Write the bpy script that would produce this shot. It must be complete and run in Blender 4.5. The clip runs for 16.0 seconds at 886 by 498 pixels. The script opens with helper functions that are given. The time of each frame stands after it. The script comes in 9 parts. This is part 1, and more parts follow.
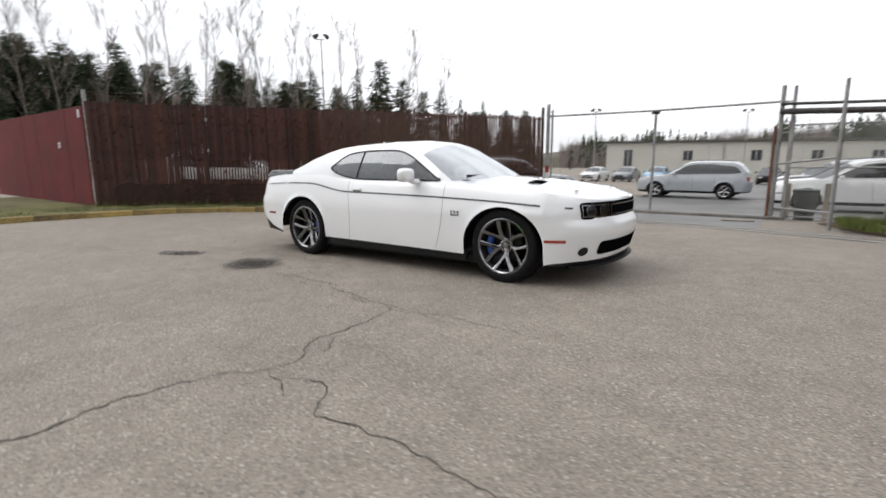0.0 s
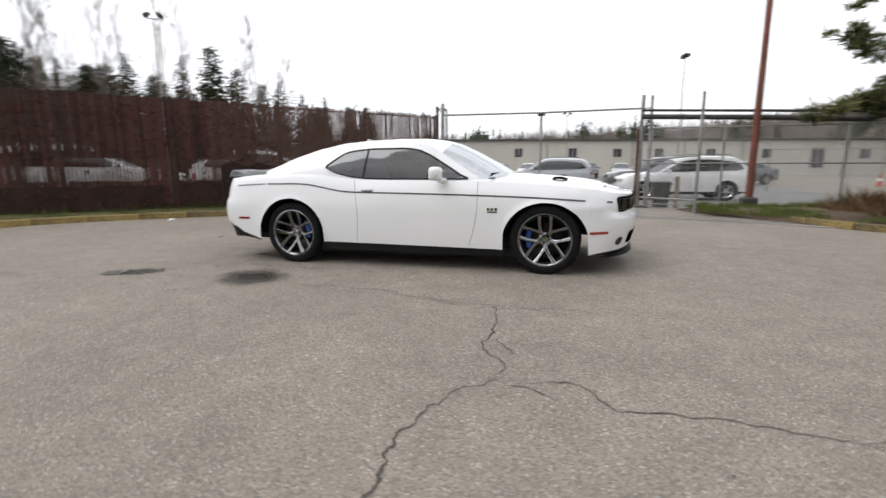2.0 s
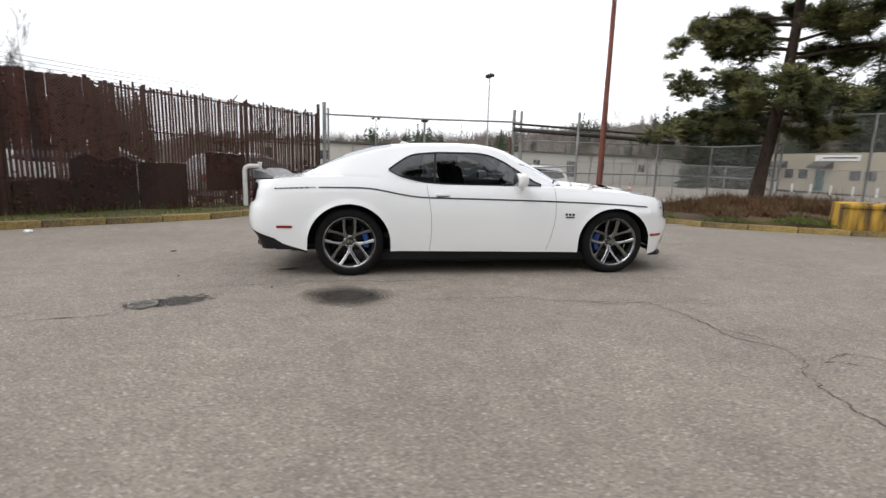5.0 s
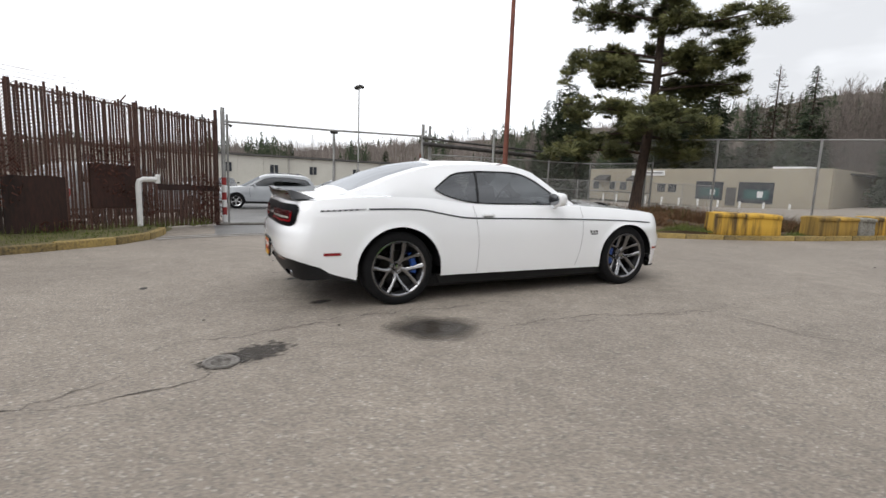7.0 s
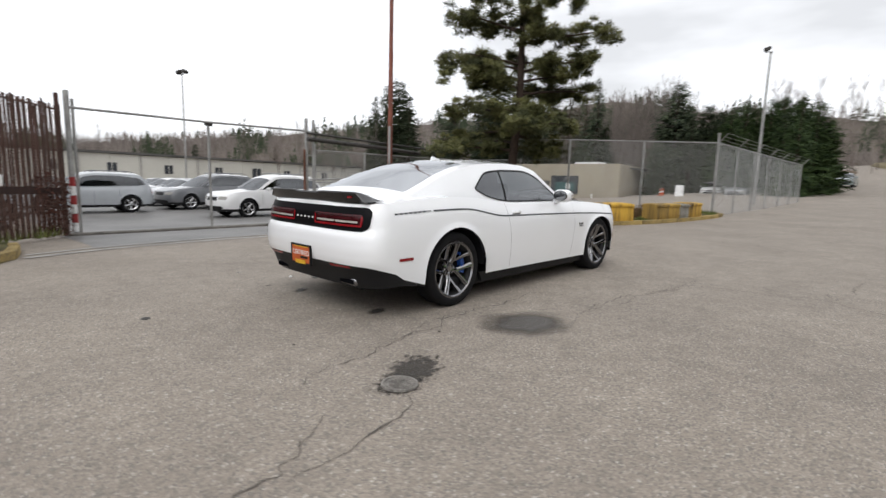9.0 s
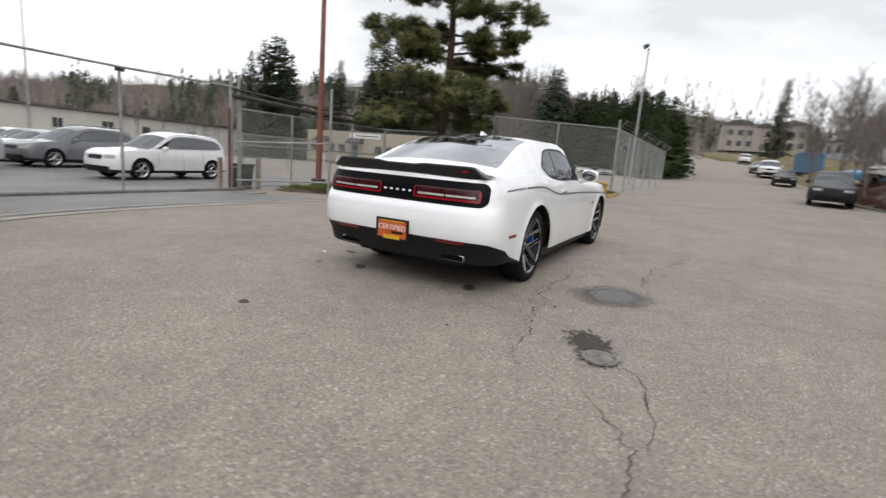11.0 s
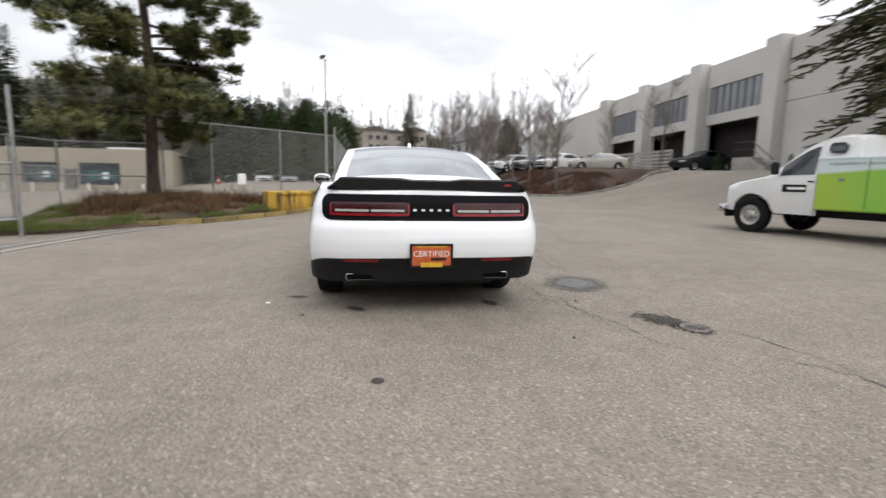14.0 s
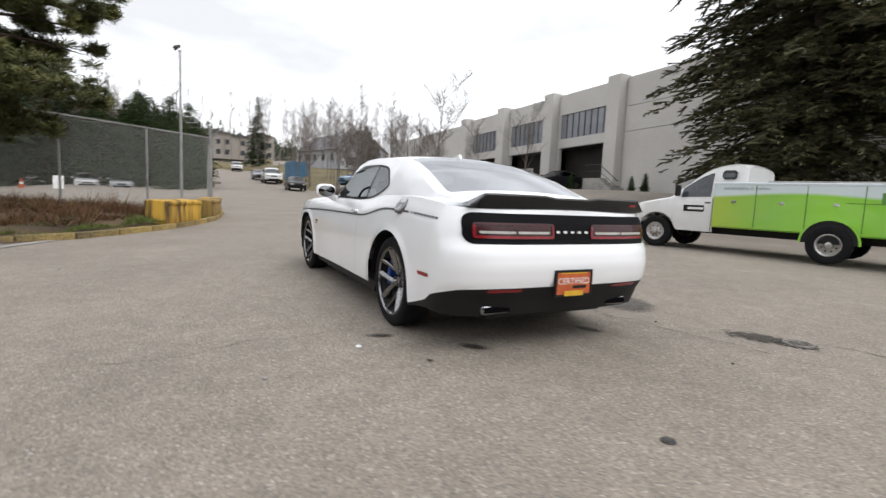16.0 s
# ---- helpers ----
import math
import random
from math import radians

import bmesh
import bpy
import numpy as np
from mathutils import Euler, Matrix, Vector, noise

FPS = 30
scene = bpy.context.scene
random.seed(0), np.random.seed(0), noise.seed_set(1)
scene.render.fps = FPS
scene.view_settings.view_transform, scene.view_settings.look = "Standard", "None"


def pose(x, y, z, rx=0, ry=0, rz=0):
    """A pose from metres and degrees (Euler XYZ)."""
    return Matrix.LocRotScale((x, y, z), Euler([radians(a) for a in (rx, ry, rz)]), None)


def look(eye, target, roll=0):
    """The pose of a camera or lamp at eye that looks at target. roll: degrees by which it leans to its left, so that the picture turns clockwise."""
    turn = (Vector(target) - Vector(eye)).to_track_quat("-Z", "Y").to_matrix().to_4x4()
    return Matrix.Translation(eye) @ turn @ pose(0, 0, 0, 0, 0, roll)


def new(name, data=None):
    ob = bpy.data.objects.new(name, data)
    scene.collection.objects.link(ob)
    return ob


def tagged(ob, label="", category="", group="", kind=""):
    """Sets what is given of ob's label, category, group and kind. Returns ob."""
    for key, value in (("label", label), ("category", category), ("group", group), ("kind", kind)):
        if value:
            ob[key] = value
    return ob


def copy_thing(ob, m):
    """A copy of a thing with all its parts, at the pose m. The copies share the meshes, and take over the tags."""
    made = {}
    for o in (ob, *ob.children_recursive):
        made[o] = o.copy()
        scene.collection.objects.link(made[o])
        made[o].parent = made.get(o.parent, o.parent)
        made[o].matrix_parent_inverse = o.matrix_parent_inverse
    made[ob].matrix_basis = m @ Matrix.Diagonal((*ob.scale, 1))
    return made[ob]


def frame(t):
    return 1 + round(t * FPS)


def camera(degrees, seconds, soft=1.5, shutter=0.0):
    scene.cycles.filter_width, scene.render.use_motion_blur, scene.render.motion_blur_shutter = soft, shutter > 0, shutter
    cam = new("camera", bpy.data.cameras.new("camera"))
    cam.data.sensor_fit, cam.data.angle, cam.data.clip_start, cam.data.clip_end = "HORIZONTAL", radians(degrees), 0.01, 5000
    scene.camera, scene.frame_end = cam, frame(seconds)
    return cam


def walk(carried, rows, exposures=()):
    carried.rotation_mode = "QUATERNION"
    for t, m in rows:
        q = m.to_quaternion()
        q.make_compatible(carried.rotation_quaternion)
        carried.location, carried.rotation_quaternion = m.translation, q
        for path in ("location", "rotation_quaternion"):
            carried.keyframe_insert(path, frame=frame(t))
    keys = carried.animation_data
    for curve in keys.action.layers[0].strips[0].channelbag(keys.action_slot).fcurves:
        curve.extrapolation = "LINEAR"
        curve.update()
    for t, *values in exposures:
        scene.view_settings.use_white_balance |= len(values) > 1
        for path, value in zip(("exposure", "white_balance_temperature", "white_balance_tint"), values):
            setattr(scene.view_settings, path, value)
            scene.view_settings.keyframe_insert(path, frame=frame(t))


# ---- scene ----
cam = camera(84.3, 16.0, soft=1.4, shutter=0.6)
PATH = [
    (0, (3.763, -5.029, 1.205), (2.601, -3.439, 0.852), -0.3),
    (0.5, (3.341, -5.31, 1.211), (2.35, -3.597, 0.924), -0.4),
    (1, (2.889, -5.536, 1.214), (2.042, -3.756, 0.88), -0.4),
    (1.5, (2.389, -5.741, 1.23), (1.537, -3.967, 0.879), -0.1),
    (2, (1.912, -5.938, 1.23), (1.34, -4.057, 0.862), -0.4),
    (2.5, (1.369, -6.058, 1.226), (0.939, -4.132, 0.901), -1.2),
    (3, (0.872, -6.167, 1.23), (0.653, -4.202, 0.929), -0.8),
    (3.5, (0.346, -6.183, 1.207), (0.247, -4.212, 0.887), -0.5),
    (3.7, (0.113, -6.186, 1.234), (0.064, -4.216, 0.888), 0.3),
    (5.8, (-2.006, -5.848, 1.22), (-1.473, -3.955, 0.858), 0.2),
    (6, (-2.204, -5.746, 1.22), (-1.599, -3.878, 0.839), -0.1),
    (6.5, (-2.675, -5.53, 1.242), (-1.911, -3.705, 0.948), 0.6),
    (7, (-3.152, -5.302, 1.24), (-2.284, -3.523, 0.956), 2.2),
    (7.5, (-3.63, -5.01, 1.227), (-2.701, -3.271, 0.893), 3.5),
    (8, (-4.104, -4.716, 1.229), (-2.96, -3.104, 0.921), 3.1),
    (8.5, (-4.56, -4.36, 1.197), (-3.334, -2.825, 0.821), 2.1),
    (9, (-4.933, -4.015, 1.211), (-3.492, -2.656, 0.931), 1.6),
    (9.2, (-5.086, -3.863, 1.21), (-3.604, -2.553, 0.911), 1.8),
    (11.3, (-6.232, -2.12, 1.124), (-4.429, -1.328, 0.773), 3.3),
    (11.5, (-6.314, -1.924, 1.104), (-4.451, -1.267, 0.797), 0.9),
    (12, (-6.485, -1.459, 1.111), (-4.569, -0.954, 0.838), -1.2),
    (12.5, (-6.523, -0.937, 1.095), (-4.575, -0.578, 0.815), 1.3),
    (13, (-6.559, -0.412, 1.101), (-4.591, -0.239, 0.794), 0.5),
    (13.5, (-6.436, 0.094, 1.085), (-4.466, 0.056, 0.742), 0.9),
    (14, (-6.288, 0.576, 1.081), (-4.339, 0.226, 0.802), 1.1),
    (14.5, (-6.058, 1.056, 1.097), (-4.146, 0.523, 0.849), 0.1),
    (15, (-5.754, 1.511, 1.104), (-3.878, 0.855, 0.881), 0.6),
    (15.5, (-5.483, 1.978, 1.078), (-3.662, 1.186, 0.839), 2.7),
    (16, (-5.124, 2.393, 1.055), (-3.368, 1.458, 0.842), 2.6),
]
walk(cam, [(t, look(eye, target, roll)) for t, eye, target, roll in PATH], [(0, 0.08), (10.5, 0.08), (12.2, 0.17), (13.5, 0.2), (16.0, 0.24)])

# ---- light: bright overcast sky ----
world = bpy.data.worlds.new("overcast")
world.use_nodes = True
scene.world = world
wn, wl = world.node_tree.nodes, world.node_tree.links
wn.clear()
sky = wn.new("ShaderNodeTexSky")
sky.sky_type, sky.sun_disc = "NISHITA", False
sky.sun_elevation, sky.sun_rotation = radians(48), radians(200)
sky.air_density, sky.dust_density, sky.ozone_density = 1.0, 4.0, 1.0
coord, swell = wn.new("ShaderNodeTexCoord"), wn.new("ShaderNodeTexNoise")
swell.inputs["Scale"].default_value, swell.inputs["Detail"].default_value = 1.7, 5.0
squash = wn.new("ShaderNodeMapping")
squash.inputs["Scale"].default_value = (1, 1, 3.2)
wl.new(coord.outputs["Generated"], squash.inputs["Vector"])
wl.new(squash.outputs["Vector"], swell.inputs["Vector"])
deck = wn.new("ShaderNodeValToRGB")
deck.color_ramp.elements[0].position, deck.color_ramp.elements[0].color = 0.36, (6.1, 6.2, 6.42, 1)
deck.color_ramp.elements[1].position, deck.color_ramp.elements[1].color = 0.60, (9.9, 10.05, 10.4, 1)
wl.new(swell.outputs["Fac"], deck.inputs["Fac"])
veil = wn.new("ShaderNodeMix")
veil.data_type = "RGBA"
veil.inputs[0].default_value = 0.93
wl.new(sky.outputs["Color"], veil.inputs[6])
wl.new(deck.outputs["Color"], veil.inputs[7])
back = wn.new("ShaderNodeBackground")
back.inputs["Strength"].default_value = 0.132
wl.new(veil.outputs[2], back.inputs["Color"])
wout = wn.new("ShaderNodeOutputWorld")
wl.new(back.outputs["Background"], wout.inputs["Surface"])

sun = new("sun", bpy.data.lights.new("sun", "SUN"))
sun.data.energy, sun.data.angle, sun.data.color = 1.0, radians(40), (1.0, 0.99, 0.97)
sun.matrix_world = look((-17, -7, 24), (0, 0, 0))

# ---- small tools ----
def clamp(v, a=0.0, b=1.0):
    return max(a, min(b, v))


def ramp(v, a, b):
    k = clamp((v - a) / (b - a))
    return k * k * (3 - 2 * k)


def along(table, x):
    """Smooth value at x of a table of (x, value) in rising x."""
    if x <= table[0][0]:
        return table[0][1]
    for (x0, v0), (x1, v1) in zip(table, table[1:]):
        if x <= x1:
            k = (x - x0) / (x1 - x0)
            return v0 + (v1 - v0) * k
    return table[-1][1]


def finish(name, bm, mat, smooth=None):
    me = bpy.data.meshes.new(name)
    bm.normal_update()
    bm.to_mesh(me)
    bm.free()
    for m in (mat if isinstance(mat, (list, tuple)) else [mat]):
        me.materials.append(m)
    if smooth is not None:
        me.shade_smooth()
        if smooth < 180:
            me.set_sharp_from_angle(angle=radians(smooth))
    return me


def part(name, bm, mat, parent, label="", smooth=None):
    ob = new(name, finish(name, bm, mat, smooth))
    ob.parent = parent
    if label:
        ob["label"] = label
    return ob


def thing(name, bm, mat, label, category, group="", kind="", smooth=None):
    return tagged(new(name, finish(name, bm, mat, smooth)), label, category, group, kind)


def holder(name, label, category, m=None, group="", kind=""):
    ob = tagged(new(name), label, category, group, kind)
    ob.empty_display_size = 0.1
    if m is not None:
        ob.matrix_world = m
    return ob


def box(bm, size, at=(0, 0, 0), bevel=0.0, turn=None, seg=1):
    m = Matrix.Translation(at) @ (turn.to_4x4() if turn else Matrix()) @ Matrix.Diagonal((*size, 1))
    got = bmesh.ops.create_cube(bm, size=1, matrix=m)
    if bevel:
        edges = list({e for v in got["verts"] for e in v.link_edges})
        bmesh.ops.bevel(bm, geom=edges, offset=bevel, segments=seg, affect="EDGES", profile=0.5)
    return bm


def boxed(size, at=(0, 0, 0), bevel=0.0, turn=None, seg=1):
    return box(bmesh.new(), size, at, bevel, turn, seg)


def tube(bm, pts, radii, n=8, caps=True):
    pts = [Vector(p) for p in pts]
    if not isinstance(radii, (list, tuple)):
        radii = [radii] * len(pts)
    rings = []
    side = None
    for i, (p, r) in enumerate(zip(pts, radii)):
        way = (pts[min(i + 1, len(pts) - 1)] - pts[max(i - 1, 0)]).normalized()
        if side is None:
            side = way.orthogonal().normalized()
        side = (side - way * side.dot(way)).normalized()
        up = way.cross(side)
        rings.append([bm.verts.new(p + r * (math.cos(2 * math.pi * k / n) * side + math.sin(2 * math.pi * k / n) * up)) for k in range(n)])
    for a, b in zip(rings, rings[1:]):
        for k in range(n):
            bm.faces.new((a[k], a[(k + 1) % n], b[(k + 1) % n], b[k]))
    if caps and n > 2:
        bm.faces.new(rings[0][::-1])
        bm.faces.new(rings[-1])
    return bm


def sheet(bm, rows, skip=None):
    """Quads over rows of points, welded where points fall together."""
    grid = [[bm.verts.new(p) for p in row] for row in rows]
    for i in range(len(grid) - 1):
        for j in range(len(grid[0]) - 1):
            if skip and skip(i, j):
                continue
            bm.faces.new((grid[i][j], grid[i + 1][j], grid[i + 1][j + 1], grid[i][j + 1]))
    return grid


def lathe(bm, profile, n=32, axis="y", at=(0, 0, 0)):
    """Turn (radius, offset) pairs round an axis through at."""
    c = Vector(at)
    rings = []
    for r, o in profile:
        ring = []
        for k in range(n):
            a = 2 * math.pi * k / n
            if axis == "y":
                p = Vector((r * math.cos(a), o, r * math.sin(a)))
            elif axis == "x":
                p = Vector((o, r * math.cos(a), r * math.sin(a)))
            else:
                p = Vector((r * math.cos(a), r * math.sin(a), o))
            ring.append(bm.verts.new(c + p))
        rings.append(ring)
    for a, b in zip(rings, rings[1:]):
        for k in range(n):
            bm.faces.new((a[k], b[k], b[(k + 1) % n], a[(k + 1) % n]))
    return rings


def prism(bm, outline, depth, m=None):
    """A flat outline (x, z) pulled to a depth along y, both caps closed."""
    m = m or Matrix()
    a = [bm.verts.new(m @ Vector((x, 0, z))) for x, z in outline]
    b = [bm.verts.new(m @ Vector((x, depth, z))) for x, z in outline]
    n = len(outline)
    bm.faces.new(a)
    bm.faces.new(b[::-1])
    for k in range(n):
        bm.faces.new((a[k], b[k], b[(k + 1) % n], a[(k + 1) % n]))
    bmesh.ops.recalc_face_normals(bm, faces=bm.faces)
    return bm


def curve_points(pts, step):
    """A smooth line through pts, in even steps."""
    pts = [Vector(p) for p in pts]
    fine = []
    for i in range(len(pts) - 1):
        p0, p1, p2, p3 = pts[max(i - 1, 0)], pts[i], pts[i + 1], pts[min(i + 2, len(pts) - 1)]
        for k in range(12):
            t = k / 12
            fine.append(0.5 * (2 * p1 + (p2 - p0) * t + (2 * p0 - 5 * p1 + 4 * p2 - p3) * t * t + (3 * p1 - p0 - 3 * p2 + p3) * t ** 3))
    fine.append(pts[-1])
    out, left = [fine[0]], step
    for a, b in zip(fine, fine[1:]):
        d = (b - a).length
        while d >= left:
            a = a + (b - a) * (left / d)
            out.append(a)
            d -= left
            left = step
        left -= d
    out.append(fine[-1])
    return out


# ---- materials ----
def shader(name, colour=(0.5, 0.5, 0.5), rough=0.6, metal=0.0, coat=0.0):
    m = bpy.data.materials.new(name)
    m.use_nodes = True
    b = m.node_tree.nodes["Principled BSDF"]
    b.inputs["Base Color"].default_value = (*colour, 1)
    b.inputs["Roughness"].default_value = rough
    b.inputs["Metallic"].default_value = metal
    b.inputs["Coat Weight"].default_value = coat
    b.inputs["Coat Roughness"].default_value = 0.04
    return m


def worn(name, light, dark, rough=0.7, metal=0.0, grain=40.0, stain=1.5, bump=0.15, coat=0.0, stretch=(1, 1, 1), each=0.0, spread=0.25, space="Object"):
    """A surface between two colours, mottled at a fine and a broad scale, with relief."""
    m = shader(name, light, rough, metal, coat)
    n, l = m.node_tree.nodes, m.node_tree.links
    b = n["Principled BSDF"]
    tc, mp = n.new("ShaderNodeTexCoord"), n.new("ShaderNodeMapping")
    mp.inputs["Scale"].default_value = stretch
    l.new(tc.outputs[space], mp.inputs["Vector"])
    fine, broad = n.new("ShaderNodeTexNoise"), n.new("ShaderNodeTexNoise")
    fine.inputs["Scale"].default_value, fine.inputs["Detail"].default_value = grain, 6
    broad.inputs["Scale"].default_value, broad.inputs["Detail"].default_value = stain, 5
    broad.inputs["Roughness"].default_value = 0.6
    l.new(mp.outputs["Vector"], fine.inputs["Vector"])
    l.new(mp.outputs["Vector"], broad.inputs["Vector"])
    mixf = n.new("ShaderNodeMath")
    mixf.operation = "MULTIPLY_ADD"
    mixf.inputs[1].default_value = 0.4
    l.new(fine.outputs["Fac"], mixf.inputs[0])
    half = n.new("ShaderNodeMath")
    half.operation = "MULTIPLY"
    half.inputs[1].default_value = 0.6
    l.new(broad.outputs["Fac"], half.inputs[0])
    l.new(half.outputs[0], mixf.inputs[2])
    last = mixf.outputs[0]
    if each:
        info, shift = n.new("ShaderNodeObjectInfo"), n.new("ShaderNodeMath")
        shift.operation = "MULTIPLY_ADD"
        shift.inputs[1].default_value = each
        l.new(info.outputs["Random"], shift.inputs[0])
        less = n.new("ShaderNodeMath")
        less.operation = "SUBTRACT"
        less.inputs[1].default_value = each / 2
        l.new(last, less.inputs[0])
        l.new(less.outputs[0], shift.inputs[2])
        last = shift.outputs[0]
    cr = n.new("ShaderNodeValToRGB")
    cr.color_ramp.elements[0].position, cr.color_ramp.elements[0].color = 0.5 - spread / 2, (*dark, 1)
    cr.color_ramp.elements[1].position, cr.color_ramp.elements[1].color = 0.5 + spread / 2, (*light, 1)
    l.new(last, cr.inputs["Fac"])
    l.new(cr.outputs["Color"], b.inputs["Base Color"])
    if bump:
        bp = n.new("ShaderNodeBump")
        bp.inputs["Strength"].default_value, bp.inputs["Distance"].default_value = bump, 0.02
        l.new(fine.outputs["Fac"], bp.inputs["Height"])
        l.new(bp.outputs["Normal"], b.inputs["Normal"])
    return m


def tinted(name, tint, gloss=0.05, face=0.1, edge=0.7):
    """Window glass: lets tinted light through and mirrors more at a glance."""
    m = bpy.data.materials.new(name)
    m.use_nodes = True
    n, l = m.node_tree.nodes, m.node_tree.links
    n.clear()
    tr, gl, mix, lw, out, mr = (n.new(k) for k in ("ShaderNodeBsdfTransparent", "ShaderNodeBsdfGlossy", "ShaderNodeMixShader", "ShaderNodeLayerWeight", "ShaderNodeOutputMaterial", "ShaderNodeMapRange"))
    tr.inputs["Color"].default_value = (*tint, 1)
    gl.inputs["Roughness"].default_value = gloss
    gl.inputs["Color"].default_value = (0.95, 0.97, 1, 1)
    lw.inputs["Blend"].default_value = 0.4
    mr.inputs["To Min"].default_value, mr.inputs["To Max"].default_value = face, edge
    l.new(lw.outputs["Facing"], mr.inputs["Value"])
    l.new(mr.outputs["Result"], mix.inputs["Fac"])
    l.new(tr.outputs["BSDF"], mix.inputs[1])
    l.new(gl.outputs["BSDF"], mix.inputs[2])
    l.new(mix.outputs["Shader"], out.inputs["Surface"])
    return m


def asphalt_material():
    m = shader("asphalt", (0.2, 0.19, 0.18), 0.85)
    n, l = m.node_tree.nodes, m.node_tree.links
    b = n["Principled BSDF"]
    tc = n.new("ShaderNodeTexCoord")
    stone, fine, broad, lane = n.new("ShaderNodeTexVoronoi"), n.new("ShaderNodeTexNoise"), n.new("ShaderNodeTexNoise"), n.new("ShaderNodeTexNoise")
    stone.inputs["Scale"].default_value = 85
    stone.inputs["Randomness"].default_value = 1
    fine.inputs["Scale"].default_value, fine.inputs["Detail"].default_value = 130, 4
    broad.inputs["Scale"].default_value, broad.inputs["Detail"].default_value = 0.55, 7
    lane.inputs["Scale"].default_value, lane.inputs["Detail"].default_value = 4.5, 5
    for t in (stone, fine, broad, lane):
        l.new(tc.outputs["Object"], t.inputs["Vector"])
    chip = n.new("ShaderNodeValToRGB")
    e = chip.color_ramp.elements
    e[0].position, e[0].color = 0.0, (0.17, 0.155, 0.14, 1)
    e[1].position, e[1].color = 1.0, (0.43, 0.40, 0.36, 1)
    for p, c in ((0.3, (0.240, 0.208, 0.175, 1)), (0.75, (0.283, 0.245, 0.207, 1)), (0.95, (0.335, 0.295, 0.251, 1))):
        el = e.new(p)
        el.color = c
    sep = n.new("ShaderNodeSeparateColor")
    l.new(stone.outputs["Color"], sep.inputs["Color"])
    l.new(sep.outputs["Red"], chip.inputs["Fac"])
    tone = n.new("ShaderNodeValToRGB")
    tone.color_ramp.elements[0].position, tone.color_ramp.elements[0].color = 0.3, (0.86, 0.85, 0.84, 1)
    tone.color_ramp.elements[1].position, tone.color_ramp.elements[1].color = 0.7, (1.08, 1.07, 1.05, 1)
    l.new(broad.outputs["Fac"], tone.inputs["Fac"])
    tone2 = n.new("ShaderNodeValToRGB")
    tone2.color_ramp.elements[0].position, tone2.color_ramp.elements[0].color = 0.3, (0.9, 0.9, 0.9, 1)
    tone2.color_ramp.elements[1].position, tone2.color_ramp.elements[1].color = 0.7, (1.08, 1.08, 1.08, 1)
    l.new(lane.outputs["Fac"], tone2.inputs["Fac"])
    grit = n.new("ShaderNodeValToRGB")
    grit.color_ramp.elements[0].position, grit.color_ramp.elements[0].color = 0.3, (0.87, 0.87, 0.87, 1)
    grit.color_ramp.elements[1].position, grit.color_ramp.elements[1].color = 0.7, (1.11, 1.11, 1.11, 1)
    l.new(fine.outputs["Fac"], grit.inputs["Fac"])
    last = chip.outputs["Color"]
    for t in (tone, tone2, grit):
        mul = n.new("ShaderNodeMix")
        mul.data_type, mul.blend_type = "RGBA", "MULTIPLY"
        mul.inputs[0].default_value = 1
        l.new(last, mul.inputs[6])
        l.new(t.outputs["Color"], mul.inputs[7])
        last = mul.outputs[2]
    l.new(last, b.inputs["Base Color"])
    bp = n.new("ShaderNodeBump")
    bp.inputs["Strength"].default_value, bp.inputs["Distance"].default_value = 0.42, 0.006
    l.new(stone.outputs["Distance"], bp.inputs["Height"])
    l.new(bp.outputs["Normal"], b.inputs["Normal"])
    return m


def mesh_wire(name, colour, size=0.052, wire=0.11):
    """Woven diamond wire: clear but for its crossing strands."""
    m = shader(name, colour, 0.55, 0.25)
    n, l = m.node_tree.nodes, m.node_tree.links
    b, out = n["Principled BSDF"], n["Material Output"]
    tc, sx = n.new("ShaderNodeTexCoord"), n.new("ShaderNodeSeparateXYZ")
    l.new(tc.outputs["UV"], sx.inputs[0])
    strands = []
    for op in ("ADD", "SUBTRACT"):
        a = n.new("ShaderNodeMath")
        a.operation = op
        l.new(sx.outputs[0], a.inputs[0])
        l.new(sx.outputs[1], a.inputs[1])
        f = n.new("ShaderNodeMath")
        f.operation = "MODULO"
        plus = n.new("ShaderNodeMath")
        plus.inputs[1].default_value = 1000.0
        l.new(a.outputs[0], plus.inputs[0])
        l.new(plus.outputs[0], f.inputs[0])
        f.inputs[1].default_value = size
        c = n.new("ShaderNodeMath")
        c.operation = "LESS_THAN"
        c.inputs[1].default_value = size * wire
        l.new(f.outputs[0], c.inputs[0])
        strands.append(c)
    mx = n.new("ShaderNodeMath")
    mx.operation = "MAXIMUM"
    l.new(strands[0].outputs[0], mx.inputs[0])
    l.new(strands[1].outputs[0], mx.inputs[1])
    tr, mix = n.new("ShaderNodeBsdfTransparent"), n.new("ShaderNodeMixShader")
    l.new(mx.outputs[0], mix.inputs["Fac"])
    l.new(tr.outputs["BSDF"], mix.inputs[1])
    l.new(b.outputs["BSDF"], mix.inputs[2])
    l.new(mix.outputs["Shader"], out.inputs["Surface"])
    return m


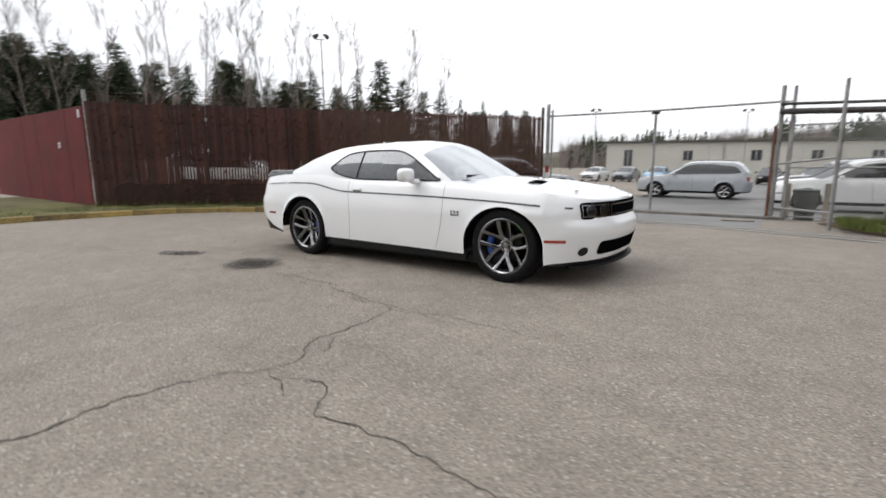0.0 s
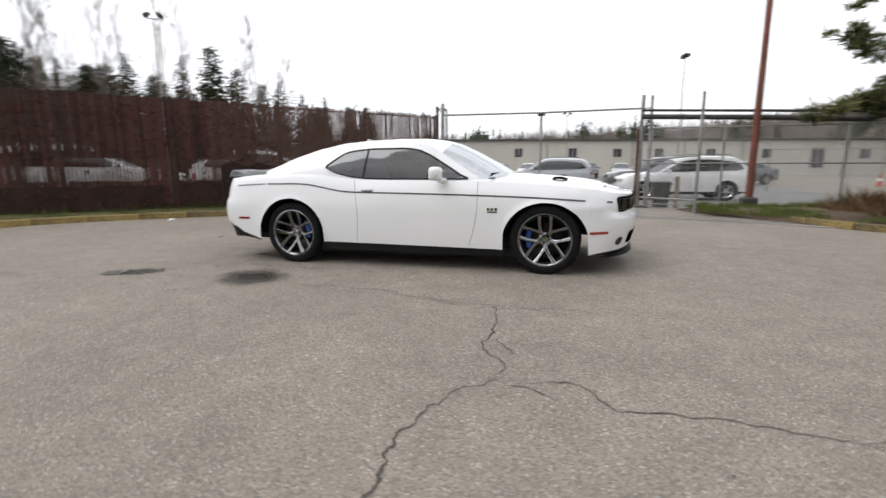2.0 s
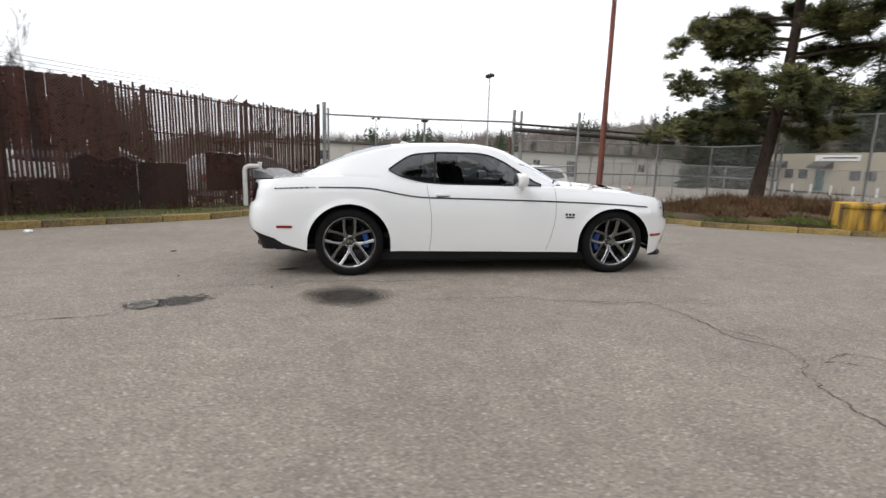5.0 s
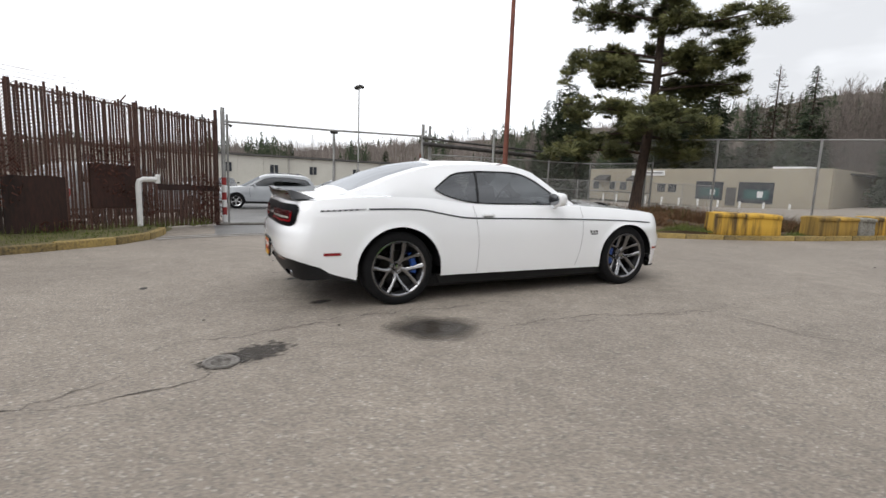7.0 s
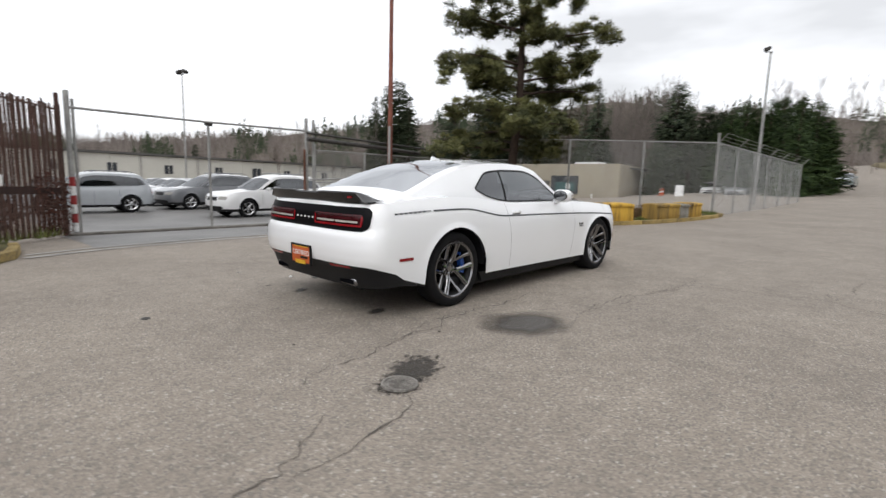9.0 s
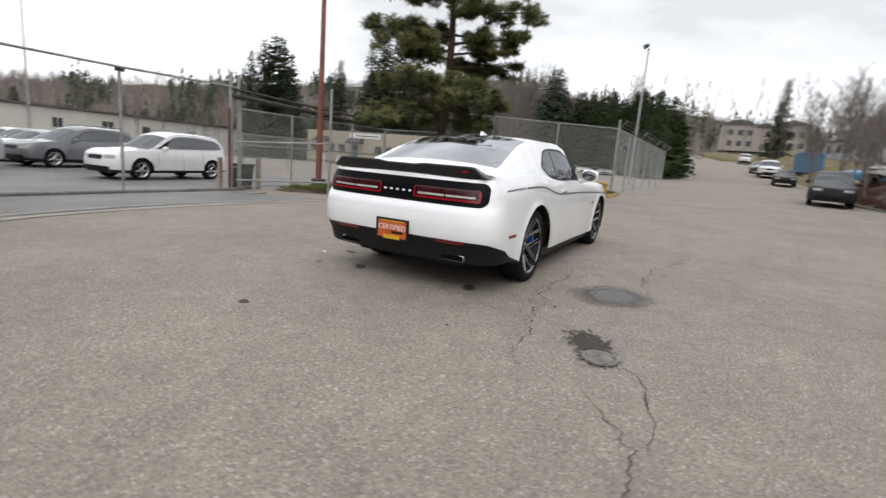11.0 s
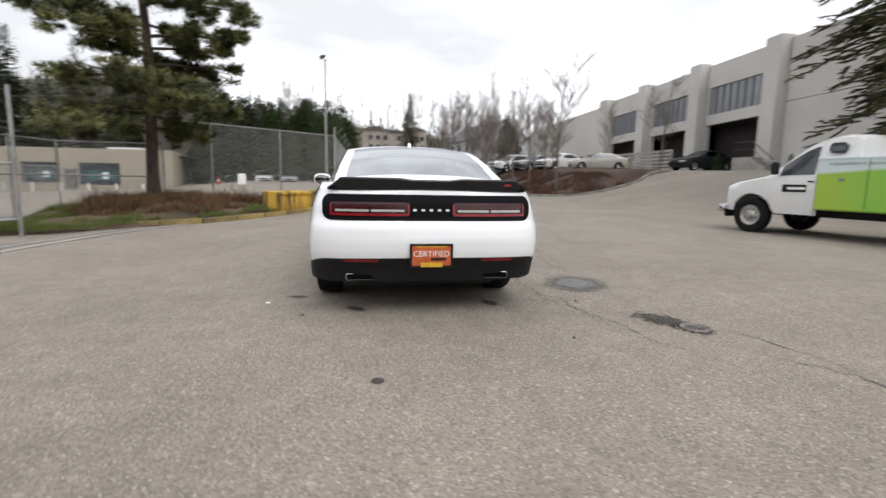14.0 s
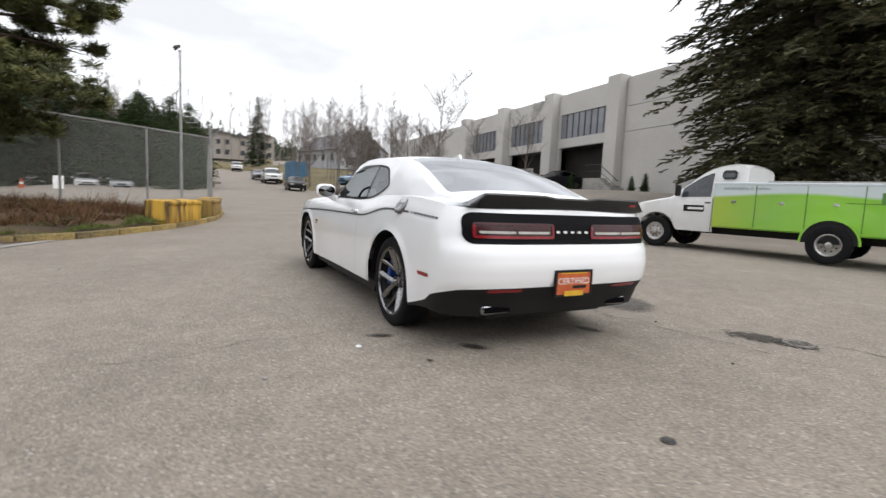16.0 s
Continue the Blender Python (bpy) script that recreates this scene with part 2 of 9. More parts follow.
M_ASPHALT = asphalt_material()
M_PAINT = worn("white_car_paint", (0.90, 0.91, 0.925), (0.88, 0.89, 0.91), 0.25, 0, 300, 1.2, 0.0, 1.0)
M_BLACK = worn("black_plastic", (0.013, 0.013, 0.014), (0.008, 0.008, 0.009), 0.55, 0, 220, 3, 0.08)
M_BLACK.node_tree.nodes["Principled BSDF"].inputs["Specular IOR Level"].default_value = 0.25
M_GLOSSBLACK = worn("gloss_black", (0.010, 0.010, 0.011), (0.006, 0.006, 0.007), 0.22, 0, 120, 2, 0.0, 0.0)
M_TYRE = worn("tyre_rubber", (0.012, 0.012, 0.013), (0.006, 0.006, 0.007), 0.85, 0, 120, 6, 0.2)
M_TYRE.node_tree.nodes["Principled BSDF"].inputs["Specular IOR Level"].default_value = 0.2
M_CHROME = worn("chrome", (0.60, 0.60, 0.61), (0.45, 0.45, 0.46), 0.08, 1.0, 60, 5, 0.0)
M_MIRROR = worn("mirror_glass", (0.26, 0.265, 0.27), (0.22, 0.225, 0.23), 0.03, 1.0, 40, 5, 0.0)
M_HYPER = worn("polished_alloy", (0.32, 0.32, 0.325), (0.20, 0.20, 0.205), 0.05, 1.0, 40, 5, 0.0)
M_DARKCHROME = worn("dark_chrome", (0.30, 0.30, 0.31), (0.2, 0.2, 0.21), 0.16, 1.0, 60, 5, 0.0)
M_DISC = worn("brake_steel", (0.030, 0.029, 0.028), (0.016, 0.015, 0.014), 0.5, 1.0, 80, 6, 0.1)
M_BLUE = worn("blue_caliper", (0.015, 0.07, 0.30), (0.01, 0.05, 0.22), 0.35, 0, 60, 6, 0.05)
M_GLASS = tinted("tinted_glass", (0.12, 0.13, 0.13), 0.04, 0.07, 0.34)
M_BACKGLASS = tinted("rear_glass", (0.17, 0.18, 0.18), 0.06, 0.28, 0.66)
M_CLEAR = tinted("windscreen_glass", (0.22, 0.25, 0.24), 0.04, 0.40, 0.9)
M_STRIPE = worn("grey_stripe_vinyl", (0.07, 0.072, 0.078), (0.05, 0.052, 0.056), 0.35, 0, 200, 4, 0.0)
M_RED = worn("red_lens", (0.30, 0.008, 0.014), (0.20, 0.006, 0.010), 0.25, 0, 120, 10, 0.05, 0.25)
M_DEEPRED = worn("deep_red_lens", (0.060, 0.004, 0.007), (0.030, 0.002, 0.004), 0.25, 0, 120, 10, 0.05, 0.15)
M_LENS = worn("clear_lens", (0.40, 0.39, 0.36), (0.26, 0.25, 0.235), 0.2, 0, 150, 12, 0.1, 0.6)
M_SEAT = worn("dark_seat", (0.03, 0.03, 0.032), (0.018, 0.018, 0.02), 0.7, 0, 90, 4, 0.1)
M_GALV = worn("galvanised_pipe", (0.42, 0.42, 0.41), (0.24, 0.235, 0.225), 0.5, 0.55, 60, 3, 0.1)
M_RUST = worn("rusty_steel", (0.20, 0.085, 0.05), (0.09, 0.04, 0.028), 0.8, 0.1, 40, 3, 0.3)
M_POLE = worn("rust_red_pole", (0.25, 0.08, 0.05), (0.13, 0.05, 0.036), 0.75, 0, 30, 2.5, 0.2)
M_SLAT = worn("brown_slat", (0.092, 0.034, 0.025), (0.034, 0.016, 0.012), 0.75, 0, 45, 2.2, 0.15, 0, (1, 1, 0.3), 0.25)
M_BOARDING = worn("dark_brown_boarding", (0.050, 0.020, 0.014), (0.020, 0.011, 0.009), 0.85, 0, 25, 2.0, 0.3, 0, (1, 1, 0.3))
M_REDPANEL = worn("dark_red_panel", (0.15, 0.016, 0.017), (0.09, 0.011, 0.012), 0.9, 0, 30, 0.9, 0.1)
M_KERB = worn("mossy_yellow_kerb", (0.42, 0.30, 0.10), (0.085, 0.068, 0.040), 0.9, 0, 28, 1.8, 0.4, 0, (1, 1, 1), 0.2, 0.3)
M_CONCRETE = worn("pale_concrete", (0.40, 0.385, 0.36), (0.24, 0.23, 0.215), 0.85, 0, 40, 1.6, 0.2)
M_SOIL = worn("leaf_strewn_soil", (0.13, 0.085, 0.045), (0.045, 0.032, 0.02), 0.95, 0, 16, 0.8, 0.8)
M_MULCH = worn("red_brown_mulch", (0.095, 0.056, 0.040), (0.032, 0.022, 0.017), 0.95, 0, 14, 0.7, 0.8)
M_GRASSY = worn("thin_grass_soil", (0.155, 0.15, 0.05), (0.07, 0.055, 0.028), 0.95, 0, 18, 0.9, 0.8)
M_WIRE = mesh_wire("chain_link", (0.42, 0.42, 0.41), 0.052, 0.10)
M_CRACK = worn("open_crack", (0.13, 0.113, 0.098), (0.045, 0.040, 0.035), 0.95, 0, 60, 6, 0.3)
M_FADED = worn("faded_white_paint", (0.55, 0.53, 0.50), (0.24, 0.21, 0.18), 0.85, 0, 50, 9, 0.3, spread=0.5)
M_IRON = worn("cast_iron", (0.10, 0.095, 0.09), (0.045, 0.042, 0.04), 0.6, 0.5, 60, 8, 0.3)
M_BARK = worn("pine_bark", (0.085, 0.055, 0.04), (0.03, 0.022, 0.018), 0.95, 0, 25, 3, 0.8, 0, (1, 1, 0.25))
M_PALEBARK = worn("birch_bark", (0.27, 0.235, 0.21), (0.15, 0.125, 0.11), 0.9, 0, 12, 1.2, 0.2)
M_GREYBARK = worn("grey_bark", (0.20, 0.165, 0.145), (0.10, 0.085, 0.075), 0.9, 0, 20, 2, 0.3)

# ---- ground ----
def ground_height(x, y):
    east = 0.00055 * max(0.0, x - 5.0) ** 2
    if x > 70:
        east = 0.00055 * 65 ** 2 + 0.0715 * (x - 70)
    east = min(east, 7.0) * (1 - ramp(y, 8, 30)) * (1 - ramp(-y, 40, 90))
    north = -0.42 * ramp(y, 4.5, 17.0) - 0.68 * ramp(y, 22, 70) - 0.02 * clamp(y - 0.9, 0, 5)
    north += 0.035 * ramp(-y, 0.8, 3.2) * ramp(x, -3.5, 1.2)
    north += 0.0105 * clamp(x + 1.475, 0.0, 3.3) * (1 - ramp(y, 1.5, 4.5))
    pad = 1.75 * ramp(-y, 9.5, 20.5) * ramp(x, 2.0, 15.0)
    rise = (1.15 + 0.45 * ramp(-y, 13.2, 16.5)) * ramp(x - y, 31, 37) * ramp(-y, 9.8, 13.8) * ramp(x, 15, 21)
    return east + north + max(pad, rise)


def ground_sheet():
    bm = bmesh.new()
    xs = [-900, -400, -150, -70] + [-40 + 2 * i for i in range(18)] + [-4 + 0.5 * i for i in range(24)] + [8 + i for i in range(42)] + [51 + 3 * i for i in range(27)] + [150, 220, 400, 900]
    ys = [-900, -400, -150, -80] + [-50 + 3 * i for i in range(8)] + [-26 + i for i in range(20)] + [-6 + 0.5 * i for i in range(24)] + [6 + i for i in range(18)] + [24 + 3 * i for i in range(20)] + [100, 150, 400, 900]
    sheet(bm, [[(x, y, ground_height(x, y)) for y in ys] for x in xs])
    bmesh.ops.recalc_face_normals(bm, faces=bm.faces)
    ob = thing("ground", bm, M_ASPHALT, "weathered grey asphalt with exposed pale aggregate", "asphalt", kind="structure", smooth=180)
    if ob.data.polygons[0].normal.z < 0:
        ob.data.flip_normals()
    return ob


ground_sheet()


def on_ground(x, y, up=0.0):
    return Vector((x, y, ground_height(x, y) + up))


def bed(name, outline, mat, label, lift, bumps, category="soil"):
    """A raised patch of soil inside an outline, humped in the middle."""
    n = 26
    cx, cy = sum(p[0] for p in outline) / len(outline), sum(p[1] for p in outline) / len(outline)
    bm = bmesh.new()
    edge = curve_points([(*p, 0) for p in outline] + [(*outline[0], 0)], 0.35)[:-1]
    rings = []
    for k in range(n + 1):
        f = k / n
        row = []
        for p in edge:
            x, y = p.x + (cx - p.x) * f, p.y + (cy - p.y) * f
            d = min(1.0, (Vector((x, y)) - Vector((p.x, p.y))).length / 0.7)
            z = ground_height(x, y) + 0.012 + lift * ramp(d, 0, 1) + 0.05 * ramp(d, 0, 1) * noise.noise(Vector((x * 1.7, y * 1.7, 3)))
            for bx, by, r, h in bumps:
                z += h * math.exp(-((x - bx) ** 2 + (y - by) ** 2) / (r * r)) * ramp(d, 0, 1)
            row.append((x, y, z))
        row.append(row[0])
        rings.append(row)
    sheet(bm, rings)
    bmesh.ops.remove_doubles(bm, verts=bm.verts, dist=0.004)
    bmesh.ops.recalc_face_normals(bm, faces=bm.faces)
    return thing(name, bm, mat, label, category, kind="structure", smooth=180)


KERB_L = [(-9.9, -9.0), (-9.5, -4.0), (-9.15, -1.2), (-8.35, 0.8), (-6.9, 2.55), (-5.2, 3.9), (-4.45, 4.6), (-4.1, 5.5), (-4.0, 6.6)]
KERB_R = [(5.7, 5.9), (6.1, 4.6), (6.9, 3.72), (8.4, 2.65), (10.2, 1.85), (12.2, 1.42), (14.4, 1.2), (16.2, 1.2), (17.0, 1.7), (17.2, 2.6)]
bed("verge_west", KERB_L[:8] + [(-4.2, 8.6), (-8.0, 6.6), (-13.0, 3.0), (-18.0, -1.0), (-18.0, -9.0)], M_GRASSY, "thin grassy verge with leaf litter behind a kerb", 0.09, [], "verge")
bed("verge_east", KERB_R[1:9] + [(16.5, 3.4), (13.0, 5.6), (10.5, 8.6), (7.5, 9.2), (4.3, 9.0), (4.6, 6.9)], M_SOIL, "leaf-strewn planting bed round a pine", 0.12, [(10.2, 6.6, 2.4, 0.42), (8.6, 4.6, 1.8, 0.16)], "soil")


def kerb(name, line, label, group, mat=None):
    """Kerbstones laid end to end along a line."""
    pts = curve_points([(*p, 0) for p in line], 0.9)
    top = holder(name, label, "kerb", kind="structure")
    for i, (a, b) in enumerate(zip(pts, pts[1:])):
        d = b - a
        if d.length < 0.2:
            continue
        bm = boxed((d.length - 0.012, 0.15, 0.24), (0, 0, 0), 0.025, seg=2)
        for v in bm.verts:
            v.co += 0.008 * noise.noise_vector(v.co * 6 + Vector((i, 0, 0)))
        ob = part("kerbstone", bm, mat or M_KERB, top, smooth=40)
        mid = (a + b) / 2
        slope = math.degrees(math.atan2(ground_height(b.x, b.y) - ground_height(a.x, a.y), d.length))
        ob.matrix_world = pose(mid.x, mid.y, ground_height(mid.x, mid.y) + 0.002 + random.uniform(-0.008, 0.008), 0, 0, math.degrees(math.atan2(d.y, d.x))) @ pose(0, 0, 0, 0, -slope, 0)
    return top


kerb("kerb_west", KERB_L, "mossy yellow-painted concrete kerb", "kerbs")
kerb("kerb_east", KERB_R, "worn yellow-painted concrete kerb", "kerbs")


def ribbon(name, line, width, up, mat, label, category, wander=0.0, step=0.3, taper=False, kind="structure"):
    pts = curve_points([(*p, 0) for p in line], step)
    bm = bmesh.new()
    rows = []
    for i, p in enumerate(pts):
        d = (pts[min(i + 1, len(pts) - 1)] - pts[max(i - 1, 0)]).normalized()
        s = Vector((-d.y, d.x, 0))
        q = p + s * wander * noise.noise(p * 3.1 + Vector((0, 0, len(pts)))) + s * wander * 0.5 * noise.noise(p * 11) + s * wander * 0.28 * noise.noise(p * 27)
        w = width * (0.35 + 1.5 * abs(noise.noise(p * 7.3)) if wander else 1.0)
        if taper:
            w *= 0.35 + 0.65 * math.sin(math.pi * clamp(i / max(1, len(pts) - 1), 0.04, 0.96))
        row = []
        for k in (-0.5, 0.5):
            r = q + s * w * k
            row.append((r.x, r.y, ground_height(r.x, r.y) + up))
        rows.append(row)
    sheet(bm, rows)
    bmesh.ops.recalc_face_normals(bm, faces=bm.faces)
    ob = thing(name, bm, mat, label, category, kind=kind)
    if ob.data.polygons[0].normal.z < 0:
        ob.data.flip_normals()
    return ob


# driveway apron across the gate mouth
APRON = [(-4.0, 5.2), (-2.6, 5.75), (-0.4, 6.0), (2.2, 5.75), (4.6, 5.2), (6.2, 4.5)]
ribbon("gutter_strip", APRON, 0.17, 0.010, M_CONCRETE, "pale concrete gutter strip across the gate entrance", "gutter")
ribbon("gutter_strip", [(x + 0.05, y + 0.42) for x, y in APRON], 0.12, 0.010, M_CONCRETE, "narrow pale concrete strip across the gate entrance", "gutter")
bm = bmesh.new()
box(bm, (6.3, 0.18, 0.10), (0, 0, 0), 0.02)
sill = thing("gate_sill", bm, worn("damp_concrete", (0.21, 0.195, 0.175), (0.075, 0.068, 0.06), 0.8, 0, 30, 1.6, 0.3), "low dark damp concrete sill under the sliding gate", "sill", kind="structure")
sill.matrix_world = pose(0.3, 9.22, ground_height(0.3, 9.22) + 0.02, 0, 0, 1.5)

# darker worn asphalt inside the gate
M_LOT = worn("dark_lot_asphalt", (0.185, 0.178, 0.17), (0.10, 0.097, 0.094), 0.55, 0, 40, 0.5, 0.3)
bm = bmesh.new()
sheet(bm, [[(x, y, ground_height(x, y) + 0.005) for y in [9.6 + 0.9 * k for k in range(40)]] for x in [-2.6 + 0.9 * k for k in range(17)]])
bmesh.ops.recalc_face_normals(bm, faces=bm.faces)
apron = bmesh.new()
sheet(apron, [[(x + 0.12 * noise.noise(Vector((x, q, 3))), y, ground_height(x, y) + 0.005) for q in [k / 9 for k in range(10)] for y in [6.32 - 0.035 * (x - 0.3) ** 2 + 0.05 * noise.noise(Vector((x * 2, 0, 1))) + q * (2.78 + 0.035 * (x - 0.3) ** 2)]] for x in [-3.0 + 0.34 * k for k in range(19)]])
bmesh.ops.recalc_face_normals(apron, faces=apron.faces)
apron_floor = thing("apron_surface", apron, M_LOT, "dark damp asphalt between the gutter and the gate sill", "asphalt", kind="structure", smooth=180)
if apron_floor.data.polygons[0].normal.z < 0:
    apron_floor.data.flip_normals()
lot_floor = thing("lot_surface", bm, M_LOT, "dark damp worn asphalt inside the gate", "asphalt", kind="structure", smooth=180)
if lot_floor.data.polygons[0].normal.z < 0:
    lot_floor.data.flip_normals()

# ---- motor cars ----
def superside(d, L, n):
    """Half-width fraction at d metres from a rounded end of length L."""
    k = clamp(1 - d / L)
    return (1 - k ** n) ** (1 / n)


class Shape:
    """The outer form of a car from its side and plan curves."""

    def __init__(self, s):
        self.s = s

    def half(self, x):
        return along(self.s["half"], x)

    def rear(self, z):
        return along(self.s["rear"], z)

    def front(self, z):
        return along(self.s["front"], z)

    def belt(self, x):
        return along(self.s["belt"], x)

    def rise(self, xa):
        """Height of a wheel opening over the hub."""
        return self.s.get("arch_rise", {}).get(xa, self.s["arch"])

    def lower(self, x):
        s, z = self.s, along(self.s["sill"], x)
        for xa in s["axles"]:
            d = abs(x - xa)
            if d < s["arch"]:
                z = max(z, s["hub"] + self.rise(xa) * math.sqrt(1 - (d / s["arch"]) ** 2))
        return z

    def tuck(self, x, z):
        """How far the side leans in at height z."""
        s, top = self.s, self.belt(x)
        low = clamp((s["wide"] - 0.12 - z) / (s["wide"] - 0.2)) ** 2 * s.get("under", 0.055)
        high = clamp((z - s["wide"]) / max(0.1, top - s["wide"]))
        crease = s.get("crease", 0.0) * clamp((z - top + 0.16) / 0.16) ** 2
        flare = 0
        for xa in s["axles"]:
            r = math.hypot(x - xa, (z - s["hub"]) * s["arch"] / self.rise(xa)) - s["arch"]
            flare += s.get("lip", 0.022) * math.exp(-(r / s.get("lip_width", 0.06)) ** 2)
        return -low - s["lean"] * high ** 2 - crease + flare

    def side(self, x, z):
        s = self.s
        y = self.half(x) + self.tuck(x, z)
        y *= superside(x - self.rear(z), s["corner_r"], s["square"]) * superside(self.front(z) - x, s["corner_f"], s.get("square_f", s["square"]))
        return y

    def back(self, y, z, off=0.0):
        """x of the rear face at (y, z)."""
        s = self.s
        xr = self.rear(z)
        w = self.half(xr + s["corner_r"]) + self.tuck(xr + s["corner_r"], z)
        k = clamp(abs(y) / w, 0, 0.9995)
        return xr + s["corner_r"] * (1 - (1 - k ** s["square"]) ** (1 / s["square"])) - off

    def nose(self, y, z, off=0.0):
        s = self.s
        xf = self.front(z)
        w = self.half(xf - s["corner_f"]) + self.tuck(xf - s["corner_f"], z)
        k, q = clamp(abs(y) / w, 0, 0.9995), s.get("square_f", s["square"])
        return xf - s["corner_f"] * (1 - (1 - k ** q) ** (1 / q)) + off


def ring_stations(shape, fine):
    """Stations round half the plan: ('r', y share), ('s', x), ('f', y share)."""
    s = shape.s
    n = 14 if fine else 6
    out = [("r", math.sin(math.pi / 2 * k / n)) for k in range(n)]
    x0, x1 = shape.rear(s["wide"]) + s["corner_r"], shape.front(s["wide"]) - s["corner_f"]
    xs = set()
    m = 44 if fine else 14
    for k in range(m + 1):
        xs.add(round(x0 + (x1 - x0) * k / m, 4))
    na = 22 if fine else 8
    near = []
    for xa in s["axles"]:
        for k in range(na + 1):
            near.append(round(xa - s["arch"] * math.cos(math.pi * k / na), 4))
        near += [round(xa - s["arch"] - 0.004, 4), round(xa + s["arch"] + 0.004, 4)]
    xs = {x for x in xs if all(abs(x - q) > 0.02 for q in near)} | {x for x in near if x0 < x < x1}
    out += [("s", x) for x in sorted(xs)]
    L, q = s["corner_f"], s.get("square_f", s["square"])
    fs = [math.sin(math.pi / 2 * k / n) for k in range(n)]
    edge = [(1 - clamp(1 - (shape.front(s["wide"]) - x) / L) ** q) ** (1 / q) for x in near if x >= x1]
    fs = [f for f in fs if all(abs(f - e) > 0.006 for e in edge)] + edge
    out += [("f", f) for f in sorted(fs, reverse=True)]
    return out, near


def levels(shape, x, z0, z1, nv):
    """Heights of the rows at x: three under the edge of the dark trim, the rest above."""
    zd = clamp(along(shape.s["dark_below"], x), z0, z1)
    return [z0 + (zd - z0) * k / 3 for k in range(3)] + [zd + (z1 - zd) * k / (nv - 3) for k in range(nv - 2)]


def body_shell(shape, fine, sign_rows):
    """Rows of points for the wall of the body, station by station, for one side."""
    s = shape.s
    st, _ = ring_stations(shape, fine)
    nv = 18 if fine else 10
    rows = []
    for kind, a in st:
        row = []
        if kind == "s":
            z0, z1 = shape.lower(a), shape.belt(a)
            for z in levels(shape, a, z0, z1, nv):
                row.append(Vector((a, shape.side(a, z), z)))
        else:
            xe = shape.rear(s["wide"]) if kind == "r" else shape.front(s["wide"])
            L = s["corner_r"] if kind == "r" else s["corner_f"]
            q = s["square"] if kind == "r" else s.get("square_f", s["square"])
            d = L * (1 - (1 - a ** q) ** (1 / q))
            x_at = xe + d if kind == "r" else xe - d
            z0, z1 = shape.lower(x_at), shape.belt(x_at)
            for z in levels(shape, x_at, z0, z1, nv):
                xi = (shape.rear(z) + d) if kind == "r" else x_at + (shape.front(z) - xe) * ramp(x_at, s["axles"][1] + s["arch"] + 0.02, s["axles"][1] + s["arch"] + 0.3)
                w = shape.half(xe + (L if kind == "r" else -L)) + shape.tuck(xe + (L if kind == "r" else -L), z)
                row.append(Vector((xi, w * a, z)))
        if sign_rows < 0:
            row = [Vector((p.x, -p.y, p.z)) for p in row]
        rows.append(row)
    return st, rows


def roof_section(shape, x, nt):
    """Points across the cabin at x: up one side, over, and down the other."""
    s = shape.s
    base_z, base_y = shape.belt(x) - 0.01, along(s["cab_base"], x)
    rail_z, rail_y = along(s["rail_z"], x), along(s["rail_y"], x)
    cz = along(s["roof_z"], x)
    rail_z = max(rail_z, base_z)
    lo, hi = along(s["win_lo"], x), along(s["win_hi"], x)
    lo, hi = clamp(lo, base_z, rail_z), clamp(hi, base_z, rail_z)
    if hi < lo:
        hi = lo
    half = []
    zs = [base_z, lo, lo + (hi - lo) / 3, lo + (hi - lo) * 2 / 3, hi, rail_z]
    for z in zs:
        k = (z - base_z) / max(1e-4, rail_z - base_z) if rail_z > base_z + 1e-4 else 1.0
        y = base_y + (rail_y - base_y) * (k ** 1.35)
        half.append((y, z))
    for k in range(1, nt + 1):
        f = k / nt
        y = rail_y * (1 - f)
        half.append((y, rail_z + (cz - rail_z) * (1 - (1 - f) ** 2.3)))
    left = [Vector((x, y, z)) for y, z in half]
    right = [Vector((x, -y, z)) for y, z in reversed(half[:-1])]
    return left + right


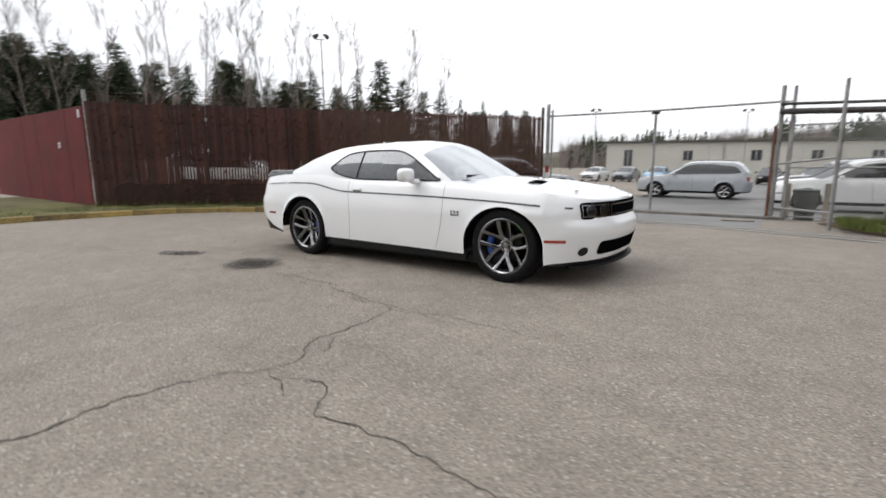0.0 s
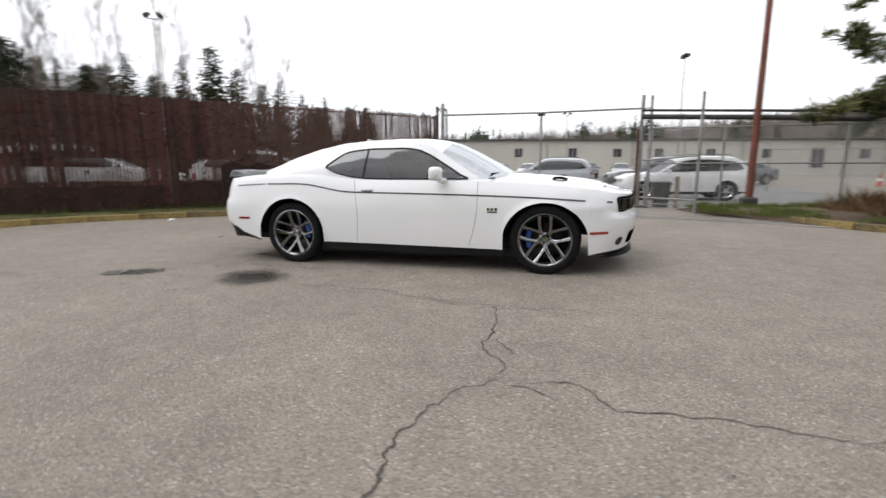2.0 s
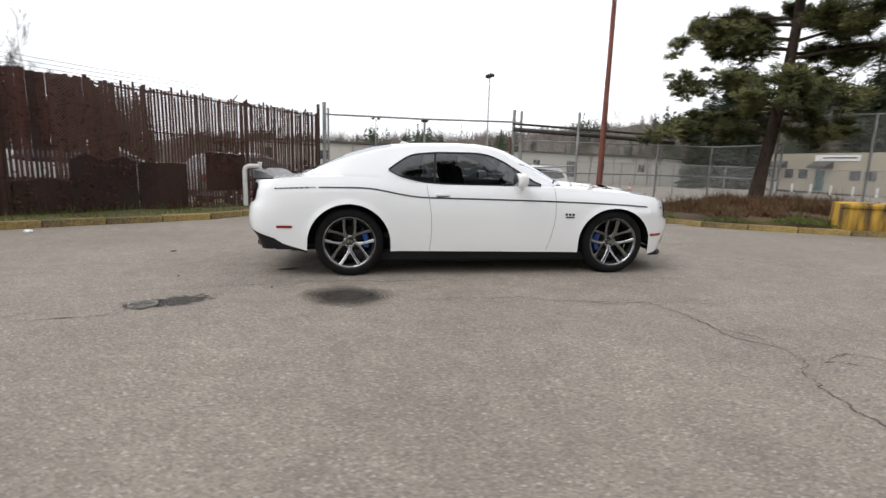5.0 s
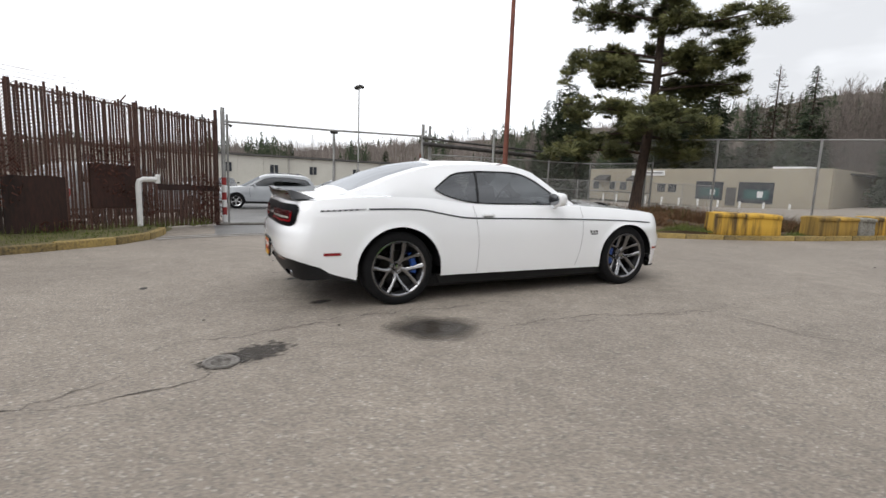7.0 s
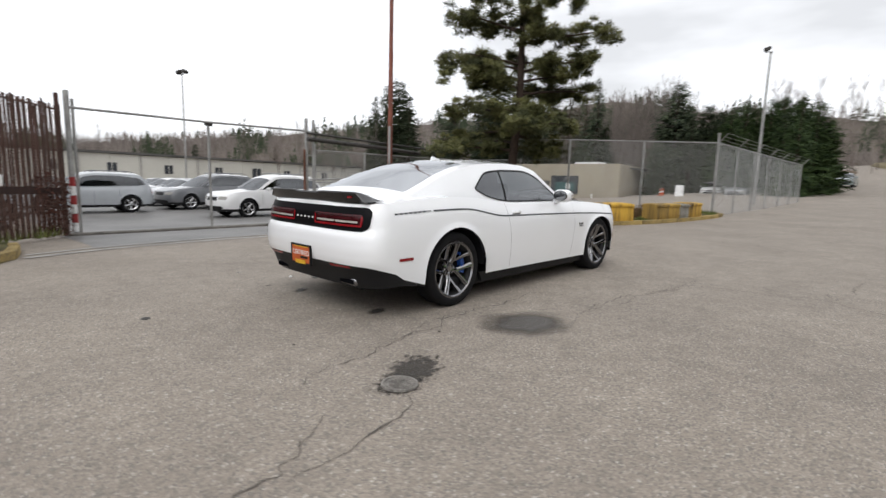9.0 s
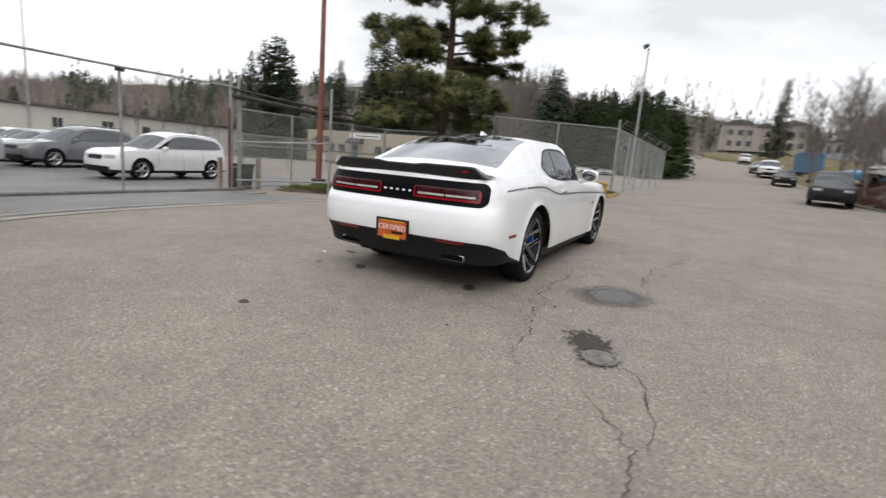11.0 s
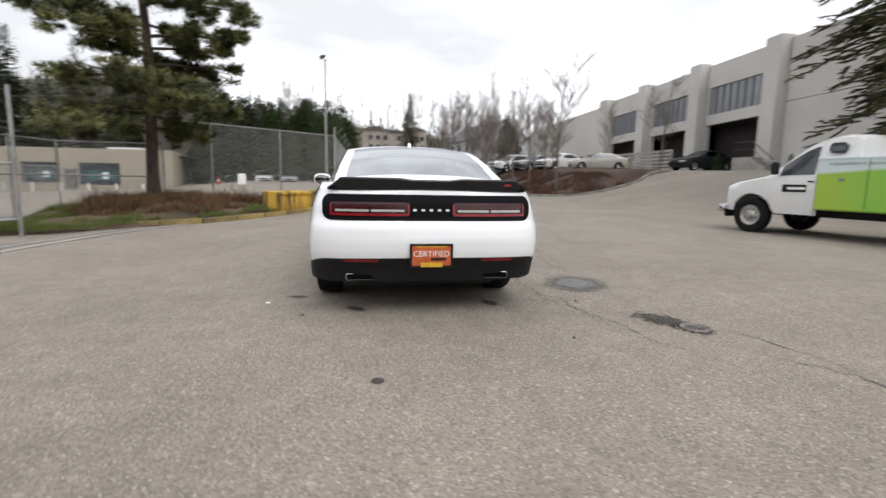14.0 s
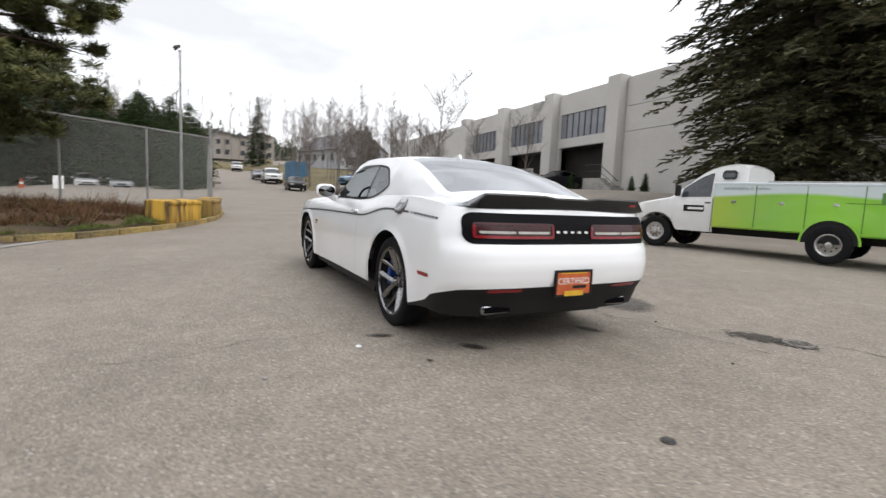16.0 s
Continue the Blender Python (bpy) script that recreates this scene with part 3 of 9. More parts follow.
def car_body(shape, fine, paint, owner, glass, front_glass, open_window=False):
    s = shape.s
    st, lrows = body_shell(shape, fine, 1)
    _, rrows = body_shell(shape, fine, -1)
    bm = bmesh.new()
    dark = bmesh.new()
    for rows, flip in ((lrows, False), (rrows, True)):
        for target, keep_dark in ((bm, False), (dark, True)):
            grid = {}
            def vert(i, j):
                if (i, j) not in grid:
                    grid[(i, j)] = target.verts.new(rows[i][j])
                return grid[(i, j)]
            for i in range(len(rows) - 1):
                for j in range(len(rows[0]) - 1):
                    mid = (rows[i][j] + rows[i + 1][j + 1]) / 2
                    if (j < 3) != keep_dark:
                        continue
                    if (rows[i][j] - rows[i][j + 1]).length + (rows[i + 1][j] - rows[i + 1][j + 1]).length < 1e-5:
                        continue
                    q = [vert(i, j), vert(i + 1, j), vert(i + 1, j + 1), vert(i, j + 1)]
                    target.faces.new(q if flip else q[::-1])
    # bonnet and boot lid
    nt = 18 if fine else 8
    def lid(keep):
        for a, b in zip(range(len(st) - 1), range(1, len(st))):
            if not keep(lrows[a][-1].x, lrows[b][-1].x):
                continue
            pair = []
            for i in (a, b):
                p = lrows[i][-1]
                crown = along(s["crown"], p.x)
                pair.append([Vector((p.x, p.y * (1 - 2 * k / nt), p.z + crown * (1 - abs(1 - 2 * k / nt) ** 2.6) + along(s["power"], p.x) * math.exp(-((p.y * (1 - 2 * k / nt)) / 0.33) ** 4))) for k in range(nt + 1)])
            sheet(bm, pair)
    lid(lambda x0, x1: x0 > s["cowl"] - 0.3)
    lid(lambda x0, x1: x1 < s["deck"] + 0.35)
    bmesh.ops.remove_doubles(bm, verts=bm.verts, dist=0.0006)
    bmesh.ops.recalc_face_normals(bm, faces=bm.faces)
    body = part("body", bm, paint, owner, smooth=38 if fine else 45)
    bmesh.ops.remove_doubles(dark, verts=dark.verts, dist=0.0006)
    if dark.faces and fine:
        for end, drop in (("rear_valance", 1), ("front_lip", -1)):
            half = dark.copy()
            bmesh.ops.delete(half, geom=[f for f in half.faces if f.calc_center_median().x * drop > 0], context="FACES")
            part(end, half, M_BLACK, owner, "black plastic lower trim", smooth=40)
        dark.free()
    elif dark.faces:
        part("lower_trim", dark, M_BLACK, owner, "black plastic lower trim", smooth=40)
    else:
        dark.free()
    # cabin
    nx = 64 if fine else 26
    x0, x1 = s["cab"]
    xs = [x0 + (x1 - x0) * k / nx for k in range(nx + 1)]
    ntr = 8 if fine else 4
    sections = [roof_section(shape, x, ntr) for x in xs]
    cols = len(sections[0])
    shell, panes = bmesh.new(), {k: bmesh.new() for k in ("left", "right", "front", "rear", "quarter_left")}
    vs = {}
    def put(target, i, j):
        key = (id(target), i, j)
        if key not in vs:
            vs[key] = target.verts.new(sections[i][j])
        return vs[key]
    for i in range(nx):
        for j in range(cols - 1):
            xm = (xs[i] + xs[i + 1]) / 2
            target = shell
            if 1 <= j <= 3:
                target = panes["quarter_left"] if xm < s["split"] else panes["left"]
            elif cols - 5 <= j <= cols - 3:
                target = panes["right"]
            elif 5 + s["pillar"] <= j < cols - 6 - s["pillar"] + 0:
                if s["screen"][0] < xm < s["screen"][1]:
                    target = panes["front"]
                elif s["backlight"][0] < xm < s["backlight"][1] and 5 + s.get("sail", 0) <= j < cols - 6 - s.get("sail", 0):
                    target = panes["rear"]
            pts = [sections[a][b] for a, b in ((i, j), (i + 1, j), (i + 1, j + 1), (i, j + 1))]
            if (pts[2] - pts[0]).cross(pts[3] - pts[1]).length < 1e-6:
                continue
            target.faces.new([put(target, a, b) for a, b in ((i, j), (i + 1, j), (i + 1, j + 1), (i, j + 1))])
    for k, b in [("shell", shell)] + list(panes.items()):
        bmesh.ops.remove_doubles(b, verts=b.verts, dist=0.0005)
        bmesh.ops.recalc_face_normals(b, faces=b.faces)
    part("roof", shell, paint, owner, smooth=40)
    for k, b in panes.items():
        if not b.faces or (k == "left" and open_window):
            b.free()
            continue
        name = {"left": "side_window", "right": "side_window", "quarter_left": "side_window", "front": "windscreen", "rear": "rear_window"}[k]
        ob = part(name, b, front_glass if k == "front" else (M_BACKGLASS if k == "rear" else glass), owner, smooth=60)
        ob.visible_shadow = False
    return body


def patch(fn, pts_grid, off):
    """A sheet laid on a car's surface: fn(a, b, off) gives the place."""
    bm = bmesh.new()
    sheet(bm, [[fn(a, b, off) for a, b in row] for row in pts_grid])
    bmesh.ops.recalc_face_normals(bm, faces=bm.faces)
    return bm


def rounded_grid(a0, a1, b0, b1, r, na=16, nb=8, slant=0.0):
    """A grid over a rectangle with rounded corners, as (a, b) pairs."""
    rows = []
    for i in range(na + 1):
        # denser near the ends
        f = 0.5 - 0.5 * math.cos(math.pi * i / na)
        a = a0 + (a1 - a0) * f
        d = min(abs(a - a0), abs(a1 - a))
        cut = r - math.sqrt(max(0.0, r * r - max(0.0, r - d) ** 2)) if d < r else 0.0
        lo, hi = b0 + cut, b1 - cut
        rows.append([(a, lo + (hi - lo) * k / nb + slant * (a - a0)) for k in range(nb + 1)])
    return rows


def wheel(owner, at, side, r, width, rim, style, fine=True, caliper=None, deep=None):
    """A tyre with its rim; side +1 faces +y; deep: a plain steel disc set in by so much."""
    hub = new("wheel")
    hub.parent = owner
    hub.location = at
    hub["label"] = "alloy wheel with a low-profile black tyre" if fine else "alloy wheel with a black tyre"
    n = 48 if fine else 20
    bm = bmesh.new()
    w = width / 2
    prof = [(rim - 0.005, -w * 0.8), (rim + 0.012, -w * 0.96), (r - 0.05, -w), (r - 0.014, -w * 0.9), (r, -w * 0.72), (r, w * 0.72), (r - 0.014, w * 0.9), (r - 0.05, w), (rim + 0.012, w * 0.96), (rim - 0.005, w * 0.8)]
    lathe(bm, prof, n)
    bmesh.ops.recalc_face_normals(bm, faces=bm.faces)
    part("tyre", bm, M_TYRE, hub, smooth=50)
    bm = bmesh.new()
    f = side
    lathe(bm, [(rim - 0.004, -f * w * 0.8), (rim - 0.03, -f * w * 0.4), (rim - 0.03, f * w * 0.55), (rim - 0.012, f * w * 0.74), (rim + 0.006, f * w * 0.84), (rim + 0.009, f * w * 0.9), (rim - 0.006, f * w * 0.92), (rim - 0.02, f * w * 0.8)], n)
    rimob = part("rim", bm, M_BLACK if fine else style, hub, smooth=40)
    if fine:
        bm = bmesh.new()
        lathe(bm, [(rim - 0.010, f * w * 0.80), (rim + 0.008, f * w * 0.88), (rim + 0.011, f * w * 0.93), (rim - 0.004, f * w * 0.95), (rim - 0.016, f * w * 0.84)], n)
        part("rim_lip", bm, M_DARKCHROME, rimob, smooth=40)
    bm = bmesh.new()
    lathe(bm, [(0.0, -f * w * 0.1), (rim * 0.62, -f * w * 0.1), (rim * 0.62, f * w * 0.02), (0.0, f * w * 0.02)], n)
    part("brake_disc", bm, M_DISC, hub, smooth=30)
    bm = bmesh.new()
    lathe(bm, [(0.0, -f * w * 0.5), (rim - 0.03, -f * w * 0.5)], n)
    part("backing", bm, M_BLACK, hub)
    if caliper is not None:
        bm = bmesh.new()
        arc = []
        for k in range(9):
            a = radians((-18 if at[0] < 0 else 150) + 8 * k)
            arc.append([(math.cos(a) * rim * q, f * (w * 0.1 + o), math.sin(a) * rim * q) for q, o in ((0.56, -0.04), (0.56, 0.035), (0.60, 0.045), (0.73, 0.045), (0.77, 0.035), (0.77, -0.04), (0.56, -0.04))])
        sheet(bm, arc)
        for row in (arc[0], arc[-1]):
            bm.faces.new([bm.verts.new(p) for p in row[:-1]])
        bmesh.ops.remove_doubles(bm, verts=bm.verts, dist=1e-4)
        bmesh.ops.recalc_face_normals(bm, faces=bm.faces)
        part("caliper", bm, caliper, hub, "blue brake caliper", smooth=40)
    if deep is not None:
        face = w * 0.86
        bm = bmesh.new()
        lathe(bm, [(rim * 0.97, f * face), (rim * 0.88, f * (face - 0.012)), (rim * 0.74, f * (face - deep)), (rim * 0.46, f * (face - deep + 0.012)), (rim * 0.36, f * (face - deep + 0.045)), (rim * 0.30, f * (face - deep + 0.07)), (0.0, f * (face - deep + 0.078))], 32)
        bmesh.ops.recalc_face_normals(bm, faces=bm.faces)
        disc = part("wheel_disc", bm, style, hub, "pressed steel wheel disc", smooth=40)
        for k in range(8):
            a = 2 * math.pi * (k + 0.5) / 8
            bm = bmesh.new()
            lathe(bm, [(0.0, f * 0.004), (0.016, f * 0.004), (0.018, 0.0)], 10, at=(rim * 0.60 * math.cos(a), f * (face - deep + 0.006), rim * 0.60 * math.sin(a)))
            part("vent_hole", bm, M_VOID, disc)
        return hub
    # spokes
    for k in range(5):
        a = math.pi / 2 + 2 * math.pi * k / 5 + math.pi
        bm = bmesh.new()
        def spoke(pts, widths):
            rows = []
            for (rr, ang, dep), wd in zip(pts, widths):
                ca, sa = math.cos(ang), math.sin(ang)
                c = Vector((rr * ca, f * dep, rr * sa))
                t = Vector((-sa, 0, ca))
                n_ = Vector((0, f, 0))
                rows.append([c - t * wd - n_ * 0.02, c - t * wd * 0.9, c - t * wd * 0.45 + n_ * 0.018, c + t * wd * 0.45 + n_ * 0.018, c + t * wd * 0.9, c + t * wd - n_ * 0.02])
            sheet(bm, rows)
        face = w * 0.72
        if fine:
            spread = radians(23)
            spoke([(0.05, a, face - 0.078), (rim * 0.30, a, face - 0.066), (rim * 0.46, a, face - 0.050)], [0.042, 0.033, 0.050])
            for sg in (-1, 1):
                spoke([(rim * 0.36, a + sg * spread * 0.14, face - 0.058), (rim * 0.62, a + sg * spread * 0.66, face - 0.034), (rim * 0.98, a + sg * spread, face + 0.004)], [0.034, 0.026, 0.037])
        else:
            spoke([(0.03, a, face - 0.02), (rim * 0.97, a, face)], [0.04, 0.035])
        bmesh.ops.recalc_face_normals(bm, faces=bm.faces)
        part("spoke", bm, style, rimob, smooth=50)
    bm = bmesh.new()
    dish = w * 0.72 - (0.050 if fine else 0.0)
    lathe(bm, [(0.072, f * (dish - 0.05)), (0.07, f * (dish - 0.012)), (0.05, f * (dish - 0.006)), (0.036, f * (dish - 0.012)), (0.03, f * (dish + 0.004)), (0.0, f * (dish + 0.008))], 24 if fine else 12)
    part("hub_cap", bm, style, rimob, smooth=40)
    if fine:
        for k in range(5):
            a = 2 * math.pi * (k + 0.5) / 5 + math.pi / 2 + math.pi
            bm = bmesh.new()
            lathe(bm, [(0.010, 0), (0.010, f * 0.02), (0, f * 0.024)], 8, at=(0.053 * math.cos(a), f * (dish - 0.012), 0.053 * math.sin(a)))
            part("wheel_nut", bm, M_DARKCHROME, rimob, smooth=30)
    return hub


def wheel_well(bm, s, xa, sign):
    r, y0, y1 = s["arch"] + 0.01, 0.45, along(s["half"], xa) - 0.035
    n = 16
    rows = []
    for k in range(n + 1):
        a = math.pi * k / n
        x, z = xa - r * math.cos(a), s["hub"] + (s.get("arch_rise", {}).get(xa, s["arch"]) + 0.01) * math.sin(a)
        z = max(z, 0.2)
        rows.append([(x, sign * y0, z), (x, sign * y1, z)])
    sheet(bm, rows)
    fan = [bm.verts.new((p[0][0], sign * y0, p[0][2])) for p in rows]
    bm.faces.new(fan)


COUPE = {
    "half": [(-2.6, 0.92), (-2.2, 0.945), (-1.6, 0.965), (-1.0, 0.955), (0.0, 0.945), (1.0, 0.950), (1.6, 0.957), (2.0, 0.935), (2.5, 0.90)],
    "rear": [(0.15, -2.40), (0.3, -2.46), (0.42, -2.50), (0.50, -2.56), (0.62, -2.575), (0.74, -2.56), (0.785, -2.525), (0.9, -2.515), (1.0, -2.49), (1.1, -2.46)],
    "front": [(0.15, 2.28), (0.26, 2.34), (0.40, 2.38), (0.52, 2.415), (0.60, 2.405), (0.635, 2.36), (0.79, 2.355), (0.82, 2.345), (0.88, 2.29), (1.0, 2.24)],
    "belt": [(-2.6, 0.995), (-2.3, 1.015), (-1.9, 1.045), (-1.5, 1.055), (-1.1, 1.04), (-0.8, 1.0), (-0.5, 0.978), (0.2, 0.97), (0.8, 0.965), (1.2, 0.945), (1.7, 0.905), (2.1, 0.855), (2.3, 0.815), (2.45, 0.79)],
    "sill": [(-2.5, 0.285), (-2.38, 0.30), (-2.2, 0.31), (-2.0, 0.285), (-1.9, 0.26), (-1.0, 0.275), (1.0, 0.252), (1.9, 0.22), (2.1, 0.21), (2.5, 0.22)],
    "axles": (-1.475, 1.475), "arch": 0.43, "arch_rise": {-1.475: 0.412, 1.475: 0.385}, "lip": 0.012, "lip_width": 0.035, "under": 0.035,
    "hub": 0.36, "wide": 0.60, "lean": 0.07, "crease": 0.02,
    "corner_r": 0.42, "corner_f": 0.70, "square": 3.8, "square_f": 2.45,
    "dark_below": [(-2.58, 0.49), (-2.48, 0.482), (-2.34, 0.425), (-2.1, 0.34), (-1.9, 0.28), (-1.7, 0.1), (1.8, 0.1), (1.95, 0.235), (2.5, 0.26)],
    "crown": [(-2.5, 0.012), (-2.2, 0.025), (-1.5, 0.035), (0.5, 0.035), (1.2, 0.045), (2.0, 0.04), (2.4, 0.02), (2.5, 0.005)],
    "power": [(-3, 0), (0.6, 0.0), (0.9, 0.022), (1.8, 0.022), (2.3, 0.0)],
    "cowl": 0.76, "deck": -1.85, "cab": (-2.06, 1.12),
    "cab_base": [(-2.06, 0.0), (-2.04, 0.35), (-1.99, 0.64), (-1.90, 0.77), (-1.5, 0.815), (-0.9, 0.84), (0.0, 0.835), (0.6, 0.80), (0.78, 0.76), (0.88, 0.68), (1.0, 0.5), (1.08, 0.3), (1.12, 0.0)],
    "rail_y": [(-2.06, 0.0), (-2.04, 0.35), (-1.99, 0.64), (-1.90, 0.755), (-1.6, 0.72), (-1.3, 0.68), (-0.9, 0.65), (-0.4, 0.635), (0.05, 0.635), (0.4, 0.68), (0.78, 0.755), (0.88, 0.68), (1.0, 0.5), (1.08, 0.3), (1.12, 0.0)],
    "rail_z": [(-2.06, 1.055), (-1.90, 1.085), (-1.7, 1.155), (-1.5, 1.235), (-1.2, 1.325), (-0.95, 1.372), (-0.7, 1.393), (-0.3, 1.400), (0.0, 1.385), (0.2, 1.335), (0.4, 1.215), (0.6, 1.085), (0.78, 0.975), (1.12, 0.965)],
    "roof_z": [(-2.06, 1.065), (-1.90, 1.135), (-1.7, 1.225), (-1.5, 1.305), (-1.24, 1.380), (-1.0, 1.420), (-0.7, 1.440), (-0.3, 1.450), (0.0, 1.443), (0.2, 1.415), (0.36, 1.370), (0.6, 1.255), (0.8, 1.145), (0.95, 1.06), (1.06, 1.0), (1.12, 0.98)],
    "win_lo": [(-1.06, 1.125), (-0.95, 1.07), (-0.8, 1.03), (-0.65, 1.005), (-0.4, 0.99), (0.62, 0.980), (0.66, 0.985)],
    "win_hi": [(-1.06, 1.125), (-0.95, 1.205), (-0.85, 1.265), (-0.75, 1.295), (-0.5, 1.315), (-0.1, 1.315), (0.05, 1.295), (0.2, 1.235), (0.62, 0.980), (0.66, 0.985)],
    "split": -0.56, "pillar": 0, "sail": 1, "screen": (0.31, 1.05), "backlight": (-1.90, -1.02),
}

# ---- the white coupe ----
def ribbon_on(fn, line, w, off, step=0.04):
    """A band of width w along a line of (a, b) on a surface."""
    pts = [Vector((a, b, 0)) for a, b in line]
    pts = curve_points(pts, step)
    rows = []
    for i, p in enumerate(pts):
        d = (pts[min(i + 1, len(pts) - 1)] - pts[max(i - 1, 0)]).normalized()
        s = Vector((-d.y, d.x, 0)) * w / 2
        rows.append([(p.x - s.x, p.y - s.y), (p.x + s.x, p.y + s.y)])
    return patch(fn, rows, off)


# matt black without reflection: painted shade for holes that are not cut
M_VOID = worn("painted_recess_shade", (0.006, 0.006, 0.007), (0.003, 0.003, 0.004), 0.9, 0, 120, 2, 0.0)
M_VOID.node_tree.nodes["Principled BSDF"].inputs["Specular IOR Level"].default_value = 0.0
M_TAILLENS = worn("pale_lens", (0.52, 0.50, 0.46), (0.38, 0.36, 0.33), 0.2, 0, 150, 12, 0.1, 0.5)
M_TAILBLACK = worn("deep_black_plastic", (0.006, 0.006, 0.007), (0.004, 0.004, 0.005), 0.35, 0, 120, 2, 0.0)
M_TAILBLACK.node_tree.nodes["Principled BSDF"].inputs["Specular IOR Level"].default_value = 0.08


def hero_car():
    sh = Shape(COUPE)
    car = holder("coupe_car", "white two-door muscle coupe with grey side stripe and black spoiler", "car")
    car_body(sh, True, M_PAINT, car, M_GLASS, M_CLEAR, open_window=True)
    for xa in COUPE["axles"]:
        for sg in (1, -1):
            wheel(car, (xa, sg * 0.815, 0.36), sg, 0.36, 0.235, 0.268, M_HYPER, True, M_BLUE)
    for xa in COUPE["axles"]:
        for sg in (1, -1):
            bm = bmesh.new()
            wheel_well(bm, COUPE, xa, sg)
            part("wheel_arch_liner", bm, M_BLACK, car)
    part("underbody", boxed((3.1, 1.70, 0.13), (0.0, 0, 0.205), 0.03), M_BLACK, car)
    part("rear_floor", boxed((0.75, 1.15, 0.10), (-1.95, 0, 0.275), 0.03), M_BLACK, car)
    for sg in (1, -1):
        bm = bmesh.new()
        prism(bm, [(-1.06, 0.275), (1.06, 0.275), (1.02, 0.18), (-1.02, 0.18)], 0.05)
        ob = part("side_skirt", bm, M_BLACK, car, "black side skirt")
        ob.location = (0, sg * 0.865 - 0.025, 0)
    back = lambda y, z, off: Vector((sh.back(y, z, off), y, z))
    nose = lambda y, z, off: Vector((sh.nose(y, z, off), y, z))
    sides = {1: lambda x, z, off: Vector((x, sh.side(x, z) + off, z)), -1: lambda x, z, off: Vector((x, -sh.side(x, z) - off, z))}
    def corner(x, z):
        """Half width of the nose at x, where it rounds into the front."""
        lo, hi = 0.3, 0.96
        for _ in range(30):
            mid = (lo + hi) / 2
            lo, hi = (mid, hi) if sh.nose(mid, z) > x else (lo, mid)
        return lo
    # tail
    part("tail_panel", patch(back, rounded_grid(-0.83, 0.83, 0.777, 0.977, 0.07, 40, 10), 0.006), M_TAILBLACK, car, "gloss black tail lamp panel", smooth=60)
    for sg in (1, -1):
        lamp = part("tail_lamp", patch(back, rounded_grid(sg * 0.47 - 0.305, sg * 0.47 + 0.305, 0.812, 0.917, 0.035, 24, 6), 0.010), M_DEEPRED, car, "red tail lamp", smooth=60)
        for z0, z1 in ((0.815, 0.832), (0.902, 0.914)):
            part("light_bar", patch(back, rounded_grid(sg * 0.47 - 0.30, sg * 0.47 + 0.30, z0, z1, 0.01, 24, 3), 0.016), M_RED if z0 < 0.86 else M_DEEPRED, lamp, smooth=60)
        for y0, y1 in ((sg * 0.47 - 0.302, sg * 0.47 - 0.285), (sg * 0.47 + 0.285, sg * 0.47 + 0.302)):
            part("light_bar", patch(back, rounded_grid(y0, y1, 0.824, 0.906, 0.012, 6, 6), 0.0155), M_RED, lamp, smooth=60)
        for y0, y1 in ((sg * 0.47 - 0.262, sg * 0.47 - 0.006), (sg * 0.47 + 0.006, sg * 0.47 + 0.262)):
            part("reverse_lens", patch(back, rounded_grid(y0, y1, 0.846, 0.863, 0.006, 12, 4), 0.016), M_TAILLENS, lamp, "pale clear lens", smooth=60)
        part("reflector", patch(back, rounded_grid(sg * 0.54 - 0.13, sg * 0.54 + 0.13, 0.458, 0.482, 0.008, 10, 2), 0.008), M_RED, car, "red rear reflector", smooth=60)
        pipe = part("exhaust_tip", boxed((0.12, 0.24, 0.075), (sh.back(0.5, 0.29) + 0.046, sg * 0.545, 0.330), 0.028, seg=3), M_DARKCHROME, car, "dark steel exhaust tip", smooth=40)
        part("exhaust_hole", boxed((0.02, 0.205, 0.042), (sh.back(0.5, 0.29) - 0.010, sg * 0.545, 0.330), 0.009, seg=2), M_VOID, pipe)
    for k in range(5):
        part("tail_emblem", patch(back, rounded_grid(-0.128 + k * 0.064 - 0.015, -0.128 + k * 0.064 + 0.015, 0.852, 0.868, 0.004, 4, 2), 0.010), M_WHITEPAINT, car)
    part("tail_centre", patch(back, rounded_grid(-0.155, 0.155, 0.812, 0.912, 0.012, 8, 4), 0.008), M_TAILBLACK, car, "matt black centre panel", smooth=60)
    plate = part("number_plate", boxed((0.012, 0.315, 0.165), (sh.back(0, 0.52) - 0.012, 0, 0.512), 0.006), M_ORANGE, car, "orange and yellow dealer plate")
    part("plate_frame", frame_bars(0.335, 0.185, 0.016, 0.018, (sh.back(0, 0.52) - 0.014, 0, 0.512)), M_BLACK, plate, "dark plate frame")
    part("plate_band", boxed((0.004, 0.17, 0.035), (sh.back(0, 0.52) - 0.024, 0, 0.442)), M_PLATEYELLOW, plate, "yellow dealer band")
    part("plate_band", boxed((0.003, 0.24, 0.012), (sh.back(0, 0.52) - 0.0195, 0, 0.585)), M_PLATEYELLOW, plate)
    lettering("CERTIFIED", 0.062, M_WHITEPAINT, plate, pose(sh.back(0, 0.52) - 0.0195, 0, 0.525, 90, 0, -90), "white lettering")
    part("plate_bar", boxed((0.003, 0.12, 0.02), (sh.back(0, 0.52) - 0.0195, -0.055, 0.485)), M_BLACK, plate)
    # spoiler
    bm = bmesh.new()
    rows = []
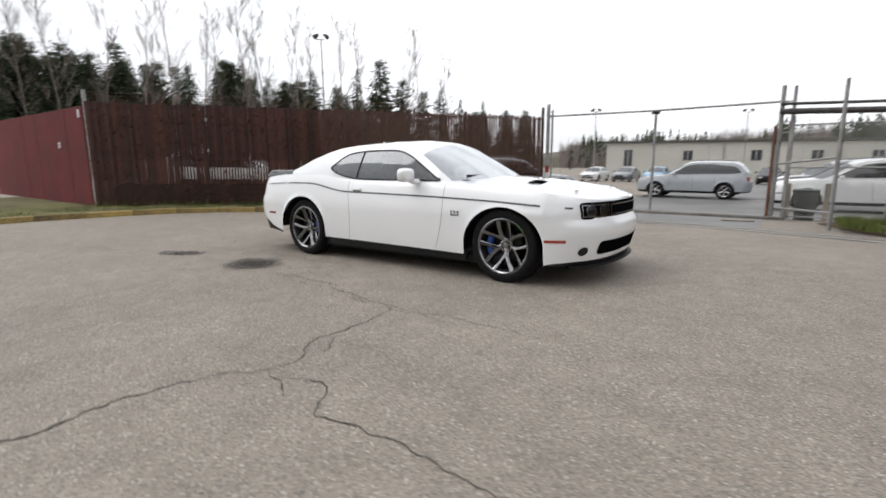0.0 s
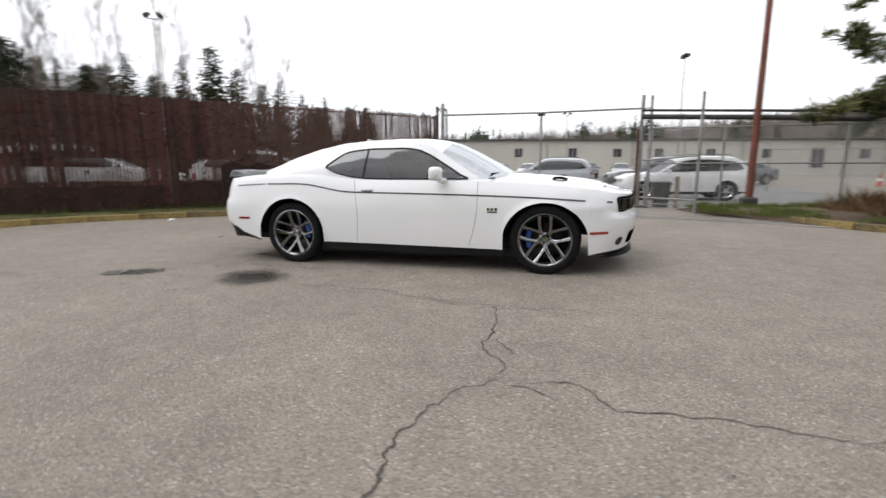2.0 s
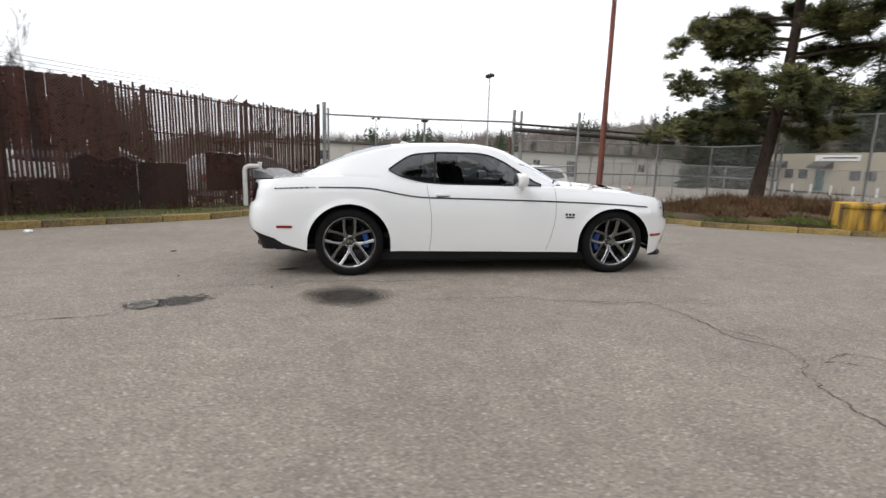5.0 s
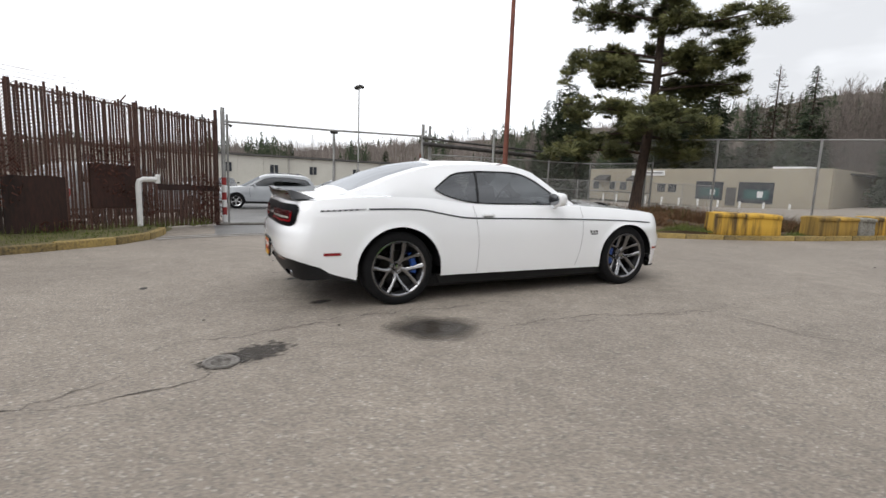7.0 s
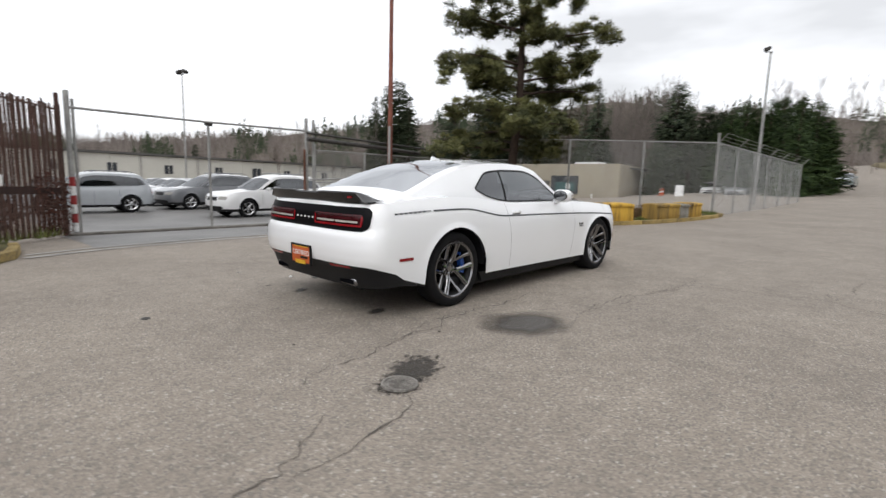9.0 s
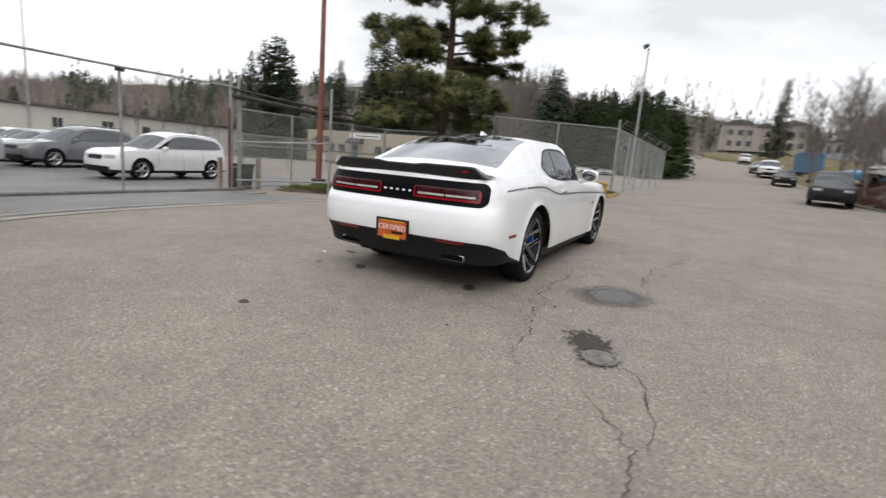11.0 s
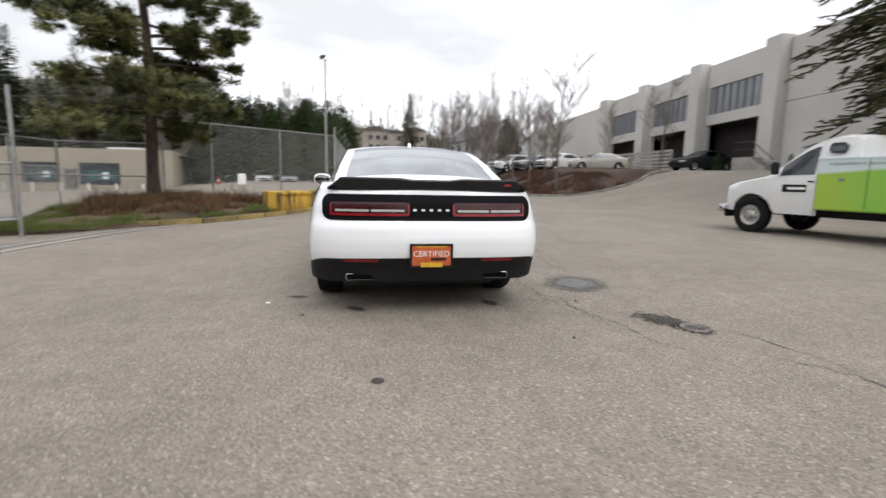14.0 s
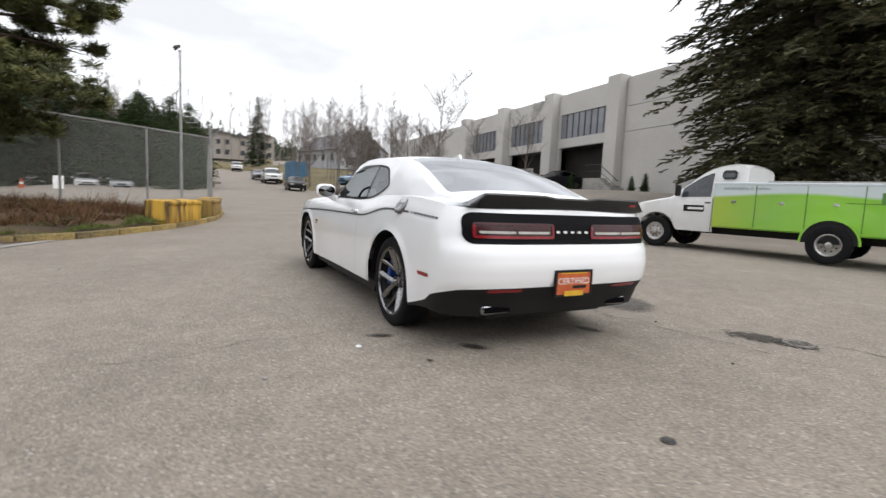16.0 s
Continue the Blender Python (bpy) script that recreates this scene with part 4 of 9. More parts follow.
    for k in range(33):
        y = -0.79 + 1.58 * k / 32
        e = abs(y) / 0.79
        lift = 0.080 * (1 - ramp(e, 0.86, 1.0)) + 0.004
        drop = -0.012 * ramp(0.22 - abs(y), 0, 0.05)
        x0 = sh.back(y * 0.93, 1.0) - 0.015
        zb = sh.belt(-2.45) + 0.012
        rows.append([(x0 + 0.20, y, zb + 0.010), (x0 + 0.12, y, zb + lift * 0.66 + 0.004), (x0 + 0.03, y, zb + lift + drop), (x0 + 0.002, y, zb + lift + drop + 0.003), (x0 - 0.006, y, zb + lift + drop - 0.008), (x0 + 0.006, y, zb + lift * 0.35), (x0 + 0.03, y, zb - 0.012)])
    sheet(bm, rows)
    bmesh.ops.recalc_face_normals(bm, faces=bm.faces)
    sp = part("spoiler", bm, M_GLOSSBLACK, car, "satin black boot spoiler", smooth=35)
    part("spoiler_emblem", boxed((0.004, 0.06, 0.016), (sh.back(0.6, 1.0) - 0.020, -0.62, sh.belt(-2.45) + 0.054), 0.001), M_RED, sp, "small red emblem")
    # sides
    for sg in (1, -1):
        f = sides[sg]
        flank = lambda x, z, off, sg=sg: Vector((x + off * 0.4, sg * (corner(x, z) + off), z))
        stripe = [(-1.78, 0.938), (-1.45, 0.940), (-1.25, 0.932), (-1.10, 0.908), (-0.90, 0.870), (-0.75, 0.850), (-0.55, 0.842), (0.0, 0.832), (0.7, 0.817), (1.4, 0.792), (1.9, 0.762), (2.12, 0.744)]
        wrap = lambda x, z, off, f=f, flank=flank: f(x, z, off) if x < 1.72 else flank(x, z, off + 0.002)
        part("side_stripe", ribbon_on(wrap, stripe, 0.016, 0.003), M_STRIPE, car, "thin dark grey side stripe", smooth=60)
        part("side_stripe", ribbon_on(f, [(-1.81, 0.938), (-1.95, 0.934), (-2.1, 0.927), (-2.28, 0.917)], 0.014, 0.003), M_PALESTRIPE, car, "pale grey stripe lettering band", smooth=60)
        for k in range(7):
            x = -1.88 - k * 0.052
            part("stripe_mark", ribbon_on(f, [(x, 0.934 - 0.001 * k * 2), (x - 0.03, 0.933 - 0.001 * k * 2)], 0.014, 0.004, 0.02), M_STRIPE, car)
        part("marker_lamp", patch(f, rounded_grid(-2.21, -2.05, 0.520, 0.546, 0.008, 8, 2), 0.006), M_RED, car, "red side marker", smooth=60)
        part("marker_lamp", patch(flank, rounded_grid(1.91, 2.09, 0.432, 0.458, 0.008, 10, 2), 0.008), M_AMBERRED, car, "amber-red side marker", smooth=60)
        for k in range(3):
            part("fender_emblem", patch(f, rounded_grid(0.880 + 0.040 * k, 0.908 + 0.040 * k, 0.660, 0.688, 0.006, 4, 2), 0.005), M_DARKCHROME, car)
        part("fender_emblem", patch(f, rounded_grid(0.885, 0.99, 0.638, 0.652, 0.003, 6, 2), 0.005), M_STRIPE, car)
        part("door_seam", ribbon_on(f, [(0.77, 0.955), (0.775, 0.8), (0.765, 0.6), (0.72, 0.4), (0.68, 0.285)], 0.006, 0.0015), M_SEAM, car, smooth=60)
        part("door_seam", ribbon_on(f, [(-0.66, 0.98), (-0.63, 0.8), (-0.61, 0.6), (-0.615, 0.4), (-0.63, 0.285)], 0.006, 0.0015), M_SEAM, car, smooth=60)
        hb = bmesh.new()
        p = f(-0.49, 0.875, 0.012)
        box(hb, (0.15, 0.024, 0.028), p, 0.009, seg=2)
        part("door_handle", hb, M_PAINT, car, "white door handle", smooth=40)
        # flat dark patch paints the shade of a hollow behind the handle
        part("handle_recess", patch(f, rounded_grid(-0.56, -0.42, 0.852, 0.888, 0.015, 8, 3), 0.003), M_STRIPE, car)
        # mirror
        mb = bmesh.new()
        bmesh.ops.create_uvsphere(mb, u_segments=24, v_segments=14, radius=1)
        for v in mb.verts:
            c = v.co
            c.x = math.copysign(abs(c.x) ** 0.7, c.x) * (0.085 if c.x > 0 else 0.05)
            c.y = math.copysign(abs(c.y) ** 0.62, c.y) * 0.105
            c.z = math.copysign(abs(c.z) ** 0.62, c.z) * 0.075
            c += Vector((0.33, sg * 1.0, 1.045))
        mirror = part("wing_mirror", mb, M_PAINT, car, "white wing mirror", smooth=60)
        mg = lathe_bm([(0.0, -0.004), (0.8, -0.003), (1.0, 0.003), (0.97, 0.006)], 28, "x", (0, 0, 0))
        part("mirror_glass", mg, M_MIRROR, mirror, smooth=40).matrix_local = pose(0.277, sg * 1.0, 1.045) @ Matrix.Diagonal((1, 0.092, 0.064, 1))
        part("mirror_arm", tube(bmesh.new(), [(0.40, sg * 0.86, 0.965), (0.37, sg * 0.92, 0.975), (0.345, sg * 0.96, 1.0)], [0.035, 0.03, 0.03], 8), M_PAINT, mirror, smooth=50)
        # window surround
        rail = []
        for k in range(25):
            x = -1.06 + 1.70 * k / 24
            rail.append((x, along(COUPE["win_hi"], x) + 0.008))
        def cab_side(x, z, off, sg=sg):
            bz, rz = sh.belt(x) - 0.01, max(along(COUPE["rail_z"], x), sh.belt(x))
            kk = clamp((z - bz) / max(1e-4, rz - bz))
            y = along(COUPE["cab_base"], x) + (along(COUPE["rail_y"], x) - along(COUPE["cab_base"], x)) * kk ** 1.35
            return Vector((x, sg * (y + off), z))
        part("window_trim", ribbon_on(cab_side, rail, 0.016, 0.005, 0.05), M_BLACK, car, smooth=60)
        lowline = [(x, along(COUPE["win_lo"], x)) for x in (-1.06, -0.95, -0.8, -0.65, -0.4, 0.0, 0.4, 0.64)]
        part("window_trim", ribbon_on(cab_side, lowline, 0.014, 0.005, 0.05), M_BLACK, car, smooth=60)
        part("window_divider", ribbon_on(cab_side, [(-0.575, 0.995), (-0.55, 1.31)], 0.022, 0.004, 0.05), M_BLACK, car, smooth=60)
        # headlamp
        for y in (0.642, 0.495):
            lamp = part("headlamp", disc_on(nose, sg * y, 0.715, 0.0, 0.046, 0.009), M_GLOSSBLACK, car, "round dark headlamp", smooth=60)
            part("halo", disc_on(nose, sg * y, 0.715, 0.046, 0.052, 0.012), M_DARKCHROME, lamp, "dim halo ring", smooth=60)
        part("lamp_bezel", frame_on(nose, sg * 0.57 - 0.155, sg * 0.57 + 0.155, 0.658, 0.772, 0.009, 0.010), M_DARKCHROME, car, "dark chrome lamp bezel", smooth=60)
        part("fog_lamp", disc_on(nose, sg * 0.71, 0.345, 0.0, 0.042, 0.006), M_GLOSSBLACK, car, "small round fog lamp", smooth=60)
        # bonnet scoop and pin
        top = lambda x, y: sh.belt(x) + along(COUPE["crown"], x) * (1 - abs(y / sh.side(x, sh.belt(x))) ** 2.6) + along(COUPE["power"], x) * math.exp(-(y / 0.33) ** 4)
        sc = bmesh.new()
        rows = []
        for i in range(7):
            x = 1.50 + 0.16 * i / 6
            rows.append([(x, sg * (0.30 + 0.18 * k / 6), top(x, 0.30 + 0.18 * k / 6) + 0.004 + 0.012 * math.sin(math.pi * i / 6)) for k in range(7)])
        sheet(sc, rows)
        bmesh.ops.recalc_face_normals(sc, faces=sc.faces)
        # no opening is cut; its shade is the black of this patch
        part("bonnet_scoop", sc, M_VOID, car, "dark bonnet scoop opening", smooth=60)
        part("bonnet_pin", boxed((0.03, 0.03, 0.012), (2.05, sg * 0.52, top(2.05, 0.52) + 0.006), 0.004), M_DARKCHROME, car)
    # front
    part("grille", patch(nose, rounded_grid(-0.735, 0.735, 0.638, 0.792, 0.035, 48, 8), 0.004), M_VOID, car, "black front grille", smooth=60)
    part("grille_surround", frame_on(nose, -0.38, 0.38, 0.66, 0.768, 0.012, 0.010), M_DARKCHROME, car, "dark chrome grille surround", smooth=60)
    # surface patch, the depth of the intake painted as black shade
    part("lower_intake", patch(nose, rounded_grid(-0.56, 0.56, 0.30, 0.43, 0.04, 30, 6), 0.004), M_VOID, car, "black lower intake", smooth=60)
    bm = bmesh.new()
    rows = []
    for k in range(25):
        y = -0.80 + 1.6 * k / 24
        x = sh.nose(y, 0.24)
        rows.append([(x - 0.1, y, 0.215), (x + 0.035, y, 0.205), (x + 0.035, y, 0.19), (x - 0.1, y, 0.185)])
    sheet(bm, rows)
    part("front_splitter", bm, M_BLACK, car, "black front splitter")
    for sg in (1, -1):
        part("wiper", tube(bmesh.new(), [(0.98, sg * 0.1, 1.02), (0.93, sg * 0.1 - 0.25, 1.03), (0.86, sg * 0.1 - 0.5, 1.03)], 0.009, 6), M_BLACK, car)
    bm = bmesh.new()
    prism(bm, [(-0.92, 1.40), (-0.88, 1.465), (-0.84, 1.455), (-0.74, 1.43), (-0.72, 1.41)], 0.028, Matrix.Translation((0, -0.014, 0)))
    part("antenna_fin", bm, M_PAINT, car, "white roof antenna fin")
    part("fuel_cap", lathe_bm([(0.082, -0.012), (0.082, 0.008), (0.068, 0.014), (0.055, 0.006), (0.0, 0.006)], 28, "y", (0, 0, 0)), M_DARKCHROME, car, "round chrome fuel cap", smooth=40).matrix_world = pose(-1.62, sh.side(-1.62, 1.0) + 0.004, 0.985, 38, 0, 0)
    # cabin
    part("dashboard", boxed((0.35, 1.45, 0.26), (0.78, 0, 0.86), 0.06, seg=2), M_SEAT, car)
    part("cabin_floor", boxed((2.6, 1.5, 0.06), (-0.5, 0, 0.42)), M_SEAT, car)
    part("parcel_shelf", boxed((0.7, 1.4, 0.05), (-1.5, 0, 0.99)), M_SEAT, car)
    part("headliner", boxed((0.8, 0.85, 0.02), (-0.45, 0, 1.35), 0.005), M_SEAT, car)
    for y in (0.38, -0.38):
        seat = part("front_seat", boxed((0.5, 0.5, 0.16), (0.05, y, 0.58), 0.05, seg=2), M_SEAT, car, "dark bucket seat", smooth=40)
        part("backrest", boxed((0.14, 0.5, 0.62), (-0.24, y, 0.88), 0.06, Matrix.Rotation(radians(-14), 3, "Y"), seg=2), M_SEAT, seat, smooth=40)
        part("headrest", boxed((0.10, 0.27, 0.17), (-0.34, y, 1.22), 0.045, seg=2), M_SEAT, seat, smooth=40)
        part("rear_seat", boxed((0.16, 0.55, 0.55), (-1.12, y, 0.83), 0.06, Matrix.Rotation(radians(-18), 3, "Y"), seg=2), M_SEAT, car, smooth=40)
    st = bmesh.new()
    ringp = [(0.50 + 0.06 * math.sin(a), 0.38 + 0.18 * math.cos(a), 0.93 + 0.18 * math.sin(a)) for a in [2 * math.pi * k / 24 for k in range(25)]]
    tube(st, ringp, 0.014, 6, False)
    part("steering_wheel", st, M_BLACK, car, smooth=60)
    car.matrix_world = pose(0, 0, 0.0135, 0, -0.6, 0)
    return car


def disc_on(fn, a, b, r0, r1, off):
    """A ring or disc laid on a surface."""
    bm = bmesh.new()
    n = 28
    sheet(bm, [[fn(a + r * math.cos(2 * math.pi * k / n), b + r * math.sin(2 * math.pi * k / n), off) for k in range(n + 1)] for r in ((r0, (r0 + r1) / 2, r1))])
    bmesh.ops.remove_doubles(bm, verts=bm.verts, dist=1e-5)
    bmesh.ops.recalc_face_normals(bm, faces=bm.faces)
    return bm


def lathe_bm(profile, n, axis, at):
    bm = bmesh.new()
    lathe(bm, profile, n, axis, at)
    bmesh.ops.recalc_face_normals(bm, faces=bm.faces)
    return bm


def frame_bars(w, h, t, d, at):
    bm = bmesh.new()
    x, y, z = at
    for s in (-1, 1):
        box(bm, (d, w, t), (x, y, z + s * (h - t) / 2))
        box(bm, (d, t, h - 2 * t), (x, y + s * (w - t) / 2, z))
    return bm


def frame_on(fn, a0, a1, b0, b1, t, off):
    """A thin rectangular frame laid on a surface."""
    bm = bmesh.new()
    n = 14
    for c0, c1, d0, d1 in ((a0, a1, b0, b0 + t), (a0, a1, b1 - t, b1), (a0, a0 + t, b0 + t, b1 - t), (a1 - t, a1, b0 + t, b1 - t)):
        sheet(bm, [[fn(c0 + (c1 - c0) * k / n, d, off) for d in (d0, (d0 + d1) / 2, d1)] for k in range(n + 1)])
    bmesh.ops.recalc_face_normals(bm, faces=bm.faces)
    return bm


def lettering(text, size, mat, parent, m, label=""):
    cu = bpy.data.curves.new("lettering", "FONT")
    cu.body, cu.size, cu.align_x, cu.align_y, cu.extrude = text, size, "CENTER", "CENTER", 0.001
    tmp = bpy.data.objects.new("lettering", cu)
    scene.collection.objects.link(tmp)
    me = bpy.data.meshes.new_from_object(tmp.evaluated_get(bpy.context.evaluated_depsgraph_get()))
    bpy.data.objects.remove(tmp)
    me.materials.clear()
    me.materials.append(mat)
    ob = new("lettering", me)
    ob.parent = parent
    ob.matrix_local = m
    if label:
        ob["label"] = label
    return ob


M_ORANGE = worn("orange_card", (0.62, 0.13, 0.03), (0.40, 0.075, 0.02), 0.5, 0, 60, 9, 0.0)
M_PLATEYELLOW = worn("yellow_card", (0.75, 0.45, 0.03), (0.6, 0.34, 0.02), 0.5, 0, 60, 9, 0.0)
M_WHITEPAINT = worn("white_print", (0.8, 0.8, 0.79), (0.7, 0.7, 0.69), 0.5, 0, 60, 6, 0.0)
M_PALESTRIPE = worn("pale_grey_vinyl", (0.42, 0.42, 0.43), (0.34, 0.34, 0.35), 0.35, 0, 100, 6, 0.0)
M_AMBERRED = worn("amber_red_lens", (0.42, 0.05, 0.02), (0.3, 0.03, 0.015), 0.2, 0, 100, 8, 0.05, 0.5)
M_SEAM = worn("panel_gap", (0.40, 0.40, 0.41), (0.30, 0.30, 0.31), 0.6, 0, 100, 6, 0.0)
M_REDTAPE = worn("red_tape", (0.36, 0.03, 0.03), (0.22, 0.02, 0.02), 0.5, 0, 40, 4, 0.0)
hero_car()

# ---- fences and gate ----
def wire_panel(owner, a, b, heights, mat, name="wire_mesh"):
    """Woven wire between two posts; heights: bottom and top at a, then at b."""
    a, b = Vector((a[0], a[1], 0)), Vector((b[0], b[1], 0))
    bm = bmesh.new()
    uv = bm.loops.layers.uv.new("uv")
    L = (b - a).length
    quad = [(a, heights[0], 0), (b, heights[2], L), (b, heights[3], L), (a, heights[1], 0)]
    f = bm.faces.new([bm.verts.new((p.x, p.y, z)) for p, z, _ in quad])
    for loop, (_, z, u) in zip(f.loops, quad):
        loop[uv].uv = (u, z)
    return part(name, bm, mat, owner)


def pipe(owner, name, pts, r, mat, n=10, label=""):
    return part(name, tube(bmesh.new(), pts, r, n), mat, owner, label, smooth=40)


M_WIREDARK = mesh_wire("rusted_chain_link", (0.15, 0.085, 0.065), 0.06, 0.22)


def brown_fence():
    a, b = Vector((-10.9, -0.1, 0)), Vector((-2.82, 9.22, 0))
    d = (b - a).normalized()
    L = (b - a).length
    ang = math.degrees(math.atan2(d.y, d.x))
    fence = holder("slatted_fence", "tall weathered fence of dark brown vertical slats", "fence")
    top = lambda s: 2.72 - 0.20 * s / L
    base = lambda s: ground_height(*(a + d * s).xy) + 0.05
    count = 168
    
    def slat_mesh(w, narrow):
        bm = bmesh.new()
        zs = [(0.0, w), (1.0, w)] if not narrow else [(0.0, w), (0.27, w), (0.285, narrow), (0.46, narrow), (0.475, w), (1.0, w)]
        rows = []
        for z, ww in zs:
            rows.append([(-ww / 2, -0.008, z), (ww / 2, -0.008, z), (ww / 2, 0.008, z), (-ww / 2, 0.008, z), (-ww / 2, -0.008, z)])
        sheet(bm, rows)
        bmesh.ops.recalc_face_normals(bm, faces=bm.faces)
        return finish("slat", bm, M_SLAT)
    kinds = {"dense": slat_mesh(0.0718, None), "waist": slat_mesh(0.0718, 0.046), "sparse": slat_mesh(0.042, None)}
    rng = random.Random(5)
    for k in range(count):
        s = (k + 0.5) * L / count
        p = a + d * s
        u = s / L
        kind = "dense"
        if 0.06 < u < 0.50:
            kind = "waist" if noise.noise(Vector((s * 1.4, 0, 1))) + rng.uniform(-0.2, 0.2) > -0.1 else "dense"
        if u > 0.55:
            kind = "sparse"
        ob = new("slat", kinds[kind])
        ob.parent = fence
        h = top(s) - base(s) + rng.uniform(-0.03, 0.03) + (rng.choice((-0.10, 0.0, 0.0, 0.02, 0.07)) if u > 0.5 else 0.0) - (0.07 if 9.45 < s < 9.85 else 0.0)
        p = p + Vector((d.y, -d.x, 0)) * (0.007 if k % 2 else -0.007)
        ob.matrix_world = pose(p.x, p.y, base(s), rng.uniform(-0.3, 0.3), rng.uniform(-0.22, 0.22), ang + (rng.uniform(-4, 4) if kind == "sparse" else 0)) @ Matrix.Diagonal((1, 1, h, 1))
    for k in range(6):
        s = L * k / 5
        p = a + d * s + Vector((d.y, -d.x, 0)) * -0.06
        pipe(fence, "fence_post", [(p.x, p.y, base(s) - 0.1), (p.x, p.y, top(s) + (0.28 if k in (0, 5) else 0.05))], 0.045, M_GALV if k in (0,) else M_SLAT)
    for z in (-0.07, -0.92, -2.2):
        q = [a + d * (L * k / 10) for k in range(11)]
        pipe(fence, "fence_rail", [(p.x - d.y * 0.035, p.y + d.x * 0.035, top(L * k / 10) + z) for k, p in enumerate(q)], 0.02, M_SLAT, 6)
    for z in (0.07, 0.15, 0.23):
        q = [a + d * (L * k / 10) for k in range(11)]
        pipe(fence, "barbed_wire", [(p.x, p.y, top(L * k / 10) + z + 0.03 * noise.noise(p * 2)) for k, p in enumerate(q[:8])], 0.005, M_RUST, 4)
    # sheets of dead vine and boarding on the lower part
    for s0, s1, z0, z1 in ((0.5, 4.6, 0.05, 0.62), (5.0, 5.88, 0.1, 0.7), (5.9, 7.1, 0.05, 1.12), (7.12, 8.19, 0.05, 1.08), (8.68, 9.72, 0.48, 1.36), (10.3, 12.1, 0.86, 1.0)):
        bm = bmesh.new()
        rows = []
        n = 14
        for i in range(n + 1):
            s = s0 + (s1 - s0) * i / n
            p = a + d * s - Vector((d.y, -d.x, 0)) * -0.05
            zt = z1 + (0.14 if s0 < 6 else 0.05) * noise.noise(Vector((s * 3, 1, 0)))
            rows.append([(p.x, p.y, base(s) + z0), (p.x, p.y, base(s) + zt), (p.x - d.y * 0.02, p.y + d.x * 0.02, base(s) + zt), (p.x - d.y * 0.02, p.y + d.x * 0.02, base(s) + z0)])
        sheet(bm, rows)
        part("boarding", bm, M_BOARDING, fence, "dark brown boarding")
    mid, end = a + d * (L * 0.46), a + d * (L * 0.995)
    out = Vector((d.y, -d.x, 0)) * 0.035
    wire_panel(fence, mid + out, end + out, (base(L * 0.46) + 0.05, top(L * 0.46), base(L) + 0.05, top(L)), M_WIREDARK)
    for s0, s1, z0, z1 in ((9.38, 9.62, 2.46, 2.72), (9.5, 9.95, 2.56, 2.50), (11.0, 11.3, 2.42, 2.50)):
        p, q = a + d * s0, a + d * s1
        pipe(fence, "loose_stick", [(p.x, p.y, z0), (q.x, q.y, z1)], 0.014, M_SLAT, 5, "loose broken slat")
    # dead creeper tangled in the slats
    bm = bmesh.new()
    rng = random.Random(9)
    for k in range(7500):
        u = rng.random() ** 0.8
        s = u * L
        zmax = 2.55 if u < 0.5 else 2.4 - 2.4 * (u - 0.5)
        z = base(s) + rng.random() ** 1.15 * max(0.5, zmax)
        if 0.06 < u < 0.5 and 0.75 < z < 1.25 and rng.random() < 0.85:
            continue
        if u > 0.55 and (noise.noise(Vector((s * 0.8, z * 1.2, 7))) < 0.06 or z > 1.65):
            continue
        p = a + d * s + Vector((d.y, -d.x, 0)) * rng.uniform(0.0, 0.12) + Vector((0, 0, z))
        t = Vector((rng.uniform(-1, 1), rng.uniform(-1, 1), rng.uniform(-1, 0.6))).normalized() * rng.uniform(0.05, 0.14)
        w = t.orthogonal().normalized() * rng.uniform(0.008, 0.022)
        bm.faces.new([bm.verts.new(p - w), bm.verts.new(p + w), bm.verts.new(p + t)])
    part("dead_creeper", bm, M_CREEPER, fence, "dry brown creeper")["kind"] = "stuff"
    return fence


def leafy(name, dark, light, rough=0.7):
    """Foliage whose pieces differ in tone."""
    m = shader(name, light, rough)
    n, l = m.node_tree.nodes, m.node_tree.links
    g, cr = n.new("ShaderNodeNewGeometry"), n.new("ShaderNodeValToRGB")
    cr.color_ramp.elements[0].color, cr.color_ramp.elements[1].color = (*dark, 1), (*light, 1)
    l.new(g.outputs["Random Per Island"], cr.inputs["Fac"])
    l.new(cr.outputs["Color"], n["Principled BSDF"].inputs["Base Color"])
    n["Principled BSDF"].inputs["Specular IOR Level"].default_value = 0.25
    return m


M_CREEPER = leafy("dry_creeper", (0.040, 0.018, 0.013), (0.105, 0.042, 0.029), 0.85)
brown_fence()

# dark red boarding to the west
panel = holder("red_hoarding", "tall dark red painted plywood hoarding", "hoarding")
for k in range(7):
    x = -11.05 - 1.24 * k
    p = part("hoarding_board", boxed((1.225, 0.03, 2.5), (x - 0.61, -0.10 + random.uniform(-0.004, 0.004), ground_height(x, 0) + 1.37), 0.004), M_REDPANEL, panel)
part("notice", boxed((0.09, 0.01, 0.16), (-12.9, -0.125, 1.7)), M_WHITEPAINT, panel, "small white notice")
part("notice", boxed((0.10, 0.01, 0.2), (-11.25, -0.125, 2.45)), M_WHITEPAINT, panel, "small white notice")

